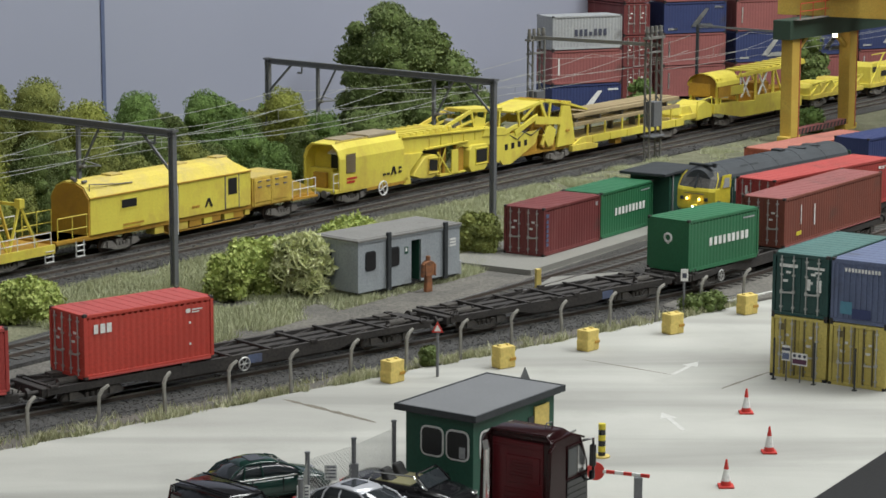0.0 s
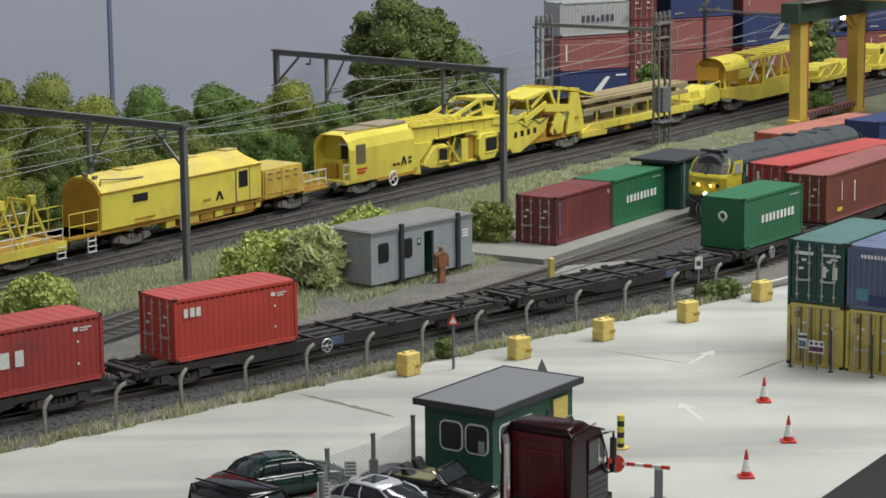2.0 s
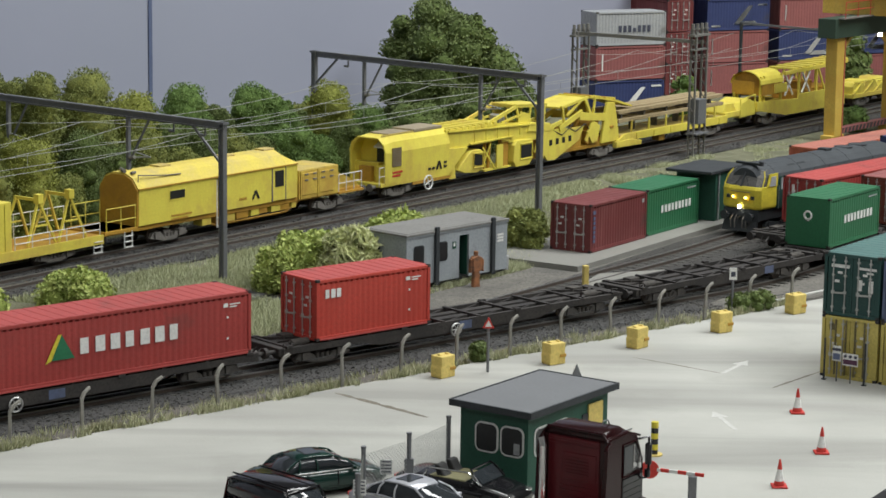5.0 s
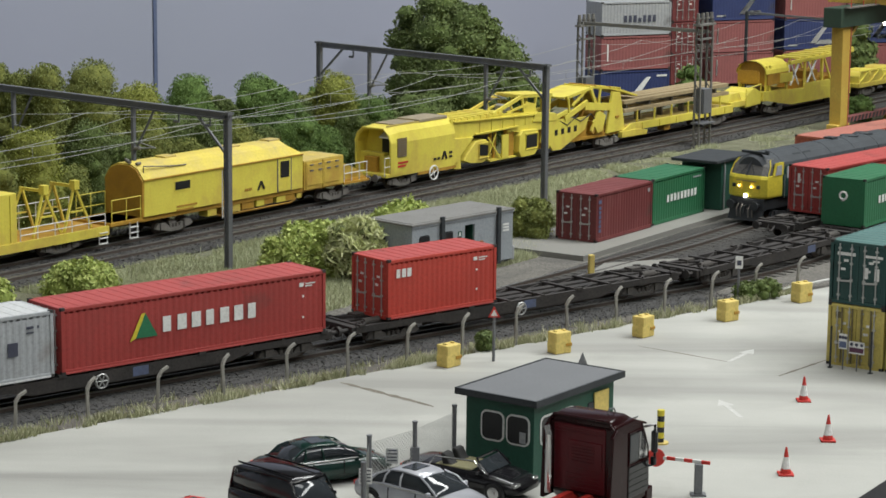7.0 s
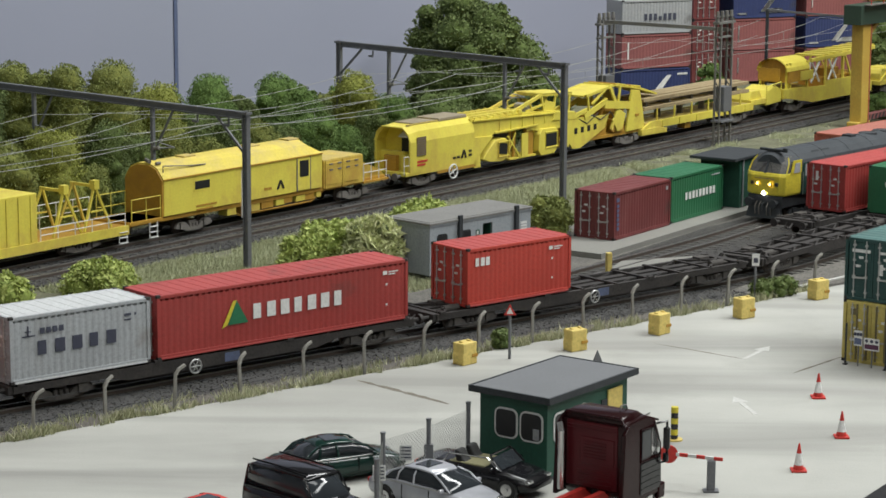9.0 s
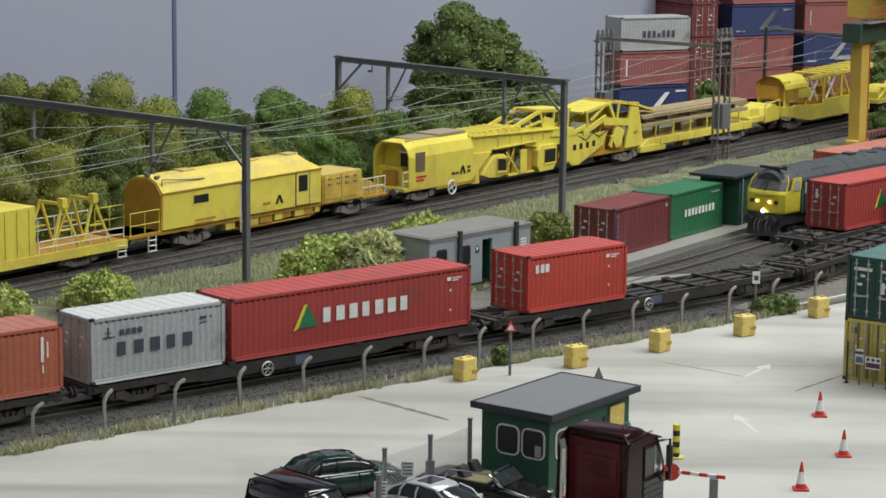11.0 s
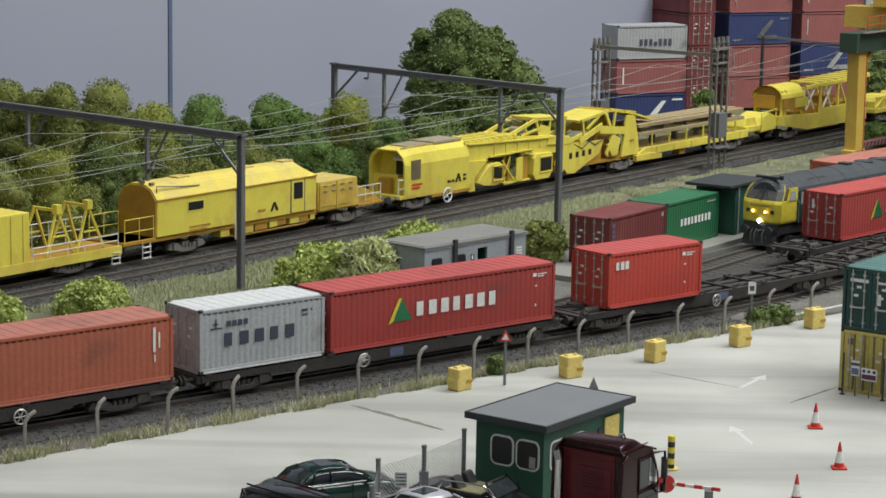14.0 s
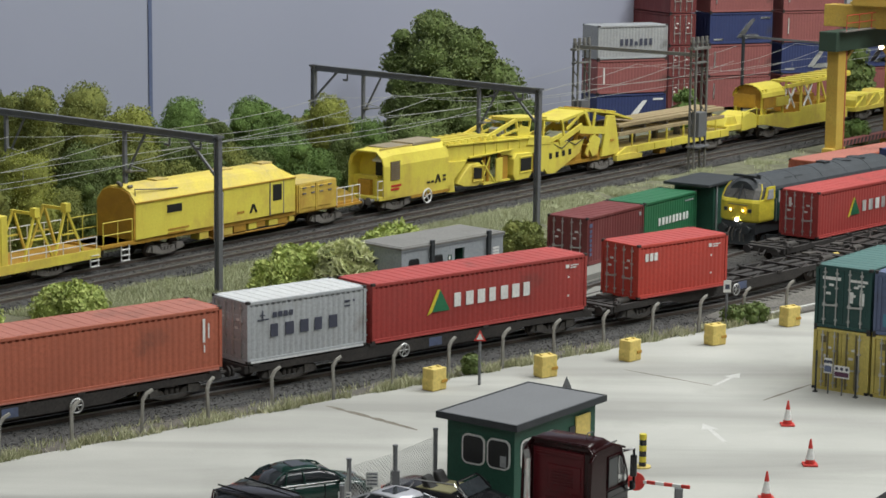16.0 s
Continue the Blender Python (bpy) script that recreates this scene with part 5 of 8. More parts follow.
def works_gantry_car():
    t = yellow_base(63.0, "yellow works car with barrel-roofed cab and crossed frames")
    part("side_girder", Mb().prism([(0.4, 1.2), (4.6, 0.55), (14.6, 0.55), (14.6, 1.35), (0.0, 1.9), (0.0, 1.2)], -1.32, -1.15), YELLOW, t)
    part("side_girder", Mb().prism([(0.4, 1.2), (4.6, 0.55), (14.6, 0.55), (14.6, 1.35), (0.0, 1.9), (0.0, 1.2)], 1.15, 1.32), YELLOW, t)
    part("deck", Mb().box(0.0, -1.15, 1.15, 14.6, 1.15, 1.3), YEND, t)
    part("engine_box", Mb().box(0.2, -1.1, 1.3, 4.2, 1.1, 1.85), YELLOW, t, bevel=0.05)
    part("front_machine", Mb().prism([(-2.4, 0.9), (0.0, 1.0), (0.0, 1.9), (-0.9, 2.25), (-2.0, 2.0), (-2.5, 1.4)], -1.15, 0.9), YELLOW, t, "yellow machine housing ahead of the cab", bevel=0.06)
    part("front_rail", Mb().path([(-2.4, -1.2, 1.1), (-2.4, -1.2, 2.3), (-0.2, -1.2, 2.5), (-0.2, -1.2, 1.9)], 0.05, 6), YELLOW, t)
    arc = [(math.cos(a) * 1.3, 3.15 + math.sin(a) * 0.95) for a in [math.pi * i / 10 for i in range(11)]]
    part("cab", Mb().prism([(-1.28, 2.3), (1.28, 2.3)] + [(y * 0.98, z - 0.03) for y, z in arc], 0.75, 4.0, "x"), YEND, t)
    ro = Mb()
    vs = [(x, y, z) for x in (0.5, 4.1) for y, z in arc] + [(x, y * 0.95, z - 0.06) for x in (0.5, 4.1) for y, z in arc]
    fs = [(i, i + 1, 12 + i, 11 + i) for i in range(10)] + [(22 + i, 33 + i, 34 + i, 23 + i) for i in range(10)]
    ro.add(vs, fs)
    part("barrel_roof", ro, YELLOW, t, "curved yellow roof")
    part("side_panel", Mb().box(2.6, -1.34, 2.35, 4.6, -1.27, 3.05), YELLOW, t, bevel=0.02)
    part("window", Mb().box(0.03, -0.9, 2.5, 0.1, 0.9, 3.4), YEND, t)
    for y in (-1.1, 1.1):
        for x in (0.8, 1.3, 4.0, 7.0, 9.9, 12.8, 14.2):
            part("post", Mb().box(x - 0.1, y - 0.08, 1.3, x + 0.1, y + 0.08, 3.75), YELLOW, t)
        part("top_rail", Mb().beam((4.6, y, 3.7), (15.2, y, 3.95), 0.2, 0.26), YELLOW, t)
        for x in (4.7, 7.5):
            part("brace", Mb().beam((x, y, 3.6), (x + 1.3, y, 2.0), 0.1, 0.14).beam((x + 1.3, y, 3.6), (x, y, 2.0), 0.1, 0.14), WHITE if y < 0 else YELLOW, t, "pale crossed brace")
        part("brace", Mb().beam((10.2, y, 3.7), (11.4, y, 1.9), 0.12, 0.16).beam((11.6, y, 1.9), (12.6, y, 3.7), 0.12, 0.16), YELLOW, t)
    for i in range(8):
        x = 6.2 + i * 1.2
        part("roof_slat", Mb().box(x, -1.1, 3.86 + 0.03 * i, x + 0.7, 1.1, 3.98 + 0.03 * i), YELLOW, t)
    part("machine", Mb().box(6.4, -0.9, 1.3, 13.6, 0.9, 2.2), YEND, t, bevel=0.06)
    part("machine_top", Mb().box(8.0, -0.7, 2.2, 10.0, 0.7, 2.8), YEND, t, bevel=0.06)
    part("lower_panel", Mb().box(6.6, -1.3, 1.35, 13.8, -1.2, 2.0), YELLOW, t, bevel=0.02)
    for x in (2.2, 12.6):
        bogie(t, x)
    coupler(t, 0.0, -1)
    return t


def works_tail(s, length, high, label, seed):
    rnd = random.Random(seed)
    t = yellow_base(s, label)
    part("chassis", Mb().box(0, -1.3, 0.8, length, 1.3, 1.15), YELLOW, t, bevel=0.03)
    x = 0.2
    while x < length - 1:
        w = 1.0 + 1.4 * rnd.random()
        z = 1.4 + (high - 1.4) * (0.45 + 0.55 * rnd.random())
        part("machine_box", Mb().prism([(x, 1.1), (x + w, 1.1), (x + w, z - 0.2), (x + w - 0.25, z), (x + 0.2, z), (x, z - 0.3)], -1.2, 1.1), YELLOW, t, bevel=0.04)
        if rnd.random() < 0.6:
            part("window", Mb().box(x + 0.25, -1.24, z - 0.75, x + w * 0.6, -1.19, z - 0.3), DARK, t)
        x += w + 0.1
    for k in range(5):
        part("frame_bar", Mb().beam((length * k / 5, -1.25, 1.1), (length * (k + 0.9) / 5, -1.25, high), 0.1, 0.12), YELLOW, t)
    part("handrail", Mb().path([(0.1, -1.25, high), (length - 0.1, -1.25, high)], 0.05), YELLOW, t)
    for xx in (2.0, length - 2.0):
        bogie(t, xx)
    return t


works_flat()
works_van()
works_crane_car()
works_boom_car()
works_gantry_car()
works_tail(79.2, 10.0, 2.1, "low yellow works car crowded with machinery", 5)
works_tail(90.6, 14.0, 3.6, "tall yellow works car crowded with machinery", 9)


# ---- overhead line ----
def portal(s, p0, w, height, label, drops, heading):
    """A steel portal across the main lines."""
    x, y = main_at(s, p0)
    t = thing("overhead_line_portal", place(x, y, -0.1, heading), label, "portal", "overhead line portals")
    for k in (0, w):
        mast = Mb().prism([(k - 0.17, -0.13), (k - 0.12, -0.13), (k - 0.12, -0.04), (k + 0.12, -0.04), (k + 0.12, -0.13), (k + 0.17, -0.13), (k + 0.17, 0.13), (k + 0.12, 0.13), (k + 0.12, 0.04), (k - 0.12, 0.04), (k - 0.12, 0.13), (k - 0.17, 0.13)], 0, height, "z")
        part("mast", mast, STEEL, t, bevel=0.01)
        part("mast_cap", Mb().box(k - 0.24, -0.2, height - 0.12, k + 0.24, 0.2, height), STEEL, t)
    part("beam", Mb().prism([(-0.13, height), (-0.13, height - 0.08), (-0.04, height - 0.08), (-0.04, height - 0.30), (-0.13, height - 0.30), (-0.13, height - 0.36), (0.13, height - 0.36), (0.13, height - 0.30), (0.04, height - 0.30), (0.04, height - 0.08), (0.13, height - 0.08), (0.13, height)], -0.2, w + 0.2, "x"), STEEL, t)
    for k, d in ((0.15, 1), (w - 0.15, -1)):
        part("knee_brace", Mb().beam((k, 0, height - 2.0), (k + d * 1.9, 0, height - 0.35), 0.1, 0.12), STEEL, t)
    for d in drops:
        part("drop_bracket", Mb().box(d - 0.09, -0.09, height - 3.0, d + 0.09, 0.09, height - 0.35).beam((d, 0, height - 2.7), (d - 1.5, 0, height - 0.4), 0.08, 0.1), STEEL, t)
        part("registration_arm", Mb().rod((d, 0, height - 2.4), (d - 1.6, 0, height - 2.2), 0.04, 5).rod((d, 0, height - 2.0), (d - 1.6, 0, height - 2.2), 0.03, 5), WIRE, t)
        part("insulator", Mb().rod((d - 0.1, 0, height - 2.38), (d - 0.45, 0, height - 2.33), 0.1, 8), FENCE, t)
    for d in (1.2, 3.4, w - 3.0):
        part("hanger", Mb().rod((d, 0, height - 0.4), (d, 0, height - 0.75), 0.05, 6).rod((d, 0, height - 0.75), (d + 0.35, 0, height - 0.75), 0.07, 6), STEEL, t)
    return t


portal(-6.0, -5.9, 26.2, 7.75, "grey steel portal over the main lines beside a bush", (6.7, 16.0), 140.5)
portal(19.9, -7.0, 18.6, 8.15, "grey steel portal over the main lines beside the cabin", (4.6, 14.2), 137.5)


def lattice_mast(s, p, height, label):
    x, y = main_at(s, p)
    t = thing("lattice_mast", place(x, y, -0.05, MAIN), label, "mast", "lattice masts")
    for dx in (-0.75, 0.75):
        for dy in (-0.2, 0.2):
            part("upright", Mb().box(dx - 0.06, dy - 0.06, 0, dx + 0.06, dy + 0.06, height), MASTGREY, t)
        for i in range(int(height / 0.9)):
            part("lacing", Mb().beam((dx, -0.2, 0.3 + i * 0.9), (dx, 0.2, 0.75 + i * 0.9), 0.06, 0.06), MASTGREY, t)
    part("head_frame", Mb().box(-1.1, -0.25, height - 0.35, 1.1, 0.25, height - 0.2).box(-1.0, -0.2, height - 1.3, 1.0, 0.2, height - 1.2), MASTGREY, t)
    for dx in (-0.9, -0.3, 0.3, 0.9):
        part("insulator", Mb().rod((dx, 0, height - 0.2), (dx, 0, height + 0.5), 0.12, 8).rod((dx, 0, height + 0.1), (dx, 0, height + 0.18), 0.18, 8), MASTGREY, t)
    part("switch_box", Mb().box(-0.5, -0.4, 2.3, 0.5, 0.3, 4.0), STEEL, t, "dark switch box", bevel=0.04)
    part("platform", Mb().box(-0.9, -0.5, 1.6, 0.9, 0.4, 1.7), STEEL, t)
    return t


lattice_mast(47.6, -1.5, 8.6, "pale lattice mast pair with insulators beside the track")
lattice_mast(48.6, 8.6, 7.9, "pale lattice mast pair behind the works train")
x0, y0 = main_at(48.1, -1.5)
solid("cross_beam", Mb().beam((0, 0, 0), (0, 10.2, 0), 0.2, 0.24), MASTGREY, place(x0, y0, 7.75, MAIN), "pale beam across the lattice masts", "beam")


def cantilever(s, p, height, reach, label):
    x, y = main_at(s, p)
    t = thing("overhead_line_mast", place(x, y, -0.1, MAIN), label, "mast", "single masts")
    part("mast", Mb().box(-0.1, -0.1, 0, 0.1, 0.1, height), HUTEDGE, t)
    part("arm", Mb().beam((0, 0, height - 0.1), (0, -reach, height - 0.3), 0.12, 0.16), STEEL, t)
    part("stay", Mb().rod((0, 0, height), (0, -reach * 0.6, height - 0.25), 0.04, 5), STEEL, t)
    return t


cantilever(71.0, 8.0, 7.4, 9.5, "tall dark mast with a long arm beside the stacks")


def wires():
    """Contact and messenger wires of both main lines, and feeders slung beside them."""
    def sag(a, b, dip, n=10):
        return [tuple(a[k] + (b[k] - a[k]) * i / n - (dip * 4 * (i / n) * (1 - i / n) if k == 2 else 0) for k in range(3)) for i in range(n + 1)]
    spans = [(-60, -32), (-32, -6), (-6, 19.9), (19.9, 47.6), (47.6, 71.0), (71.0, 100)]
    for p in (0.63, 3.4):
        for a, b in spans:
            for z, dip, r in ((5.6, 0.05, 0.016), (6.9, 0.95, 0.016)):
                A, B = (*main_at(a, p), z), (*main_at(b, p), z)
                solid("contact_wire" if dip < 0.1 else "messenger_wire", Mb().path(sag(A, B, dip), r, 4), WIRE, place(0, 0), "thin grey overhead wire", "wire", "overhead wires")
            for k in range(1, 4):
                f = k / 4
                x, y = main_at(a + (b - a) * f, p)
                solid("dropper_wire", Mb().rod((x, y, 5.55), (x, y, 6.9 - 3.8 * f * (1 - f)), 0.012, 4), WIRE, place(0, 0), "thin grey dropper wire", "wire", "dropper wires")
    for p, z in ((8.6, 6.4), (8.8, 5.2), (-4.0, 6.9)):
        for a, b in spans[1:5]:
            if p < 0 and a > 19:
                continue
            solid("feeder_wire", Mb().path(sag((*main_at(a, p), z), (*main_at(b, p), z), 0.7), 0.017, 4), WIRE, place(0, 0), "thin grey feeder wire", "wire", "overhead wires")


wires()


# ---- containers standing about ----
box_ma = container_box(place(*road_at(0, 0), 0, 57.4), 6.06, MAROON, MAROON, "dull maroon container standing on the loading pad", "containers on the pad")
marks(box_ma, -0.002, [(0.2, 2.0, 0.3, 0.2)] + [(0.25, 1.7 - 0.24 * i, 0.22, 0.17) for i in range(6)], SLATEBLUE, "lettering", "pale blue upright block")
marks(box_ma, -0.002, [(5.5, 2.0, 0.22, 0.2)], GREYBOX, "notice", "small pale notice")
box_gr = container_box(place(*road_at(6.35, 0.05), 0, 57.4), 6.06, GREEN, GREEN, "green container with white lettering blocks on the pad", "containers on the pad")
word(box_gr, 1.6, 1.1, 0.40, 0.25, 9, 0.4, WHITE)
marks(box_gr, -0.002, [(4.6, 2.1, 1.0, 0.07)], GREYBOX, "notice", "faint stencilled notice")
container_box(place(21.11, 142.49, -0.28, 50.5), 12.19, ORANGE, ORANGETOP, "orange container beyond the locomotive", "containers on the pad", doors=False)

CAPX, CAPY, CAPYAW = 15.41, 88.76, 55.8


def stack_at(k, z):
    a = radians(CAPYAW)
    return place(CAPX + 2.56 * k * math.sin(a), CAPY - 2.56 * k * math.cos(a), z, CAPYAW)


YMARK = paint("old_yellow_bar", (0.17, 0.14, 0.06), 0.6, size=0.5)
for k, z, mat, roof, lab in ((0, 0, OLDYELLOW, OLDYELLOW, "old yellow container at the foot of a stack"), (1, 0, OLDYELLOW, OLDYELLOW, "old yellow container at the foot of a stack"),
                             (0, 2.56, TEAL, TEALTOP, "dark teal container with white stencilling on the stack"), (1, 2.56, SLATEBLUE, SLATEBLUE, "faded blue container with patched ribs on the stack")):
    c = container_box(stack_at(k, z), 6.06, mat, roof, lab, "containers in the front stack", doors=(mat is not SLATEBLUE))
    if mat is TEAL:
        for y0, zz, w, h in ((1.35, 1.95, 0.78, 0.13), (0.18, 1.95, 0.8, 0.1), (0.3, 1.8, 0.3, 0.08), (0.78, 1.1, 0.16, 0.45), (0.3, 1.05, 0.2, 0.5)):
            part("lettering", Mb().box(0.005, y0, zz, 0.03, y0 + w, zz + h), WHITE, c, "white stencilled bar")
    if mat is SLATEBLUE:
        for i in range(9):
            part("rib", Mb().box(-0.03, 0.2 + i * 0.24, 0.2, 0.08, 0.3 + i * 0.24, 2.3), SLATEBLUE, c)
        part("end_panel", Mb().box(0.02, 0.12, 0.15, 0.07, 2.3, 2.4), SLATEBLUE, c)
        part("paint_patch", Mb().box(-0.045, 1.5, 0.35, -0.03, 2.0, 0.85), paint("pale_blue_patch", (0.09, 0.27, 0.38), 0.6), c, "pale blue repainted patch")
        part("paint_patch", Mb().box(-0.045, 0.7, 0.2, -0.03, 1.5, 0.6), NAVY, c, "dark blue repainted patch")
        for i in range(11):
            part("lettering", Mb().box(-0.05, 0.35 + i * 0.14, 2.05, -0.035, 0.44 + i * 0.14, 2.2), WHITE, c, "white stencilled bar")
    if mat is OLDYELLOW:
        part("emblem", Mb().box(-0.01, 1.85, 1.95, 0.03, 2.1, 2.2), YMARK, c, "small dark square emblem")
        for yy in (0.55, 0.95, 1.35, 1.8):
            part("dark_bar", Mb().rod((-0.05, yy, 0.15), (-0.05, yy, 2.4), 0.04, 6), YMARK, c, "grimy dark locking bar")

# stack fence and its two notices
a = radians(CAPYAW)
for i in range(4):
    d = 2.0 - 1.75 * i
    solid("fence_post", Mb().rod((0, 0, 0), (0, 0, 1.7), 0.042, 8).box(-0.08, -0.08, 0, 0.08, 0.08, 0.04), HUTEDGE,
          place(CAPX - 0.55 * math.cos(a) - d * math.sin(a), CAPY - 0.55 * math.sin(a) + d * math.cos(a), 0, CAPYAW), "dark steel post before the yellow containers", "post", "dark posts")
for d, mat, h, w, z in ((1.45, SLATEBLUE, 0.62, 0.36, 0.85), (0.85, paint("sign_purple", (0.10, 0.03, 0.07), 0.5), 0.5, 0.66, 0.72)):
    t = thing("safety_sign", place(CAPX - 0.6 * math.cos(a) - d * math.sin(a), CAPY - 0.6 * math.sin(a) + d * math.cos(a), z, CAPYAW), "small safety sign with white panel on the stack fence", "sign", "safety signs")
    part("board", Mb().box(-0.02, -w / 2, 0, 0.0, w / 2, h), WHITE, t)
    part("coloured_panel", Mb().box(-0.03, -w / 2 + 0.03, 0.06, -0.01, w / 2 - 0.03, h * 0.5), mat, t, "coloured lower panel")
    for k in range(3):
        part("symbol", Mb().rod((-0.03, -w / 3 + k * w / 3, h * 0.76), (-0.01, -w / 3 + k * w / 3, h * 0.76), 0.07, 8), INK, t)
    part("bracket", Mb().rod((0.05, 0, -0.9), (0.05, 0, h), 0.03, 6), STEEL, t)

# the tall stacks at the back
BACKYAW = 27.0


def back_stack(x, y, rows, level0=0):
    for i, (mat, lab) in enumerate(rows):
        c = container_box(place(x, y, 0.7 + (level0 + i) * 2.6, BACKYAW), 6.06, mat, mat, lab, "containers in the back stacks", doors=False)
        part("end_sheet", Mb().box(0.0, 0.13, 0.14, 0.025, 2.31, 2.4), mat, c)
        for k in range(5):
            part("end_rib", Mb().box(-0.01, 0.25 + k * 0.45, 0.2, 0.04, 0.38 + k * 0.45, 2.3), mat, c)
        if mat is NAVY:
            part("swoosh_mark", Mb().prism([(2.6, 0.5), (3.2, 0.5), (4.4, 2.0), (4.0, 2.0), (3.3, 1.3)], -0.014, 0.0), WHITE, c, "white slanting emblem")
            part("swoosh_mark", Mb().prism([(3.1, 0.4), (5.0, 0.4), (4.6, 0.75), (3.6, 0.75)], -0.014, 0.0), WHITE, c, "white slanting emblem")
            marks(c, -0.002, [(4.9, 2.0, 0.9, 0.14), (0.4, 0.3, 0.9, 0.14)], WHITE, "notice", "small white notice")
        elif mat is GREYBOX:
            for k in range(7):
                part("lettering", Mb().box(1.9 + 0.42 * k, -0.014, 1.0, 2.16 + 0.42 * k, 0.0, 1.5 if k != 3 else 1.3), INK, c, "plain dark painted block")
        else:
            marks(c, -0.002, [(0.5, 0.7, 0.12, 1.3)], WHITE, "notice", "upright pale notice")


N_, R_, G_, P_ = (NAVY, "navy container with white emblem in the back stack"), (PINKRED, "faded red container in the back stack"), (GREYBOX, "light grey container with dark lettering blocks in the back stack"), (MAROON, "dark maroon container in the back stack")
back_stack(8.3, 171.5, [N_, R_, G_])
back_stack(18.1, 187.0, [R_, R_, N_, R_])
back_stack(24.4, 190.0, [R_, N_, R_, R_])
back_stack(30.6, 196.5, [R_, N_, R_, G_])
back_stack(37.0, 203.0, [R_, N_, R_, G_])
for z in range(4):
    c = container_box(place(16.9, 186.6, 0.7 + z * 2.6, 117), 6.06, P_[0], P_[0], "dark maroon container set end-on in the back stack", "containers in the back stacks")


# ---- locomotive and parked wagons ----
def locomotive():
    t = thing("diesel_locomotive", place(13.95, 124.41, -0.08, 50.4), "dark green diesel locomotive with yellow nose and lit lamps", "locomotive")
    L, W = 15.4, 1.25
    screen = paint("grimy_windscreen", (0.075, 0.072, 0.068), 0.45, size=0.5, second=(0.14, 0.135, 0.125))

    def plan(x, w, z, bow=0.14):
        return [(x + bow * 1.6, -w, z), (x + bow * 0.35, -w * 0.72, z), (x, 0, z), (x + bow * 0.35, w * 0.72, z), (x + bow * 1.6, w, z), (1.75, w, z), (1.75, -w, z)]
    part("nose", Mb().skin([plan(0.05, W * 0.97, 1.38), plan(0.0, W, 1.5), plan(0.0, W, 2.45), plan(0.08, W, 2.62)]), LOGOYELLOW, t, "yellow cab front", bevel=0.03)
    part("windscreen", Mb().skin([plan(0.1, W - 0.05, 2.62), plan(0.38, W - 0.1, 3.12), plan(0.62, W * 0.74, 3.5)]), screen, t, "grimy dark wrap-round windscreen", bevel=0.03)
    part("windscreen_pillar", Mb().beam((0.06, 0, 2.6), (0.52, 0, 3.5), 0.1, 0.07), HUTEDGE, t)
    for k in (-1, 1):
        part("windscreen_pillar", Mb().path([(0.3, k * (W - 0.02), 2.6), (0.58, k * (W - 0.07), 3.12), (0.8, k * W * 0.8, 3.45)], 0.032, 6), LOGOYELLOW, t, "yellow corner pillar")
        part("wiper", Mb().rod((0.1, k * 0.45, 2.68), (0.34, k * 0.15, 3.15), 0.018, 4), HUTEDGE, t)
        part("cab_side", Mb().prism([(0.7, 2.6), (1.75, 2.6), (1.75, 3.3), (0.95, 3.3)], k * W - 0.03, k * W + 0.03), LOGOYELLOW, t, "yellow cab side")
        part("cab_window", Mb().prism([(0.92, 2.62), (1.55, 2.62), (1.55, 3.15), (1.08, 3.15)], k * (W + 0.035) - 0.02, k * (W + 0.035) + 0.02), GREYBOX, t, "pale cab side window")
    part("solebar", Mb().box(0.25, -1.1, 0.72, L - 0.3, 1.1, 1.4), HUTEDGE, t, bevel=0.05)
    part("body", Mb().box(1.75, -W, 1.32, L - 0.6, W, 3.05), LOCOGREEN, t, bevel=0.03)
    part("tail_end", Mb().prism([(L - 0.6, 1.38), (L - 0.02, 1.4), (L, 2.5), (L - 0.5, 3.35), (L - 0.6, 3.35)], -W, W), LOCOGREEN, t, bevel=0.05)
    for x in (1.95, L - 1.6):
        door = part("cab_door", Mb().box(x, -W - 0.03, 1.35, x + 0.62, -W + 0.01, 3.1), LOCOGREEN, t, bevel=0.01)
        part("door_window", Mb().box(x + 0.16, -W - 0.045, 2.35, x + 0.48, -W - 0.025, 3.0), GREYBOX, door, "pale door window")
        part("handrail", Mb().rod((x - 0.08, -W - 0.06, 1.3), (x - 0.08, -W - 0.06, 2.6), 0.022, 5), BAR, t)
    ring = [(-W - 0.02, 2.98), (-W + 0.06, 3.25), (-0.88, 3.55), (-0.5, 3.75), (-0.15, 3.82), (0.15, 3.82), (0.5, 3.75), (0.88, 3.55), (W - 0.06, 3.25), (W + 0.02, 2.98)]

    def arch(x, k, dz):
        return [(x, y * k, 2.98 + (z - 2.98) * dz) for y, z in ring]
    part("roof", Mb().skin([arch(0.42, 0.62, 0.72), arch(0.62, 0.82, 0.88), arch(1.0, 0.97, 0.98), arch(1.5, 1, 1), arch(L - 0.9, 1, 1), arch(L - 0.45, 0.92, 0.9)]), LOCOROOF, t, "dusty dark grey curved roof", bevel=0.0)
    part("horn_box", Mb().box(0.62, -0.78, 3.76, 0.86, 0.78, 3.9).box(0.66, -0.95, 3.74, 0.8, -0.7, 3.98), HUTEDGE, t, "black horn and lamp box", bevel=0.03)
    for i in range(5):
        x = 1.7 + i * 2.6
        part("roof_seam", Mb().path([(x, y * 1.002, z + 0.002) for y, z in ring], 0.016, 5), HUTEDGE, t)
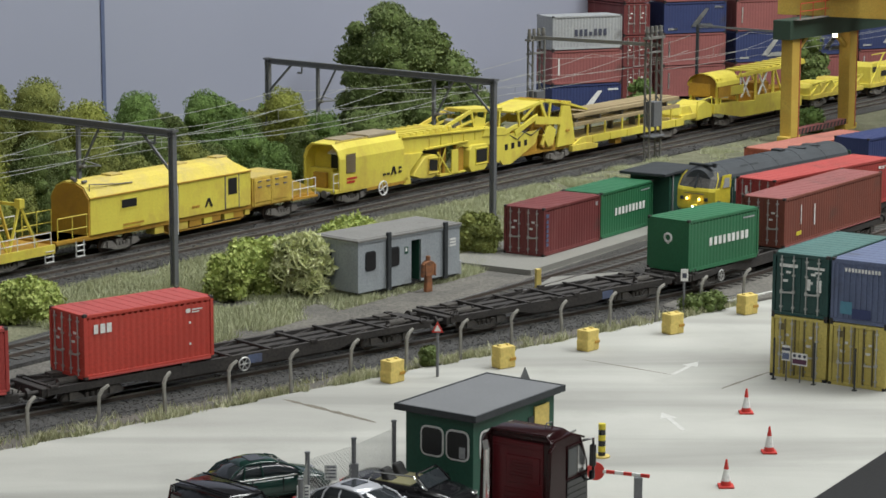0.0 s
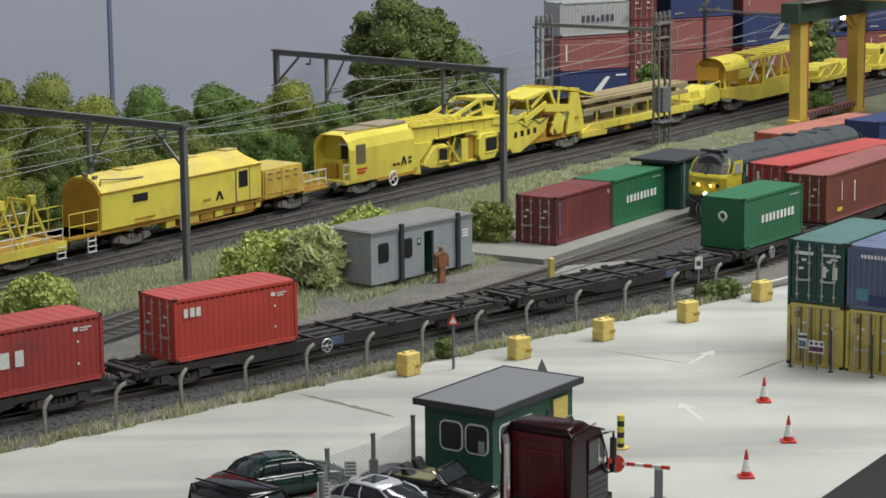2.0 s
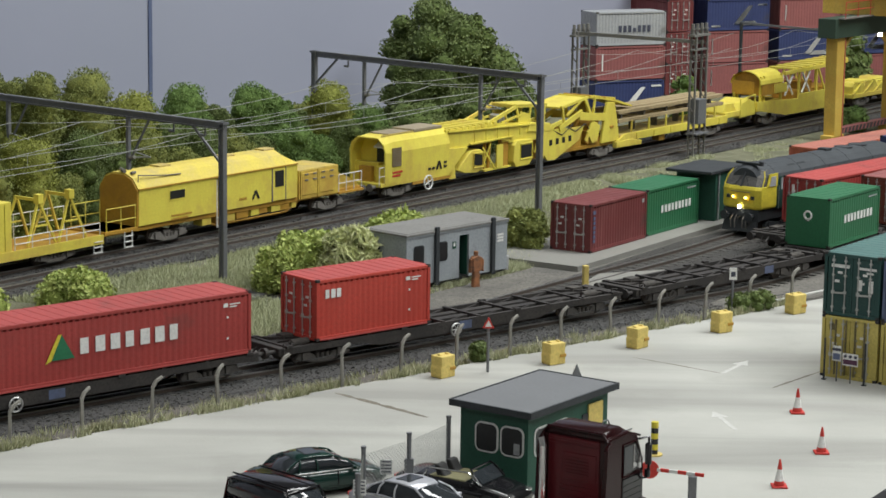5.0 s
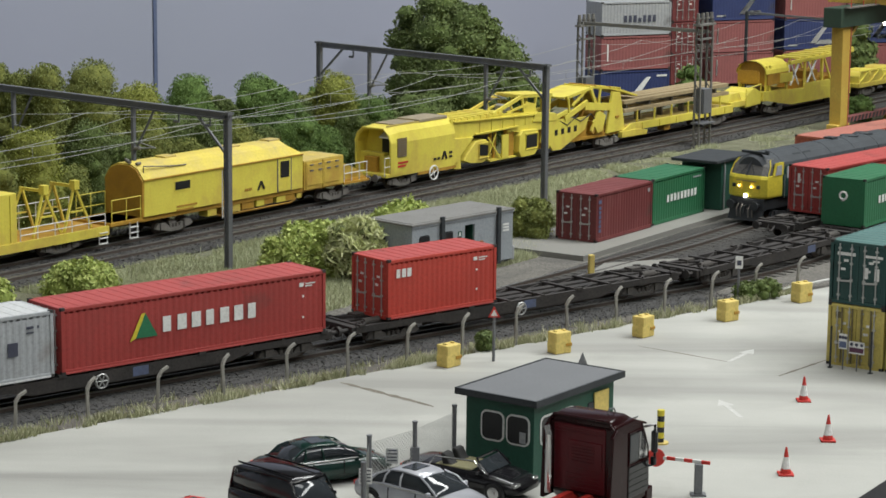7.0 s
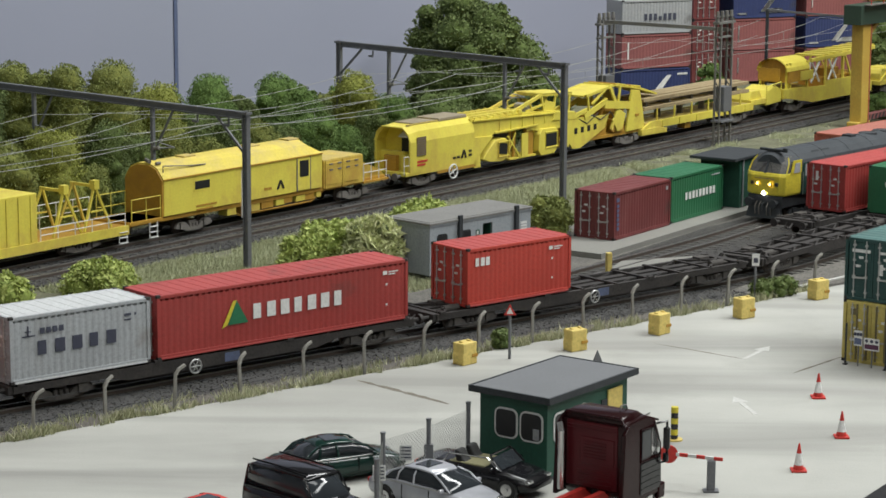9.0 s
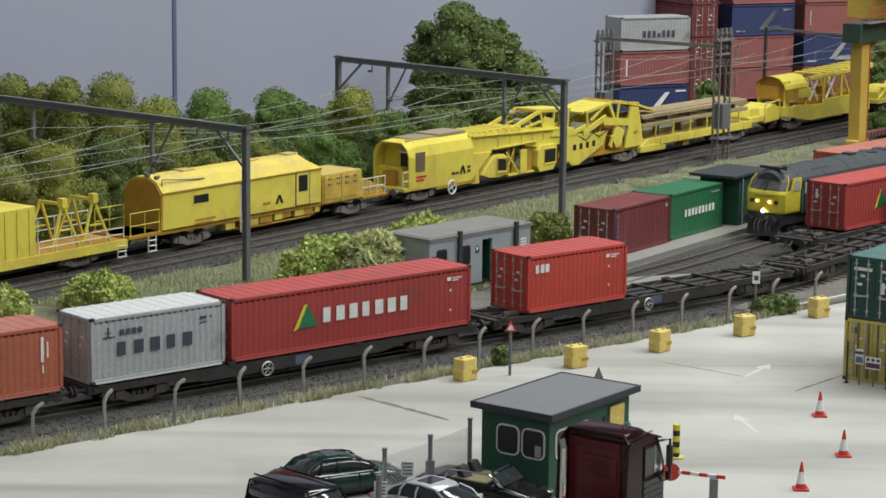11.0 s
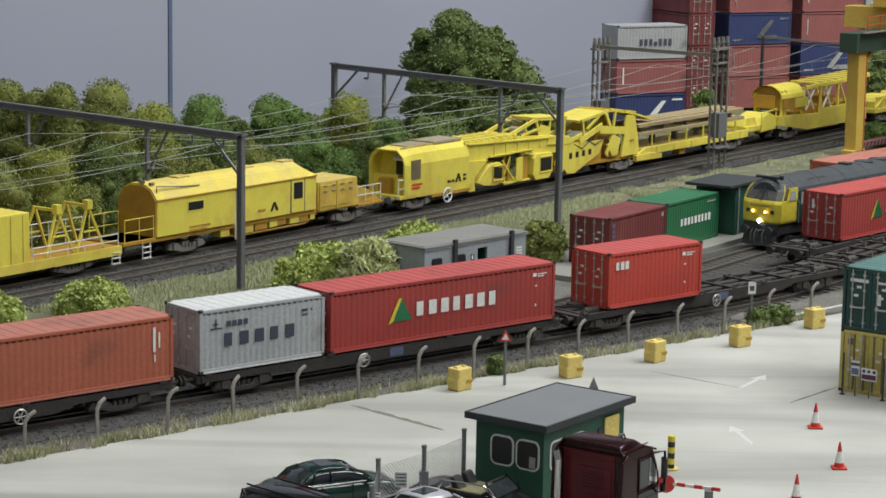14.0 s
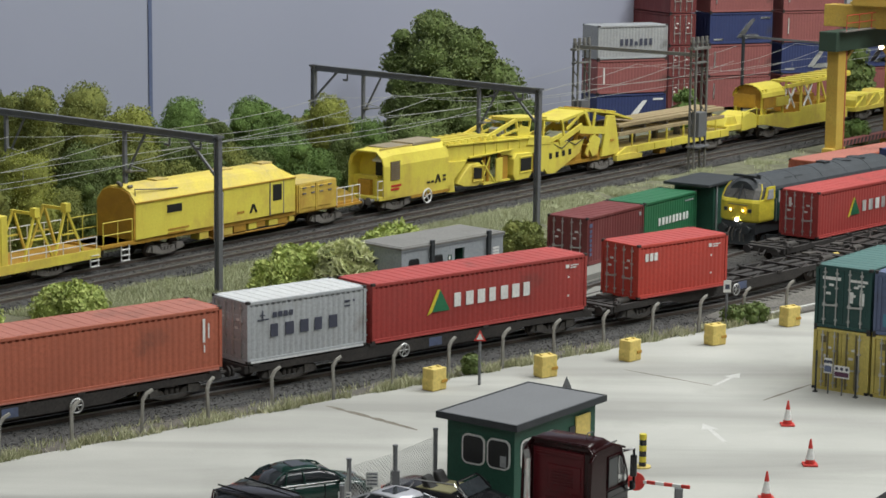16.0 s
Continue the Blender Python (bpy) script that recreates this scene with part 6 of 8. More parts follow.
    for i in range(5):
        x = 5.6 + i * 1.62
        part("side_louvre", Mb().skin([[(x, -W - 0.05, 2.55), (x, -W - 0.05, 2.98), (x, -W + 0.02, 3.28), (x, -W + 0.05, 2.55)], [(x + 1.4, -W - 0.05, 2.55), (x + 1.4, -W - 0.05, 2.98), (x + 1.4, -W + 0.02, 3.28), (x + 1.4, -W + 0.05, 2.55)]]), LOCOROOF, t, "grey louvred side panel", bevel=0.015)
    for x in (3.3, 4.35):
        part("roof_panel", Mb().skin([[(x, -1.13, 3.2), (x, -0.86, 3.6), (x, -0.82, 3.54), (x, -1.09, 3.15)], [(x + 0.75, -1.13, 3.2), (x + 0.75, -0.86, 3.6), (x + 0.75, -0.82, 3.54), (x + 0.75, -1.09, 3.15)]]), HUTEDGE, t, "dark roof access panel")
    for xx in (10.8, 12.4):
        part("roof_fan", Mb().rod((xx, 0, 3.78), (xx, 0, 3.83), 0.55, 20).ring((xx, 0, 3.83), 0.45, 0.02, 18, "z"), LOCOROOF, t)
    part("exhaust", Mb().box(8.4, -0.3, 3.8, 9.0, 0.3, 3.93), HUTEDGE, t, bevel=0.02)
    lamp = glow("lamp_amber", (1.0, 0.62, 0.12), 9.0)
    head = glow("lamp_white", (1.0, 0.95, 0.85), 22.0)
    for y, z, m, r in ((-0.40, 2.02, lamp, 0.075), (0.40, 2.02, lamp, 0.075), (-0.02, 1.5, head, 0.11)):
        part("headlamp", Mb().rod((-0.1, y, z), (0.12, y, z), r, 14), m, t, "lit lamp")
        part("lamp_rim", Mb().ring((-0.07, y, z), r + 0.03, 0.03, 14, "x"), HUTEDGE, t)
    for y in (-0.78, 0.78):
        part("marker_light", Mb().box(-0.04, y - 0.1, 1.92, 0.15, y + 0.1, 2.12), HUTEDGE, t, bevel=0.02)
        part("buffer", Mb().rod((0.2, y, 1.0), (-0.3, y, 1.0), 0.12, 8).rod((-0.3, y, 1.0), (-0.38, y, 1.0), 0.25, 14), HUTEDGE, t)
    part("seam", Mb().box(-0.03, -0.62, 2.3, 0.05, 0.62, 2.33), BOGIE, t)
    part("buffer_beam", Mb().box(0.1, -1.12, 0.7, 0.4, 1.12, 1.36), HUTEDGE, t, bevel=0.03)
    part("snow_plough", Mb().prism([(-0.15, 0.14), (0.2, 0.14), (0.25, 0.72), (0.1, 0.72)], -1.05, 1.05), HUTEDGE, t)
    for y in (-0.5, -0.25, 0.25, 0.5):
        part("air_hose", Mb().path([(0.1, y, 1.0), (-0.12, y, 0.75), (-0.08, y, 0.3)], 0.035), BOGIE, t)
    part("coupling", Mb().path([(0.1, 0, 0.95), (-0.2, 0, 0.9), (-0.25, 0, 0.55)], 0.06), HUTEDGE, t)
    part("fuel_tank", Mb().box(6.0, -1.1, 0.3, 9.3, 1.1, 0.8), HUTEDGE, t, bevel=0.1)
    for xx in (2.9, 12.3):
        bogie(t, xx, HUTEDGE, 0.5, 3.0)
    return t


locomotive()
SPARE = []
flat_wagon(on_track(6.9, 17.7, -7.3, -0.08) @ place(8.85, 0), 17.7, "grimy parked flat wagon with empty end and red container", SPARE, None, "parked wagons", 11)
box_r2 = container_box(on_track(10.9, 12.4, -7.3, 0.92) @ place(0, -1.22), 12.4, HYRED, REDTOP, "deep red forty-foot container on a parked wagon", "parked containers")
triangle_mark(box_r2, 3.1, 0.95, 1.15, 0.95)
word(box_r2, 4.5, 1.05, 0.60, 0.42, 7, 0.67, WHITE)
part("door_mark", Mb().box(-0.03, 1.7, 1.6, 0.0, 1.85, 2.1), WHITE, box_r2, "white painted bar")
container_box(place(26.14, 138.72, 0.92, 49.5), 6.06, NAVY, NAVY, "plain navy container beyond the locomotive", "parked containers", doors=False)
flat_wagon(place(26.14, 138.72, -0.08, 49.5) @ place(4.6, 1.22), 10.6, "grimy short flat wagon under a navy container", SPARE, None, "parked wagons", 12)


def dark_shed():
    x, y = road_at(13.3, -0.6)
    t = thing("lineside_shed", place(x, y, 0, ROADYAW), "dark green flat-roofed shed beside the green container", "shed")
    part("wall_shell", Mb().box(0, 0, 0, 3.4, 2.5, 2.75), HUTGREEN, t, bevel=0.02)
    part("roof", Mb().box(-1.0, -0.2, 2.75, 3.6, 2.7, 2.92), HUTEDGE, t, "overhanging dark flat roof", bevel=0.03)
    part("downpipe", Mb().rod((0.3, -0.06, 0), (0.3, -0.06, 2.75), 0.05, 6), GREYBOX, t)
    part("door", Mb().box(1.6, -0.03, 0.02, 2.5, 0.03, 2.1), HUTEDGE, t)


dark_shed()


# ---- gantry crane ----
def crane():
    x, y = main_at(62.2, -4.5)
    t = thing("gantry_crane", place(x, y, -0.2, MAIN), "yellow and green container gantry crane with a lit lamp", "crane")
    for k in (0.0, 9.6):
        part("leg", Mb().prism([(k - 0.55, 0.3), (k + 0.55, 0.3), (k + 0.7, 7.8), (k - 0.7, 7.8)], -0.45, 0.45), CRANEYEL, t, bevel=0.04)
        part("leg_flange", Mb().box(k + 0.5, -0.5, 0.3, k + 0.62, 0.5, 7.7), ORANGE, t)
        part("wheel_box", Mb().box(k - 1.0, -0.45, 0.0, k + 1.0, 0.45, 0.55), CRANEYEL, t, bevel=0.05)
    part("sill_beam", Mb().box(-0.2, -0.3, 0.55, 9.8, 0.3, 0.95), PINKRED, t)
    for i in range(14):
        part("hazard_stripe", Mb().prism([(0.8 + i * 0.6, 0.56), (1.05 + i * 0.6, 0.56), (1.25 + i * 0.6, 0.94), (1.0 + i * 0.6, 0.94)], -0.32, -0.3), HUTEDGE, t, "dark slanting stripe")
    part("head_beam", Mb().box(-1.6, -0.7, 7.6, 22.0, 0.7, 9.0), CRANEGREEN, t, bevel=0.04)
    part("walkway", Mb().box(-1.2, -1.2, 9.0, 22.0, -0.7, 9.08), BOGIE, t)
    railing(t, -1.0, 21.0, -1.15, 9.08, 10.2, 11, CONERED, "walkway_rail")
    part("bridge_girder", Mb().box(3.6, -30, 9.0, 5.2, 3.0, 10.6), CRANEYEL, t, bevel=0.04)
    part("bridge_girder", Mb().box(7.8, -30, 9.0, 9.4, 3.0, 10.6), CRANEYEL, t, bevel=0.04)
    part("machinery_house", Mb().box(3.0, -3.6, 10.6, 10.0, 0.5, 13.0), CRANEYEL, t, bevel=0.08)
    part("lamp", Mb().rod((6.6, -0.3, 7.3), (6.6, -0.3, 7.6), 0.16, 10), glow("crane_lamp", (1.0, 0.85, 0.6), 25.0), t, "lit lamp")
    for k, d in ((0.3, 2.1), (9.3, -2.1)):
        part("brace", Mb().beam((k, 0, 6.2), (k + d, 0, 7.6), 0.25, 0.25), CRANEYEL, t)


crane()


# ---- cabin beside the goods line ----
def rounded(u, v, w, h, c):
    """Outline of a w x h panel centred on u, standing on v, with corners of radius c."""
    pts = []
    for cu, cv, a0 in ((w / 2 - c, c, -90), (w / 2 - c, h - c, 0), (c - w / 2, h - c, 90), (c - w / 2, c, 180)):
        pts += [(u + cu + c * math.cos(radians(a0 + k * 22.5)), v + cv + c * math.sin(radians(a0 + k * 22.5))) for k in range(5)]
    return pts


def window_unit(t, x, y, z, w, h, axis, frame=HUTEDGE, glass=DARK, r=0.05, corner=0.1):
    """A window with rounded corners; axis is the wall's normal."""
    u, v = (x, y) if axis == "y" else (y, x)
    wf = part("window", Mb().prism(rounded(u, z - r, w + 2 * r, h + 2 * r, corner + r), v - 0.03, v + 0.02, axis), frame, t, "window frame")
    part("pane", Mb().prism(rounded(u, z, w, h, corner), v - 0.045, v - 0.02, axis), glass, wf, "dark pane")


def cabin():
    t = thing("site_cabin", place(-3.85, 106.52, -0.05, 48.5), "grey flat-roofed site cabin with open green door", "cabin")
    L, W, H = 7.3, 2.9, 2.55
    for dims in ((0, 0, 0.12, 3.75, 0.1, H), (4.45, 0, 0.12, L, 0.1, H), (3.75, 0, 2.2, 4.45, 0.1, H), (0, W - 0.1, 0.12, L, W, H), (0, 0.1, 0.12, 0.1, W - 0.1, H), (L - 0.1, 0.1, 0.12, L, W - 0.1, H)):
        part("wall_panel", Mb().box(*dims), CABIN, t)
    part("cabin_floor", Mb().box(0.1, 0.1, 0.1, L - 0.1, W - 0.1, 0.16), DARK, t)
    part("roof", Mb().box(-0.08, -0.08, H, L + 0.08, W + 0.08, H + 0.1).box(0.1, 0.1, H + 0.1, L - 0.1, W - 0.1, H + 0.13), CABINROOF, t, "grey felted roof", bevel=0.03)
    part("roof_trim", Mb().box(-0.05, -0.05, H - 0.08, L + 0.05, -0.002, H - 0.005).box(-0.05, -0.002, H - 0.08, -0.002, W, H - 0.005), CABIN, t)
    for x in (2.05, 6.15):
        part("wall_post", Mb().box(x - 0.12, -0.16, 0, x + 0.12, -0.002, H + 0.28), HUTEDGE, t, "dark grey post", bevel=0.02)
    window_unit(t, 0.85, 0, 1.15, 0.62, 0.85, "y")
    window_unit(t, 2.52, 0, 1.15, 0.6, 0.85, "y")
    window_unit(t, 0, 2.1, 1.0, 0.6, 0.95, "x")
    part("door", Mb().box(4.4, 0.1, 0.14, 4.45, 0.75, 2.18), HUTGREEN, t, "open dark green door")
    part("doorway_floor", Mb().box(3.75, 0.1, 0.16, 4.45, 2.0, 0.18), DARK, t)
    part("notice", Mb().box(3.25, -0.02, 1.6, 3.5, -0.002, 1.95), HUTGREEN, t, "small green safety notice")
    part("notice", Mb().box(3.3, -0.025, 1.72, 3.42, -0.015, 1.9), WHITE, t, "small white panel")
    for z in (1.55, 1.7, 1.85):
        part("notice", Mb().box(6.55, -0.02, z, 7.0, -0.002, z + 0.1), WHITE, t, "pale notice bar")
    part("skid", Mb().box(0.1, 0.1, 0.0, L - 0.1, 0.3, 0.12), DARK, t)
    part("skid", Mb().box(0.1, W - 0.3, 0.0, L - 0.1, W - 0.1, 0.12), DARK, t)
    part("gas_bottle", Mb().rod((L + 0.2, 0.25, 0.0), (L + 0.2, 0.25, 0.7), 0.16, 12).rod((L + 0.2, 0.25, 0.7), (L + 0.2, 0.25, 0.82), 0.07, 8), GREYBOX, t, "pale gas bottle", bevel=0.02)


cabin()

# small painted figurine by the cabin door
fig = Mb().prism([(-0.2, 0), (0.2, 0), (0.16, 0.85), (-0.16, 0.85)], -0.12, 0.12).prism([(-0.28, 0.8), (0.28, 0.8), (0.3, 1.45), (0.12, 1.55), (-0.12, 1.55), (-0.3, 1.45)], -0.15, 0.15)
fig.rod((0, 0, 1.52), (0, 0, 1.78), 0.12, 10)
fig.prism([(-0.4, 0.75), (-0.28, 0.75), (-0.26, 1.42), (-0.38, 1.42)], -0.1, 0.1).prism([(0.28, 0.85), (0.4, 0.75), (0.4, 1.35), (0.27, 1.42)], -0.16, 0.06)
solid("figurine", fig, paint("figurine_orange", (0.38, 0.15, 0.06), 0.7, size=0.3, second=(0.07, 0.05, 0.04)), place(-0.55, 108.9, -0.3, 40), "small plain figurine in orange by the grey cabin", "figurine", bevel=0.05)


# ---- gate hut ----
def gate_hut():
    t = thing("gate_hut", place(1.49, 74.85, 0, 55.3), "dark green gate hut with grey felt roof", "hut")
    a, b, H = 2.47, 1.35, 2.68
    part("wall_shell", Mb().box(-a, -b, 0, a, b, H), HUTGREEN, t, bevel=0.02)
    part("roof", Mb().box(-a - 0.22, -b - 0.22, H + 0.16, a + 0.22, b + 0.22, H + 0.2), HUTROOF, t, "grey felt roof")
    part("roof_edge", Mb().box(-a - 0.28, -b - 0.28, H, a + 0.28, -b - 0.2, H + 0.22).box(-a - 0.28, b + 0.2, H, a + 0.28, b + 0.28, H + 0.22).box(-a - 0.28, -b - 0.2, H, -a - 0.2, b + 0.2, H + 0.22).box(a + 0.2, -b - 0.2, H, a + 0.28, b + 0.2, H + 0.22).box(-a - 0.2, -b - 0.2, H, a + 0.2, b + 0.2, H + 0.15), HUTEDGE, t, "dark roof edge")
    for y in (-0.74, 0.27):
        window_unit(t, -a, y, 1.3, 0.8, 0.9, "x", WHITE, DARK, 0.065, 0.18)
    window_unit(t, -1.6, -b, 1.28, 0.9, 0.88, "y", WHITE, DARK, 0.065, 0.18)
    window_unit(t, -0.5, -b, 1.28, 0.9, 0.88, "y", WHITE, DARK, 0.065, 0.18)
    part("paper", Mb().box(-a - 0.05, -1.06, 1.34, -a - 0.046, -0.82, 1.72), GREYBOX, t, "pale paper in the window")
    part("door", Mb().box(0.8, -b - 0.04, 0.05, 1.6, -b - 0.002, 2.1), HUTEDGE, t)
    part("notice_board", Mb().box(1.15, -b - 0.07, 1.3, 2.05, -b - 0.02, 2.4), BLOCK, t, "yellow notice board")
    part("plinth", Mb().box(-a - 0.05, -b - 0.05, 0, a + 0.05, b + 0.05, 0.12), HUTEDGE, t)


gate_hut()


# ---- lorry ----
def wheel(t, x, y, r, w, name="wheel"):
    s = 1 if y > 0 else -1
    wh = part(name, Mb().rod((x, y - w / 2, r), (x, y + w / 2, r), r * 0.98, 18), TYRE, t, "black tyre", bevel=0.03)
    part("rim", Mb().rod((x, y + s * w * 0.5, r), (x, y + s * (w * 0.5 + 0.02), r), r * 0.62, 14).rod((x, y + s * w * 0.5, r), (x, y + s * (w * 0.5 + 0.05), r), r * 0.2, 8), CHROME, wh, "silver rim")


def lorry():
    t = thing("tractor_lorry", place(2.55, 68.05, 0, 57), "dark maroon tractor lorry with chrome exhaust stack", "lorry")
    part("cab", Mb().prism([(0.0, 0.9), (0.0, 3.12), (0.1, 3.2), (1.2, 3.24), (1.75, 3.05), (2.08, 2.4), (2.2, 1.9), (2.25, 0.55), (0.5, 0.55)], -1.2, 1.2), TRUCKRED, t, bevel=0.1)
    part("roof_fairing", Mb().skin([[(0.02, -1.12, 3.1), (0.02, -1.0, 3.34), (0.02, 1.0, 3.34), (0.02, 1.12, 3.1)], [(0.5, -1.12, 3.12), (0.5, -0.95, 3.4), (0.5, 0.95, 3.4), (0.5, 1.12, 3.12)], [(1.15, -1.1, 3.14), (1.15, -0.9, 3.36), (1.15, 0.9, 3.36), (1.15, 1.1, 3.14)], [(1.75, -1.0, 2.98), (1.75, -0.8, 3.08), (1.75, 0.8, 3.08), (1.75, 1.0, 2.98)]]), TRUCKRED, t, "curved maroon roof fairing", bevel=0.05, smooth=True)
    part("fairing_lip", Mb().path([(-0.02, -1.16, 2.6), (-0.02, -1.14, 3.12), (-0.02, -0.98, 3.33), (-0.02, 0.98, 3.33), (-0.02, 1.14, 3.12), (-0.02, 1.16, 2.6)], 0.055, 8), TRUCKRED, t)
    part("roof_rail", Mb().path([(0.75, -0.5, 3.38), (0.8, -0.5, 3.52), (1.1, -0.5, 3.5), (1.2, -0.5, 3.35)], 0.025, 6), STEEL, t, "grey roof handrail")
    part("rear_panel", Mb().box(-0.04, -0.88, 1.0, 0.02, 0.95, 3.08), LORRYBACK, t, bevel=0.03)
    part("rear_hatch", Mb().box(-0.075, -0.78, 1.75, -0.035, 0.42, 2.62), LORRYBACK, t, bevel=0.03)
    for i in range(6):
        part("panel_rib", Mb().box(-0.1, -0.52, 1.95 + i * 0.1, -0.07, 0.28, 1.985 + i * 0.1), LORRYBACK, t, bevel=0.01)
    for i in range(4):
        part("panel_rib", Mb().box(-0.07, -0.7, 1.1 + i * 0.14, -0.03, 0.5, 1.14 + i * 0.14), LORRYBACK, t, bevel=0.01)
    part("panel_rib", Mb().box(-0.06, -0.85, 2.82, -0.03, 0.92, 2.86).box(-0.06, -0.85, 2.92, -0.03, 0.92, 2.96), LORRYBACK, t)
    for y0, y1 in ((-1.27, -1.12), (1.1, 1.25)):
        part("side_fairing", Mb().prism([(-0.35, 0.7), (0.35, 0.7), (0.35, 2.95), (0.05, 3.12), (-0.22, 2.9)], y0, y1), TRUCKRED, t, "dark side fairing", bevel=0.03)
    part("door_panel", Mb().prism([(0.85, 0.75), (2.1, 0.75), (2.12, 1.75), (0.85, 1.75)], -1.235, -1.19), BLACK, t, "black lower door panel", bevel=0.03)
    for i in range(4):
        part("panel_step", Mb().box(0.9, -1.25, 0.9 + i * 0.2, 2.05, -1.225, 0.94 + i * 0.2), BLACK, t)
    part("door_frame", Mb().path([(0.85, -1.215, 1.8), (0.85, -1.215, 2.85), (1.65, -1.215, 2.85), (2.05, -1.215, 2.2), (2.1, -1.215, 1.8), (0.85, -1.215, 1.8)], 0.025, 6), TRUCKRED, t)
    part("brand_mark", Mb().box(1.35, -1.0, 3.13, 1.75, -0.98, 3.2), BAR, t, "small pale emblem")
    part("side_glass", Mb().prism([(0.92, 1.9), (1.45, 1.9), (1.45, 2.76), (0.92, 2.76)], -1.225, -1.195), GLASS, t, "dark rear of the door window")
    # Chrome pane paints in the bright yard that shows through the clear window.
    part("side_window", Mb().prism([(1.5, 1.9), (2.02, 1.9), (1.98, 2.25), (1.62, 2.76), (1.5, 2.76)], -1.225, -1.195), CHROME, t, "side window, bright pane standing for the yard seen through it")
    part("windscreen", Mb().beam((2.2, 0, 2.0), (1.86, 0, 2.9), 2.1, 0.04), GLASS, t, "dark windscreen")
    part("sun_visor", Mb().prism([(1.75, 2.98), (2.12, 2.86), (2.14, 2.92), (1.78, 3.05)], -1.1, 1.1), TRUCKRED, t)
    for y in (-1.42, 1.42):
        part("mirror", Mb().box(2.02, y - 0.1, 2.0, 2.17, y + 0.1, 2.7), BLACK, t, "black door mirror", bevel=0.04)
        part("mirror", Mb().box(1.98, y - 0.09, 1.62, 2.12, y + 0.09, 1.88), BLACK, t, "small black lower mirror", bevel=0.04)
        part("mirror_arm", Mb().path([(1.85, y * 0.84, 2.85), (2.1, y, 2.9), (2.14, y, 2.3), (2.12, y, 1.6), (1.95, y * 0.84, 1.55)], 0.045, 8), BLACK, t)
    part("exhaust_stack", Mb().path([(-0.35, 0.95, 0.9), (-0.35, 0.95, 2.75), (-0.3, 1.05, 3.0)], 0.11, 12), CHROME, t, "chrome exhaust stack")
    part("grille", Mb().box(2.2, -0.9, 0.9, 2.3, 0.9, 1.9), BLACK, t)
    part("bumper", Mb().box(2.0, -1.24, 0.35, 2.4, 1.24, 0.85), TRUCKRED, t, bevel=0.05)
    part("chassis", Mb().box(-4.2, -0.45, 0.65, 0.6, -0.25, 0.95).box(-4.2, 0.25, 0.65, 0.6, 0.45, 0.95), CONERED, t, "red chassis rails")
    part("fifth_wheel", Mb().box(-3.2, -0.5, 0.95, -2.2, 0.5, 1.08), BOGIE, t)
    part("fuel_tank", Mb().rod((-1.8, -1.0, 0.65), (-0.4, -1.0, 0.65), 0.33, 14), CHROME, t)
    for y in (-1.0, 1.0):
        wheel(t, 1.4, y, 0.5, 0.32)
        wheel(t, -2.7, y, 0.5, 0.5)
        part("mudguard", Mb().ring((-2.7, y, 0.5), 0.58, 0.06, 16), CONERED, t)


lorry()


# ---- cars ----
def loft(stations, closed_ends=True):
    """A skin over cross-sections: each station is x and a list of (y, z), all of one length."""
    mb = Mb()
    n = len(stations[0][1])
    vs = [(x, y, z) for x, ring in stations for y, z in ring]
    fs = [(i * n + k, i * n + (k + 1) % n, (i + 1) * n + (k + 1) % n, (i + 1) * n + k) for i in range(len(stations) - 1) for k in range(n)]
    if closed_ends:
        fs += [tuple(range(n - 1, -1, -1)), tuple(range((len(stations) - 1) * n, len(stations) * n))]
    return mb.add(vs, fs)


def car_ring(w, z0, z1, tuck):
    """A rounded half-barrel section: sills tucked in, shoulders rounded."""
    return [(-w * 0.86, z0), (-w, z0 + (z1 - z0) * 0.35), (-w * 0.99, z0 + (z1 - z0) * 0.62), (-w * (1 - tuck), z1 - 0.04), (-w * 0.72, z1), (0, z1 + 0.025), (w * 0.72, z1), (w * (1 - tuck), z1 - 0.04), (w * 0.99, z0 + (z1 - z0) * 0.62), (w, z0 + (z1 - z0) * 0.35), (w * 0.86, z0)]


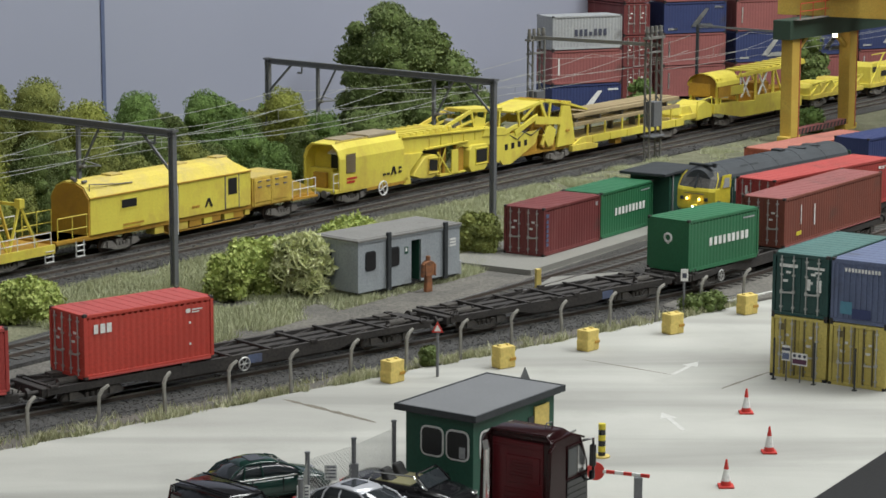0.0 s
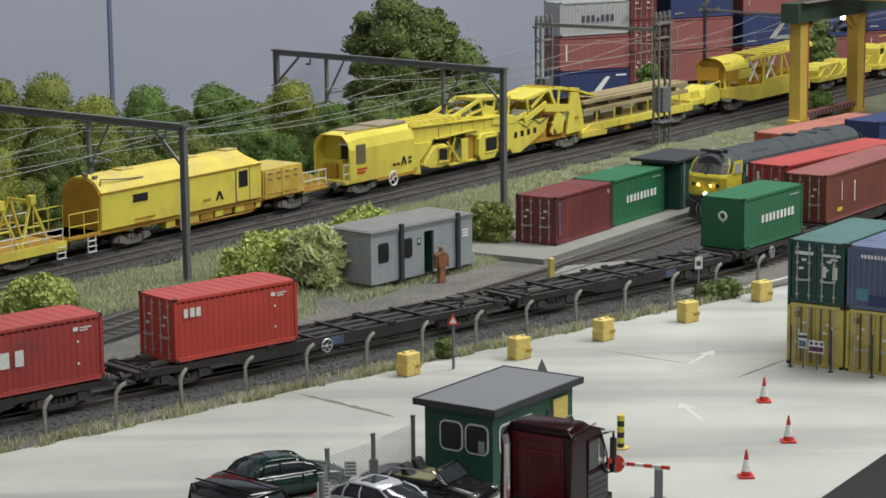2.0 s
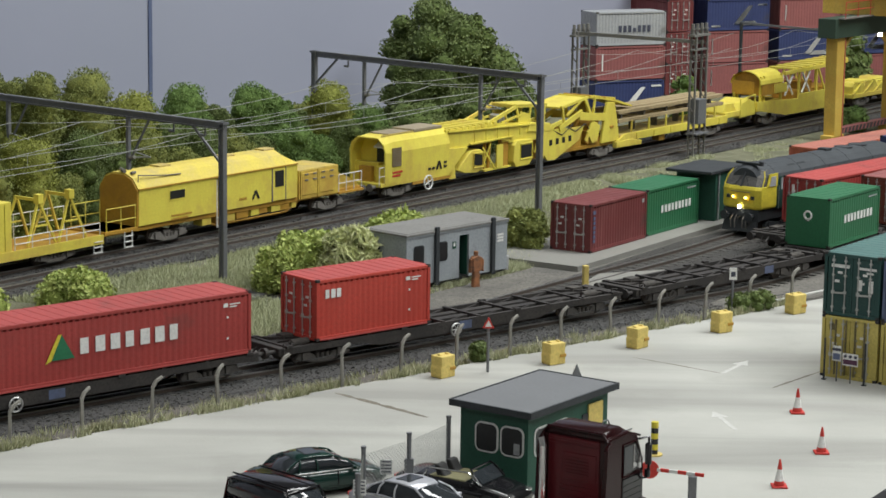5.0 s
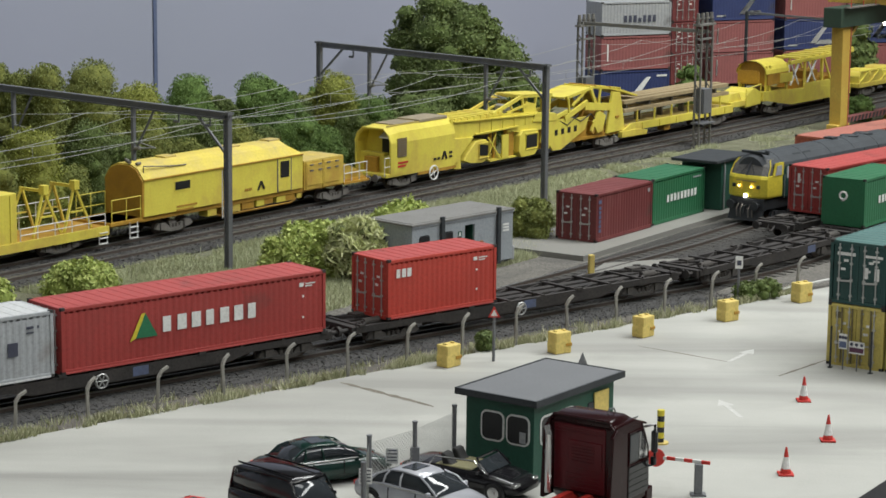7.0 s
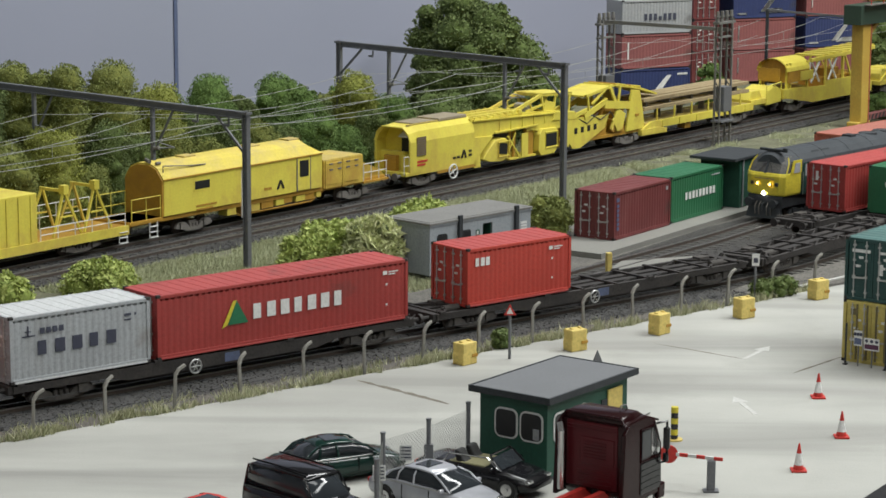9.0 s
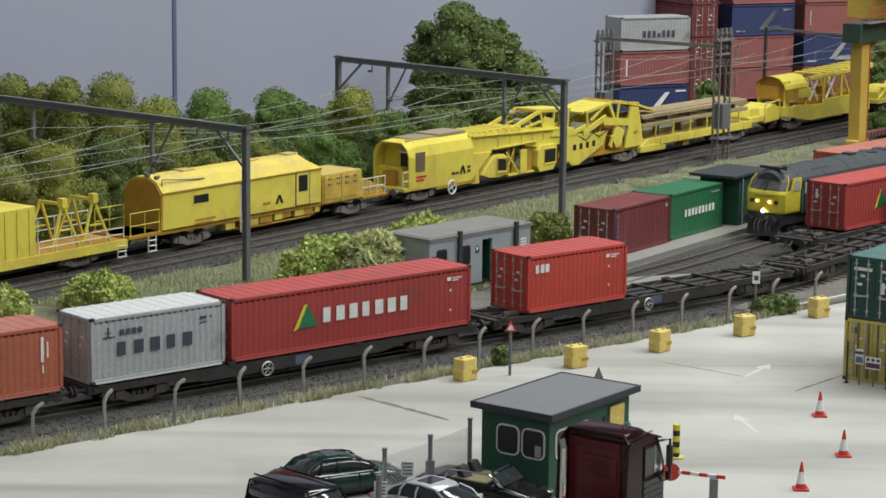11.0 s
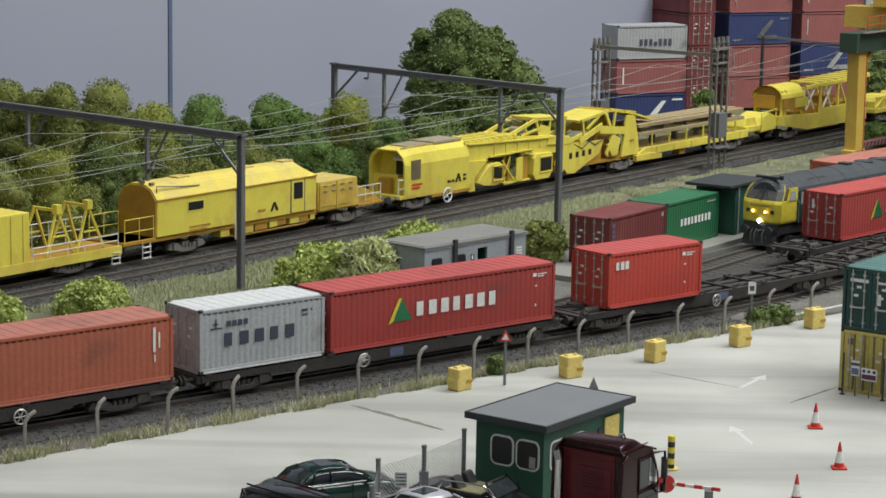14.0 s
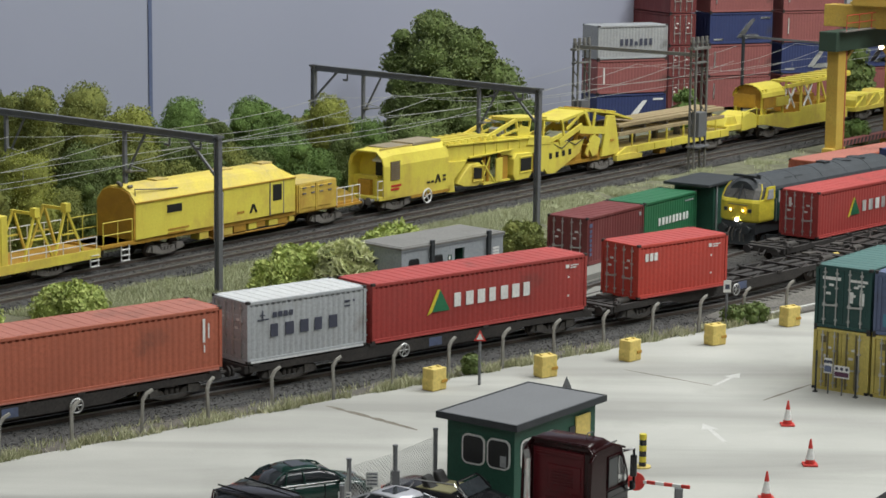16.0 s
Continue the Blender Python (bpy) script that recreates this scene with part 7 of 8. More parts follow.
def car(x, y, yaw, mat, label, length=4.4, roofh=1.4, style="saloon", z=0.0):
    t = thing("car", place(x, y, z, yaw), label, "car", "parked cars")
    h = length / 2
    W = 0.87
    if style == "jeep":
        prof = [(-h, 0.42, 0.9, 0.9), (-h + 0.08, 0.38, 1.06, 1.0), (-h + 0.6, 0.36, 1.08, 1.0), (h - 1.25, 0.36, 1.06, 1.0), (h - 0.3, 0.38, 1.0, 0.97), (h - 0.05, 0.42, 0.9, 0.9), (h, 0.45, 0.75, 0.85)]
    else:
        prof = [(-h, 0.42, 0.68, 0.8), (-h + 0.07, 0.32, 0.82, 0.92), (-h + 0.35, 0.26, 0.90, 0.98), (-h + 1.0, 0.22, 0.93, 1.0), (0.0, 0.2, 0.9, 1.0), (h - 1.5, 0.2, 0.89, 1.0), (h - 0.9, 0.22, 0.83, 0.99), (h - 0.45, 0.24, 0.74, 0.95), (h - 0.15, 0.28, 0.64, 0.86), (h - 0.02, 0.34, 0.52, 0.74)]
    part("body", loft([(px, car_ring(W * k, z0, z1, 0.04)) for px, z0, z1, k in prof]), mat, t, smooth=True)
    zb = 0.87 if style != "jeep" else 1.04
    if style == "convertible":
        part("cockpit", Mb().box(-0.95, -W + 0.2, zb - 0.1, 0.4, W - 0.2, zb + 0.07), paint("tan_leather", (0.20, 0.185, 0.09), 0.7, size=0.4), t, "pale tan open interior", bevel=0.05)
        for yy in (-0.36, 0.36):
            part("seat", Mb().prism([(-0.7, zb), (-0.25, zb), (-0.45, zb + 0.12), (-0.62, zb + 0.42), (-0.8, zb + 0.42)], yy - 0.24, yy + 0.24), TYRE, t, bevel=0.07)
        part("windscreen", Mb().beam((1.05, 0, zb + 0.03), (0.66, 0, zb + 0.36), 1.3, 0.02), GLASS, t, "raked windscreen")
        part("windscreen_frame", Mb().path([(1.07, -0.76, zb), (0.75, -0.72, zb + 0.3), (0.6, -0.62, zb + 0.44), (0.6, 0.62, zb + 0.44), (0.75, 0.72, zb + 0.3), (1.07, 0.76, zb)], 0.04), BLACK, t)
        part("side_window", Mb().path([(-h + 1.1, -0.8, zb + 0.03), (-0.9, -0.74, zb + 0.33), (0.55, -0.72, zb + 0.36), (1.0, -0.8, zb + 0.03)], 0.03), CHROME, t, "chrome window line")
        b0, b1, f1, f0 = -h + 0.8, -h + 1.4, 0.4, 1.1
    else:
        b0, b1, f1, f0 = (-h + 0.6, -h + 1.35, 0.3, 1.2) if style != "jeep" else (-h + 0.04, -h + 0.25, 0.55, 1.05)
        ins = 0.22 if style != "jeep" else 0.1
        def ring(w, za, zt):
            return [(-w, za), (-w * 0.97, za + (zt - za) * 0.55), (-w * 0.86, zt - 0.03), (0, zt), (w * 0.86, zt - 0.03), (w * 0.97, za + (zt - za) * 0.55), (w, za)]
        mid = (b1 + f1) / 2
        part("glazing", loft([(b0, ring(W - 0.08, zb, zb + 0.03)), ((b0 + b1) / 2, ring(W - 0.12, zb, (zb + roofh) / 2 + 0.08)), (b1, ring(W - ins + 0.02, zb, roofh - 0.05)), (mid, ring(W - ins + 0.04, zb, roofh - 0.015)), (f1, ring(W - ins + 0.02, zb, roofh - 0.06)), ((f0 + f1) / 2, ring(W - 0.13, zb, (zb + roofh) / 2 + 0.04)), (f0, ring(W - 0.08, zb, zb + 0.03))]), GLASS, t, "dark glazed cabin", smooth=True)
        wr = W - ins - 0.05
        def cap(k, zt):
            return [(-wr * k, zt - 0.05), (-wr * k * 0.9, zt - 0.005), (0, zt + 0.02), (wr * k * 0.9, zt - 0.005), (wr * k, zt - 0.05), (0, zt - 0.06)]
        part("roof", loft([(b1 - 0.12, cap(0.92, roofh - 0.1)), (b1 + 0.1, cap(1.0, roofh - 0.02)), (mid, cap(1.04, roofh + 0.01)), (f1 - 0.08, cap(1.0, roofh - 0.03)), (f1 + 0.1, cap(0.92, roofh - 0.1))]), mat, t, smooth=True)
        for yy in (-1, 1):
            for bb, tt in ((b0 + 0.05, b1 - 0.05), (f0 - 0.05, f1 + 0.05), ((b0 + f0) / 2 - 0.1, mid - 0.05), (b0 + 0.62, b1 + 0.02)):
                part("pillar", Mb().path([(bb, yy * (W - 0.09), zb), ((bb + tt) / 2, yy * (W - 0.15), (zb + roofh) / 2 + 0.04), (tt, yy * (W - ins + 0.02) * 0.87, roofh - 0.085)], 0.032), mat, t)
            part("window_line", Mb().path([(b0 + 0.1, yy * (W - 0.05), zb + 0.02), ((b0 + f0) / 2, yy * (W - 0.02), zb + 0.02), (f0 - 0.1, yy * (W - 0.05), zb + 0.02)], 0.022), CHROME if mat is not BLACK else BLACK, t, "thin bright window line")
        if style != "jeep":
            part("sunroof", Mb().box(b1 + 0.3, -0.36, roofh - 0.01, b1 + 0.85, 0.36, roofh + 0.03), GLASS, t, bevel=0.02)
        else:
            for yy in (-0.55, 0.55):
                part("roof_bar", Mb().rod((b1, yy, roofh + 0.05), (f1, yy, roofh + 0.05), 0.03, 6), BLACK, t)
            part("spare_wheel", Mb().rod((-h - 0.22, 0, 0.9), (-h, 0, 0.9), 0.36, 18), TYRE, t, bevel=0.04)
    for yy in (-0.58, 0.58):
        part("headlight", Mb().box(h - 0.32, yy - 0.17, 0.55, h - 0.1, yy + 0.17, 0.67), CHROME, t, "clear headlight", bevel=0.04)
        part("tail_light", Mb().box(-h - 0.02, yy - 0.18, 0.64, -h + 0.14, yy + 0.18, 0.78), CONERED, t, "red tail light", bevel=0.03)
        part("door_mirror", Mb().box(f0 - 0.35, yy * 1.6 - 0.09, zb, f0 - 0.22, yy * 1.6 + 0.09, zb + 0.13), mat, t, bevel=0.04)
    part("plate", Mb().box(-h - 0.04, -0.26, 0.45, -h + 0.02, 0.26, 0.56), WHITE, t, "blank plate")
    for xx in (-0.75, 0.35):
        part("door_seam", Mb().box(xx, -W - 0.006, 0.36, xx + 0.025, -W + 0.03, 0.84), BLACK, t)
    for xx in (-h + 0.82, h - 0.85):
        for yy in (-1, 1):
            r = 0.33 if style != "jeep" else 0.4
            part("wheel_arch", Mb().rod((xx, yy * (W - 0.13), r), (xx, yy * (W - 0.001), r), r + 0.06, 20), BLACK, t)
            wheel(t, xx, yy * (W - 0.08), r, 0.2)
    return t


car(-5.7, 72.3, 30, CARGREEN, "glossy dark green coupe parked by the mesh fence", 4.5, 1.38)
car(-6.2, 67.0, -42, BLACK, "glossy black off-roader parked beside a coupe", 4.3, 1.8, "jeep")
car(-2.3, 68.9, -38, CARSILVER, "glossy silver saloon parked by the mesh fence", 4.5, 1.4)
car(-0.85, 71.35, -30, BLACK, "glossy black open convertible parked behind the hut", 4.4, 1.3, "convertible")
car(-8.9, 65.0, -38, CONERED, "bright red low car at the yard edge", 4.4, 1.35)


# ---- mesh fence beside the hut ----
def mesh_fence():
    pts = [(-4.05, 66.2), (-4.03, 69.31), (-2.65, 71.08), (-1.41, 73.3)]
    t = thing("mesh_fence", place(0, 0), "dark-posted wire mesh fence beside the parked cars", "fence")
    for x, y in pts:
        part("post", Mb().rod((x, y, 0), (x, y, 2.3), 0.075, 8).rod((x, y, 2.3), (x, y, 2.36), 0.09, 8), STEEL, t)
    for (x0, y0), (x1, y1) in zip(pts, pts[1:]):
        n = int(math.hypot(x1 - x0, y1 - y0) / 0.14)
        mb = Mb()
        for i in range(-n, n):
            a0, b0 = i / n, 0.05
            a1, b1 = i / n + 2.05 / (0.14 * n), 2.1
            for flip in (0, 1):
                u0, w0, u1, w1 = a0, b0, a1, b1
                if u0 < 0:
                    w0, u0 = w0 + (0 - u0) / (u1 - u0) * (w1 - w0), 0.0
                if u1 > 1:
                    w1, u1 = w0 + (1 - u0) / (a1 - u0) * (b1 - w0), 1.0
                if u1 <= u0:
                    continue
                if flip:
                    u0, u1 = 1 - u0, 1 - u1
                mb.rod((x0 + (x1 - x0) * u0, y0 + (y1 - y0) * u0, w0), (x0 + (x1 - x0) * u1, y0 + (y1 - y0) * u1, w1), 0.008, 3)
        part("wire_mesh", mb, WIRE, t, "fine diamond wire mesh", kind="stuff")
    for (x, y), z in (((-3.35, 70.2), 1.2), ((-4.08, 68.0), 1.15)):
        part("notice", Mb().box(x - 0.2, y - 0.04, z, x + 0.2, y - 0.02, z + 0.5), WHITE, t, "white notice with dark bars")
        for k in range(4):
            part("notice_bar", Mb().box(x - 0.16, y - 0.05, z + 0.08 + 0.11 * k, x + 0.16, y - 0.03, z + 0.12 + 0.11 * k), INK, t)
    part("gate_latch", Mb().box(-2.8, 70.98, 1.0, -2.5, 71.15, 1.5), STEEL, t)


mesh_fence()


# ---- yard furniture ----
def cone(x, y):
    t = thing("traffic_cone", place(x, y, 0), "red and white traffic cone on the concrete", "cone", "traffic cones")
    part("base", Mb().box(-0.26, -0.26, 0, 0.26, 0.26, 0.07), CONERED, t, bevel=0.02)
    for z0, z1, r0, r1, m in ((0.05, 0.22, 0.19, 0.155, CONERED), (0.22, 0.62, 0.155, 0.085, WHITE), (0.62, 0.95, 0.085, 0.03, CONERED)):
        part("cone_band", Mb().rod((0, 0, z0), (0, 0, z1), r0, 14, r1), m, t)
    return t


for x, y in ((11.63, 83.85), (11.7, 78.14), (9.65, 73.75)):
    cone(x, y)


def block(x, y, yaw, seed):
    rnd = random.Random(seed)
    t = thing("barrier_block", place(x, y, 0, yaw + rnd.uniform(-8, 8)), "chipped yellow barrier block at the yard edge", "block", "yellow barrier blocks")
    part("block_body", Mb().prism([(-0.4, 0), (0.4, 0), (0.42, 0.42), (0.38, 0.5), (0.4, 0.9), (-0.4, 0.9), (-0.38, 0.5), (-0.42, 0.42)], -0.3, 0.3), BLOCK, t, bevel=0.06)
    part("lifting_lug", Mb().box(-0.28, -0.1, 0.88, -0.16, 0.1, 0.96), BLOCK, t, bevel=0.03)
    part("lifting_lug", Mb().box(0.16, -0.1, 0.88, 0.28, 0.1, 0.96), BLOCK, t, bevel=0.03)
    part("chipped_recess", Mb().box(0.1, -0.33, 0.3, 0.41, -0.29, 0.42), YEND, t, "brown chipped recess")


for i, (x, y) in enumerate(((-1.82, 88.8), (2.67, 91.45), (6.33, 94.75), (10.26, 98.2), (14.08, 102.5))):
    block(x, y, 42, i)


def fence_posts():
    crank = Mb().prism([(-0.062, -0.062), (0.062, -0.062), (0.062, 0.062), (-0.062, 0.062)], -0.3, 1.3, "z").beam((0, 0, 1.26), (0.14, 0.06, 1.5), 0.12, 0.12).beam((0.13, 0.055, 1.48), (0.36, 0.16, 1.62), 0.11, 0.11).data("fence_post", 0.02)
    for i in range(-3, 14):
        rnd = random.Random(i)
        s = -20.2 + 2.98 * i
        x, y, _ = goods_at(s, -3.3)
        if s > BEND:
            x, y = GO[0] + s * math.cos(radians(GYAW)) + 3.3 * 0.6665, GO[1] + s * math.sin(radians(GYAW)) - 3.3 * 0.7455
        ob = part("fence_post", crank, FENCE, None, at=place(x, y, -0.05, 20 + rnd.uniform(-12, 12), rnd.uniform(-3, 3), rnd.uniform(-4, 4)))
        tagged(ob, "weathered cranked concrete post beside the goods line", "post", "cranked fence posts")
    for z in (0.4, 0.8, 1.2):
        a, b = (GO[0] - 29 * math.cos(radians(GYAW)) + 3.3 * 0.6665, GO[1] - 29 * math.sin(radians(GYAW)) - 3.3 * 0.7455), (GO[0] + 18 * math.cos(radians(GYAW)) + 3.3 * 0.6665, GO[1] + 18 * math.sin(radians(GYAW)) - 3.3 * 0.7455)
        solid("fence_wire", Mb().rod((*a, z), (*b, z), 0.009, 3), HUTEDGE, place(0, 0), "thin dark wire of the lineside fence", "wire", "fence wires")


fence_posts()


def pole_sign(x, y, height, label, shape, material):
    t = thing("road_sign", place(x, y, 0, 0), label, "sign", "pole signs")
    part("pole", Mb().rod((0, 0, 0), (0, 0, height), 0.06, 8), STEEL, t)
    if shape == "triangle":
        part("plate", Mb().prism([(-0.24, height - 0.28), (0.24, height - 0.28), (0, height + 0.18)], -0.09, -0.06), CONERED, t, "red-edged triangle")
        part("plate_face", Mb().prism([(-0.14, height - 0.22), (0.14, height - 0.22), (0, height + 0.05)], -0.1, -0.085), WHITE, t, "white face")
    else:
        part("plate", Mb().box(-0.17, -0.1, height - 0.55, 0.17, -0.06, height), WHITE, t)
        part("symbol", Mb().box(-0.1, -0.11, height - 0.4, 0.1, -0.095, height - 0.18), INK, t)


pole_sign(-0.03, 89.71, 2.1, "red-edged triangular sign on a grey pole", "triangle", WHITE)
pole_sign(11.16, 102.3, 2.1, "small white sign on a dark pole", "plate", WHITE)
t = thing("road_sign", place(3.28, 83.87, 0, 15), "grey back of a triangular sign behind the hut", "sign", "pole signs")
part("pole", Mb().rod((0, 0, 0), (0, 0, 1.4), 0.05, 8), STEEL, t)
part("plate", Mb().prism([(-0.25, 1.15), (0.25, 1.15), (0, 1.75)], -0.03, 0.03), STEEL, t)

t = thing("bollard", place(5.76, 77.51, 0), "black and yellow banded bollard by the hut", "bollard")
for i in range(6):
    part("band", Mb().rod((0, 0, 0.2 * i), (0, 0, 0.2 * i + 0.2), 0.13, 14), LOGOYELLOW if i % 2 else BLACK, t)
part("foot", Mb().rod((0, 0, 0), (0, 0, 0.05), 0.3, 12), BLOCK, t)

t = thing("barrier", place(6.5, 71.2, 0, 0), "red and white striped barrier arm with a red disc", "barrier")
part("post", Mb().box(-0.13, -0.13, 0, 0.13, 0.13, 1.05), STEEL, t, bevel=0.02)
part("foot", Mb().box(-0.25, -0.2, 0, 0.25, 0.2, 0.06), STEEL, t)
for i in range(7):
    x = 0.35 - i * 0.27
    part("arm_band", Mb().beam((x, -0.4 * (x - 0.35) - 0.1, 1.1 + 0.0), (x - 0.27, -0.4 * (x - 0.62) - 0.1, 1.1), 0.07, 0.11), WHITE if i % 2 else CONERED, t)
part("disc", Mb().rod((-1.35, 0.45, 1.1), (-1.35, 0.52, 1.1), 0.3, 20), CONERED, t, "round red disc")

for x, y, h in ((4.78, 108.94, 1.15), (18.4, 117.6, 1.1)):
    solid("marker_post", Mb().box(-0.13, -0.13, 0, 0.13, 0.13, h), BLOCK, place(x, y, -0.3, 20), "short yellow marker post beside the rails", "post", "yellow marker posts", bevel=0.02)


# painted arrows and worn joints on the concrete
def ground_mark(name, pts, material, label, z=0.004):
    solid(name, Mb().prism(pts, 0.0, z, "z"), material, place(0, 0), label, name, kind="structure")


FADED = paint("faded_white_line", (0.56, 0.56, 0.535), 0.8, size=0.4, second=(0.46, 0.455, 0.43), dirt=0.2, dirt_colour=(0.5, 0.49, 0.45))
JOINT = paint("joint_tar", (0.13, 0.115, 0.09), 0.9, size=0.8, second=(0.24, 0.22, 0.18))


def arrow(x, y, yaw, s=1.0):
    c, d = math.cos(radians(yaw)), math.sin(radians(yaw))
    pts = [(-1.4, -0.09), (0.4, -0.09), (0.4, -0.34), (1.3, 0), (0.4, 0.34), (0.4, 0.09), (-1.4, 0.09)]
    ground_mark("painted_arrow", [(x + s * (c * a - d * b), y + s * (d * a + c * b)) for a, b in pts], FADED, "worn white arrow painted on concrete")


arrow(10.15, 91.4, 61)
arrow(8.72, 82.6, 102)


def joint(x0, y0, x1, y1, w=0.12):
    rnd = random.Random(int(x0 * 10))
    n = 14
    dx, dy = x1 - x0, y1 - y0
    l = math.hypot(dx, dy)
    up, dn = [], []
    for i in range(n + 1):
        f = i / n
        e = w * (0.5 + rnd.random()) * (0.4 + 0.6 * math.sin(math.pi * f))
        up.append((x0 + dx * f - dy / l * e, y0 + dy * f + dx / l * e))
        dn.append((x0 + dx * f + dy / l * e * 0.5, y0 + dy * f - dx / l * e * 0.5))
    ground_mark("concrete_joint", up + dn[::-1], JOINT, "dark worn joint in the concrete", 0.003)


joint(-5.95, 85.75, -2.3, 82.2, 0.17)
joint(6.0, 92.85, 9.4, 90.2, 0.05)
joint(11.2, 87.8, 13.5, 90.75, 0.08)
quad_slab("kerb_line", [(13.6, 105.1), (16.4, 107.9), (16.3, 108.05), (13.5, 105.25)], 0.0, 0.06, FADED, "pale kerb line at the yard edge")
quad_slab("crossing_panel", [(4.3, 108.4), (8.0, 110.4), (9.6, 113.6), (5.6, 112.0)], -0.5, -0.12, PAD, "worn concrete crossing panel between the rails")
x0, y0 = 11.59, 68.71
quad_slab("board_edge", [(8.5, 63.4), (22.0, 86.3), (24.0, 85.0), (10.5, 62.2)], -2.0, 1.0, FASCIA, "black board edge along the layout front")


# ---- foliage ----
def leaf_cloud(name, blobs, leaves, size, material, parent, seed, flat=0.85, hang=0.0, slim=0.55):
    """Many small bent leaf clumps over lumpy blobs (x, y, z, radius), joined in one mesh."""
    rng = np.random.default_rng(seed)
    bl = np.array(blobs, float)
    wts = bl[:, 3] ** 2
    pick = rng.choice(len(bl), leaves, p=wts / wts.sum())
    d = rng.normal(size=(leaves, 3))
    d /= np.linalg.norm(d, axis=1)[:, None]
    d[:, 2] = np.where(d[:, 2] < -0.55, -d[:, 2], d[:, 2])
    r = bl[pick, 3] * (0.84 + 0.22 * rng.random(leaves))
    c = bl[pick, :3] + d * r[:, None] * np.array([1, 1, flat])
    lump = np.array([noise.noise((p[0] * 1.7, p[1] * 1.7, p[2] * 1.7)) for p in c])
    c += d * (lump * 0.28 * bl[pick, 3])[:, None]
    a = rng.normal(size=(leaves, 3))
    a[:, 2] -= hang
    a /= np.linalg.norm(a, axis=1)[:, None]
    n = d + 0.7 * rng.normal(size=(leaves, 3))
    b = np.cross(n, a)
    b /= np.linalg.norm(b, axis=1)[:, None] + 1e-9
    s = size * (0.5 + rng.random(leaves))[:, None]
    v = np.stack([c - a * s, c + b * s * slim + d * s * 0.25, c + a * s, c - b * s * slim + d * s * 0.2], 1).reshape(-1, 3)
    me = bpy.data.meshes.new(name)
    idx = np.arange(leaves * 4).reshape(-1, 4)
    me.from_pydata((v * K).tolist(), [], np.concatenate([idx[:, [0, 1, 2]], idx[:, [0, 2, 3]]]).tolist())
    me.materials.append(material)
    ob = new(name, me)
    ob.parent = parent
    return ob


def blob_core(blobs, shrink):
    """The inside of a crown, shaded by its darker colour: one lumpy mesh per lobe, set well inside the leaves."""
    mb = Mb()
    for x, y, z, r in blobs:
        bm = bmesh.new()
        bmesh.ops.create_icosphere(bm, subdivisions=2, radius=r * shrink)
        vs = []
        for v in bm.verts:
            k = 1 + 0.22 * noise.noise((v.co.x * 1.5 + x, v.co.y * 1.5 + y, v.co.z * 1.5))
            vs.append((x + v.co.x * k, y + v.co.y * k, z + v.co.z * k * 0.85))
        mb.add(vs, [tuple(q.index for q in f.verts) for f in bm.faces])
        bm.free()
    return mb


def tree(s, p, width, height, material, seed, label, base=0.2, leaves=3200, lobes=11, size=0.17, at=None, name="tree", category="tree", low=0.12, group="trees by the backdrop", lump=0.58, dome=False):
    rnd = random.Random(seed)
    x, y = at if at else main_at(s, p)
    t = thing(name, place(x, y, base), label, category, group)
    h = height - base
    R = width / 2
    blobs = []
    for i in range(lobes if not dome else 0):
        f = low + (0.9 - low) * (i + 0.5) / lobes
        spread = R * math.sqrt(max(0.05, 1 - ((f - 0.42) / 0.62) ** 2))
        a = i * 2.4 + rnd.random()
        r = R * (lump * 0.86 + 0.3 * (rnd.random() - 0.3)) * (1.05 - 0.3 * f)
        d = max(0.0, spread - r * 0.75)
        blobs.append((d * math.cos(a), d * math.sin(a), min(h * f, h - r * 0.8), r))
    if dome:
        n = max(4, int(h / (0.42 * R)))
        for i in range(n):
            f = i / (n - 1)
            r = R * (0.86 + 0.12 * rnd.random()) * (1.0 if f < 0.7 else 1.0 - 0.25 * (f - 0.7))
            blobs.append((R * 0.22 * (rnd.random() - 0.5), R * 0.22 * (rnd.random() - 0.5), 0.25 * R + f * (h - 1.08 * R), r))
        for i in range(7):
            a, f = 2.4 * i + rnd.random(), 0.25 + 0.6 * rnd.random()
            blobs.append((0.6 * R * math.cos(a), 0.6 * R * math.sin(a), h * f, R * (0.42 + 0.2 * rnd.random())))
    else:
        blobs.append((R * (rnd.random() - 0.5) * 0.3, 0, h - R * (lump - 0.08), R * (lump - 0.05)))
    if not dome:
        blobs.append((0, 0, h * 0.5, R * (0.8 if lump > 0.5 else 0.66)))
        blobs.append((0, 0, h * 0.25 + 0.3, R * 0.8))
    tr = Mb().rod((0, 0, -0.4), (0.05 * R, 0, h * 0.45), 0.06 * R + 0.08, 8, 0.04 * R + 0.04)
    for i in range(4):
        bx, by, bz, br = blobs[i * 2 + 1]
        tr.rod((0.03 * R, 0, h * (0.15 + 0.08 * i)), (bx * 0.8, by * 0.8, bz), 0.05 * R, 6, 0.02)
    part("trunk", tr, BARK, t, "brown branching trunk")
    crown = leaf_cloud("crown", blobs, leaves, size, material, t, seed, 0.95 if dome else 0.85, 1.1 if dome else 0.0, 0.17 if material is PALEBUSH else 0.55)
    part("inner_crown", blob_core(blobs, 0.88), CORES[material.name], crown, "inner foliage, shade painted in as darker green", smooth=True)
    return t


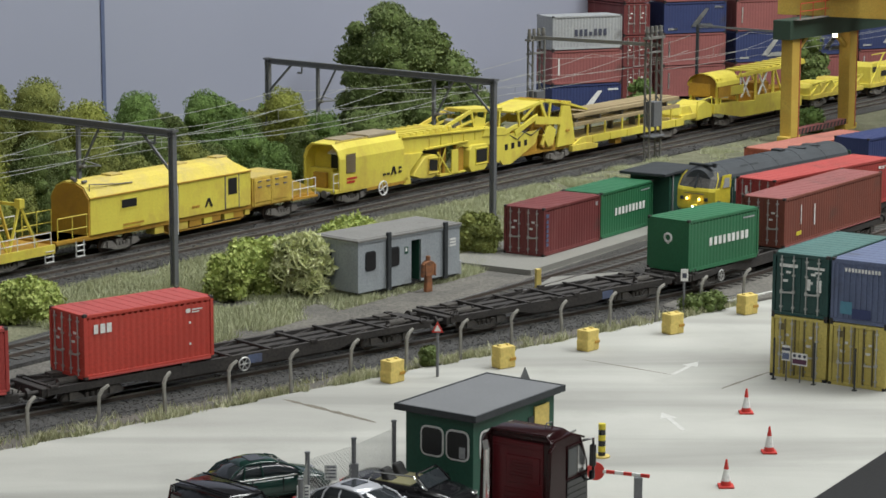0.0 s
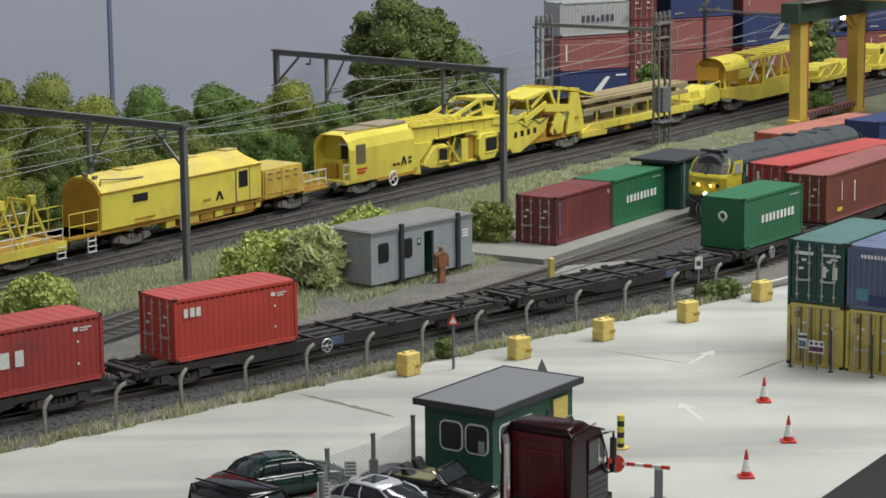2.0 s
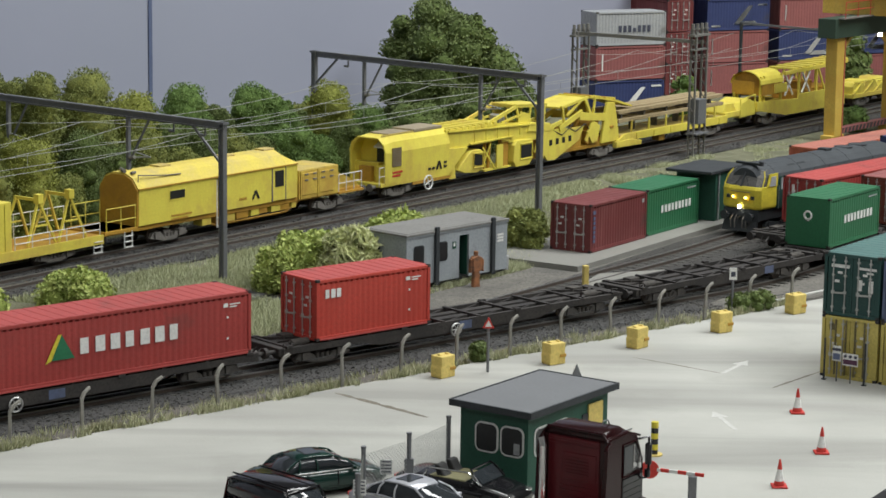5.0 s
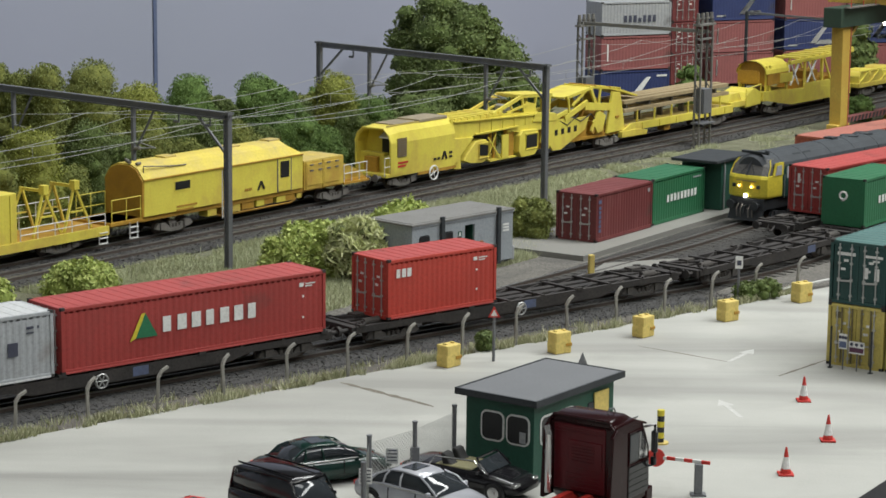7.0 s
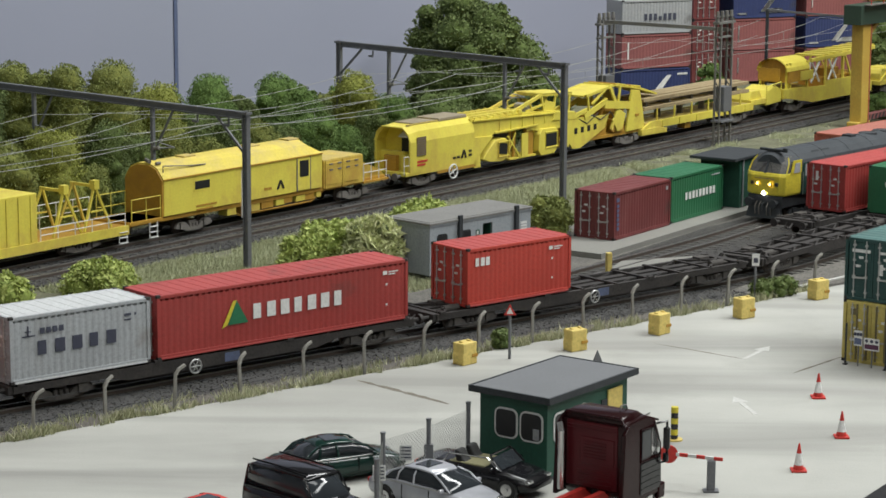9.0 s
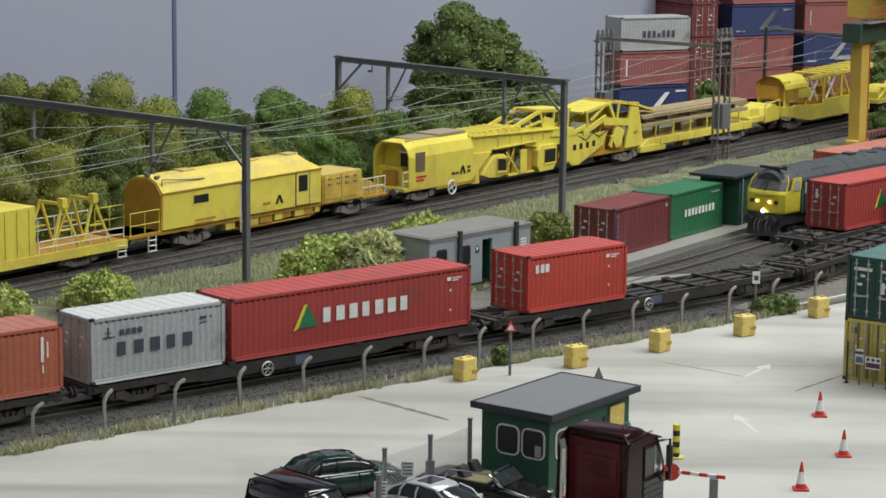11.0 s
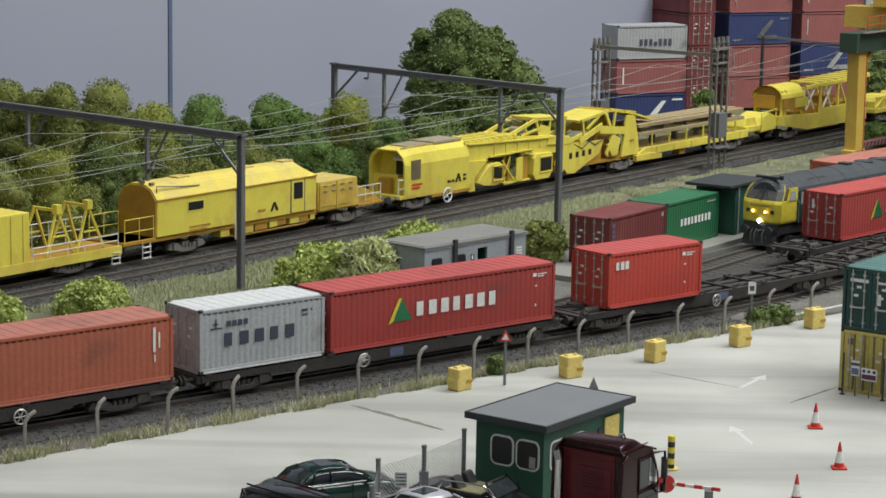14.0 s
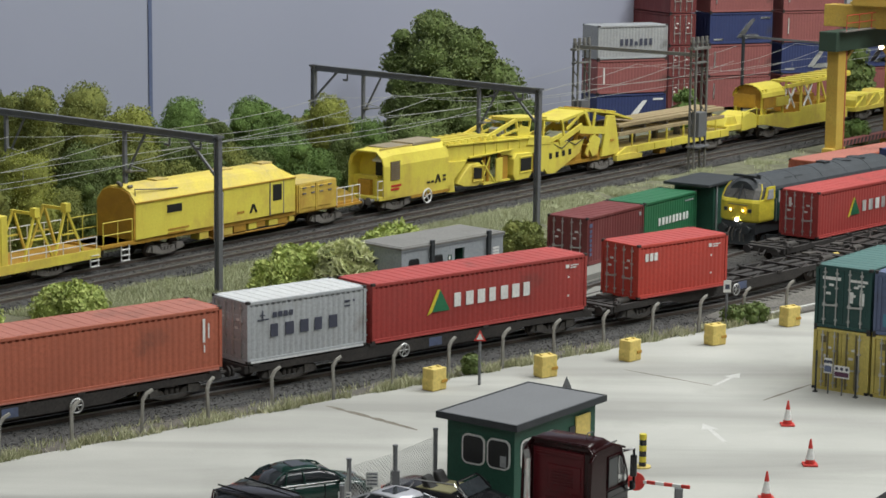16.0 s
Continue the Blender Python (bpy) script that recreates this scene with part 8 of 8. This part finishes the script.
ROW = [(-14.0, 10.5, 3.8, 7.8, TREE), (-10.5, 11.5, 3.8, 8.2, TREEC), (-4.6, 14.6, 3.2, 8.2, TREE), (-2.1, 14.2, 2.6, 8.6, TREEC), (-1.9, 12.6, 2.0, 8.1, TREEC), (-1.3, 11.0, 2.3, 8.55, TREEC), (2.0, 11.0, 3.2, 8.5, TREEC), (5.6, 11.0, 3.0, 6.9, TREEY),
       (9.8, 11.0, 3.1, 7.2, TREEB), (7.8, 10.2, 2.6, 5.2, TREE), (13.2, 11.4, 1.9, 5.5, TREE), (15.9, 11.0, 2.5, 6.5, TREEB), (18.2, 10.8, 2.2, 5.6, TREEB), (20.4, 11.6, 2.2, 4.6, TREE), (23.2, 11.0, 2.9, 6.1, TREEY), (25.6, 9.8, 2.9, 4.6, TREEB), (28.0, 10.6, 2.4, 3.2, TREE)]
NAMES = {"tree_leaves": "dark green", "tree_leaves_bright": "fresh green", "tree_leaves_olive": "olive", "tree_leaves_yellow": "yellow-green"}
for i, (s, p, w, h, m) in enumerate(ROW):
    tree(s, p, w, h, m, 20 + i, "domed %s foliage tree before the backdrop" % NAMES[m.name], leaves=20000, size=0.065, dome=True)
for i, (s, p, w, h, m) in enumerate([(-12, 8.4, 3.6, 5.2, TREEC), (-8.4, 8.2, 3.4, 5.0, TREEC), (-5.2, 8.0, 3.0, 5.6, TREEY), (-3.0, 8.0, 2.4, 3.4, TREEC), (-0.6, 8.8, 2.8, 5.6, TREE), (1.9, 9.2, 2.6, 4.6, TREE), (4.6, 9.2, 2.6, 5.0, TREEC), (7.2, 8.8, 2.4, 3.9, TREEC), (9.6, 9.2, 2.6, 5.0, TREE), (12.0, 9.0, 2.6, 4.4, TREEC), (14.2, 9.0, 2.4, 3.8, TREE), (16.6, 8.8, 2.8, 4.2, TREEB), (19.2, 8.6, 2.4, 3.4, TREEB), (22.0, 8.8, 2.6, 4.0, TREE), (24.8, 8.4, 2.4, 3.0, TREE), (27.6, 8.8, 2.4, 2.9, TREE)]):
    tree(s, p, w, h, m, 60 + i, "dense %s lineside shrub behind the works train" % NAMES[m.name], leaves=13000, size=0.065, name="shrub", category="shrub", group="shrubs behind the works train", dome=True)
for i in range(15):
    s = -14.5 + i * 2.9
    tree(s, 13.6, 3.6, (6.0, 5.2, 5.8, 4.9)[i % 4] - 0.045 * i, (TREE, TREEC, TREEB)[i % 3], 140 + i, "leafy tree closing the row before the backdrop", leaves=5000, size=0.09, low=0.0)
tree(37.0, 12.3, 8.6, 10.6, TREE, 90, "large dark green tree towering before the backdrop", leaves=30000, lobes=34, size=0.12, lump=0.3, low=0.16, group="large trees")
tree(40.5, 11.4, 7.0, 7.0, TREE, 91, "broad dark green tree beside the tallest one", leaves=14000, lobes=14, size=0.11, group="large trees")
tree(31.0, 9.8, 4.6, 4.2, TREE, 92, "spreading dark shrub below the large tree", leaves=9000, lobes=10, size=0.1, name="shrub", category="shrub", low=0.02, group="shrubs behind the works train")
tree(35.5, 9.2, 5.0, 4.9, TREE, 93, "dark green shrub below the large tree", leaves=9000, lobes=10, size=0.1, name="shrub", category="shrub", low=0.02, group="shrubs behind the works train")
tree(41.0, 9.0, 4.6, 5.0, TREE, 94, "dark green shrub beside the masts", leaves=8000, lobes=10, size=0.1, name="shrub", category="shrub", low=0.02, group="shrubs behind the works train")
tree(60.4, 6.9, 2.2, 4.0, TREEB, 95, "lime green shrub by the lattice mast", leaves=1500, size=0.14, name="shrub", category="shrub", low=0.02, group="lime shrubs")
tree(92.0, 9.0, 4.0, 5.2, TREE, 96, "dark green tree beyond the crane", leaves=2500, size=0.18, group="large trees")
tree(98.0, 9.5, 4.5, 5.5, TREE, 97, "dark green tree beyond the crane", leaves=2500, size=0.18, group="large trees")
tree(68.0, -3.2, 2.3, 1.8, TREEB, 98, "lime green bush at the crane's foot", leaves=1400, size=0.13, name="bush", category="bush", low=0.02, base=-0.1, group="lime shrubs")

# bushes between the lines
tree(0, 0, 3.6, 2.3, BUSH, 101, "bright yellow-green bush beside the cabin", leaves=7500, size=0.12, at=(-8.6, 108.6), name="bush", category="bush", low=0.02, base=-0.2, group="verge bushes")
tree(0, 0, 2.7, 2.7, PALEBUSH, 102, "pale twiggy bush against the cabin", leaves=5200, size=0.3, at=(-6.6, 107.4), name="bush", category="bush", low=0.02, base=-0.2, group="verge bushes")
tree(0, 0, 2.4, 1.9, BUSH, 103, "low yellow-green bush beside the cabin", leaves=4500, size=0.11, at=(-9.9, 106.6), name="bush", category="bush", low=0.02, base=-0.2, group="verge bushes")
tree(0, 0, 2.4, 2.0, TREEC, 104, "olive green bush between cabin and mast", leaves=6500, size=0.085, at=(2.1, 119.0), name="bush", category="bush", low=0.02, base=-0.2, group="verge bushes")
tree(0, 0, 4.0, 1.9, BUSH, 105, "pale lime bush behind the cabin roof", leaves=6000, size=0.11, at=(-4.6, 116.2), name="bush", category="bush", low=0.02, base=-0.1, group="verge bushes")
tree(0, 0, 3.2, 1.5, BUSH, 106, "bright lime bush on the verge", leaves=7000, size=0.11, at=(-18.6, 101.2), name="bush", category="bush", low=0.02, base=-0.2, group="verge bushes")
tree(0, 0, 2.8, 1.5, BUSH, 109, "bright lime bush on the verge", leaves=5000, size=0.11, at=(-22.5, 98.0), name="bush", category="bush", low=0.02, base=-0.2, group="verge bushes")
tree(0, 0, 0.85, 0.8, TREE, 107, "small green tuft by the sign pole", leaves=420, size=0.09, at=(-0.4, 91.7), name="bush", category="bush", low=0.02, base=-0.02, lobes=9, group="yard tufts")
for i, (x, y) in enumerate(((11.5, 102.6), (12.2, 103.1), (12.7, 103.4))):
    tree(0, 0, 1.1, 0.85, TREE, 108 + i, "small green tuft by the lineside fence", leaves=420, size=0.09, at=(x, y), name="bush", category="bush", low=0.02, base=-0.02, lobes=9, group="yard tufts")


def grass(name, at, s0, s1, p0, p1, blades, height, seed, label, dense=0.0, z=lambda p: -0.1, material=GRASS, patch=0.45, lush=0.0):
    """Tufts of dry static grass over a strip."""
    rng = np.random.default_rng(seed)
    pos = []
    while len(pos) < blades:
        s, p = rng.uniform(s0, s1), rng.uniform(min(p0, p1), max(p0, p1))
        x, y = at(s, p)[:2]
        if noise.noise((x * patch, y * patch, 3.0 + seed)) > dense - rng.random() * 0.5 + lush * max(0.0, s - 24) / 40:
            pos.append((x, y, z(p)))
    c = np.array(pos)
    n = len(c)
    ang = rng.uniform(0, 2 * math.pi, n)
    w = 0.016 + 0.02 * rng.random(n)
    h = height * (0.4 + 0.8 * rng.random(n))
    lean = rng.normal(size=(n, 2)) * 0.35 * h[:, None]
    side = np.stack([np.cos(ang) * w, np.sin(ang) * w, np.zeros(n)], 1)
    top = c + np.concatenate([lean, h[:, None]], 1)
    v = np.stack([c - side, c + side, top], 1).reshape(-1, 3)
    me = bpy.data.meshes.new(name)
    me.from_pydata((v * K).tolist(), [], np.arange(n * 3).reshape(-1, 3).tolist())
    me.materials.append(material)
    ob = new(name, me)
    return tagged(ob, label, "grass", kind="stuff")


grass("verge_grass", main_at, -16, 66, -1.7, -7.6, 90000, 0.38, 1, "dry pale grass on the main line verge", 0.0, lambda p: -0.12 + 0.01 * p, GRASS, 0.45, 0.9)
grass("cabin_grass", main_at, -14, 22, -7.0, -15.0, 60000, 0.38, 2, "dry pale grass around the grey cabin", 0.15, lambda p: -0.33)
def beside_fence(s, q):
    return GO[0] + s * 0.7455 - q * 0.6665, GO[1] + s * 0.6665 + q * 0.7455


grass("fence_grass", beside_fence, -34, 20, -3.95, -2.7, 15000, 0.42, 3, "straw-coloured tufts along the concrete fence posts", 0.42, lambda p: -0.28 + 0.27 * (p < -3.75), STRAW, 0.75)
grass("fence_weeds", beside_fence, -34, 20, -3.7, -1.7, 3500, 0.34, 8, "sparse straw weeds beside the goods track", 0.45, lambda p: -0.27, STRAW, 1.1)
grass("bank_grass", main_at, -16, 70, 5.8, 9.0, 26000, 0.5, 4, "dry pale grass behind the works train", 0.0, lambda p: 0.0)

def gravel(name, at, s0, s1, p0, p1, count, size, seed, label, z, material=STONES):
    """Loose stones: small uneven tetrahedra."""
    rng = np.random.default_rng(seed)
    s, p = rng.uniform(s0, s1, count), rng.uniform(p0, p1, count)
    c = np.array([(*at(a, b)[:2], z) for a, b in zip(s, p)])
    r = size * (0.5 + rng.random(count))
    q = rng.normal(size=(count, 4, 3))
    q /= np.linalg.norm(q, axis=2)[:, :, None]
    q = q * np.array([1, 1, 0.6]) * r[:, None, None] + c[:, None, :]
    me = bpy.data.meshes.new(name)
    i = np.arange(count)[:, None] * 4
    fs = np.concatenate([i + np.array(t) for t in ((0, 1, 2), (0, 2, 3), (0, 3, 1), (1, 3, 2))])
    me.from_pydata((q.reshape(-1, 3) * K).tolist(), [], fs.tolist())
    me.materials.append(material)
    return tagged(new(name, me), label, "gravel", kind="stuff")


gravel("ballast_stones", main_at, -18, 70, -1.7, 6.0, 42000, 0.075, 5, "loose grey stones of the main line ballast", 0.035)
gravel("cinder_stones", lambda s, q: goods_at(s, q), -34, 16, -1.9, 4.2, 22000, 0.06, 6, "loose dark stones beside the goods track", -0.25, DARKSTONES)
gravel("yard_stones", lambda s, p: track_at(s, p), -18, 14, -10.0, -1.6, 10000, 0.045, 7, "loose dark stones between the sidings", -0.258, DARKSTONES)

# joint strip of the backdrop boards
x0, y0 = main_at(17.7, 20.96)
solid("backdrop_joint", Mb().box(-0.16, -0.04, -0.2, 0.16, 0.0, 45), SLATEBLUE, place(x0, y0, 0, MAIN), "blue-grey joint strip of the backdrop", "trim", kind="structure")


motions()
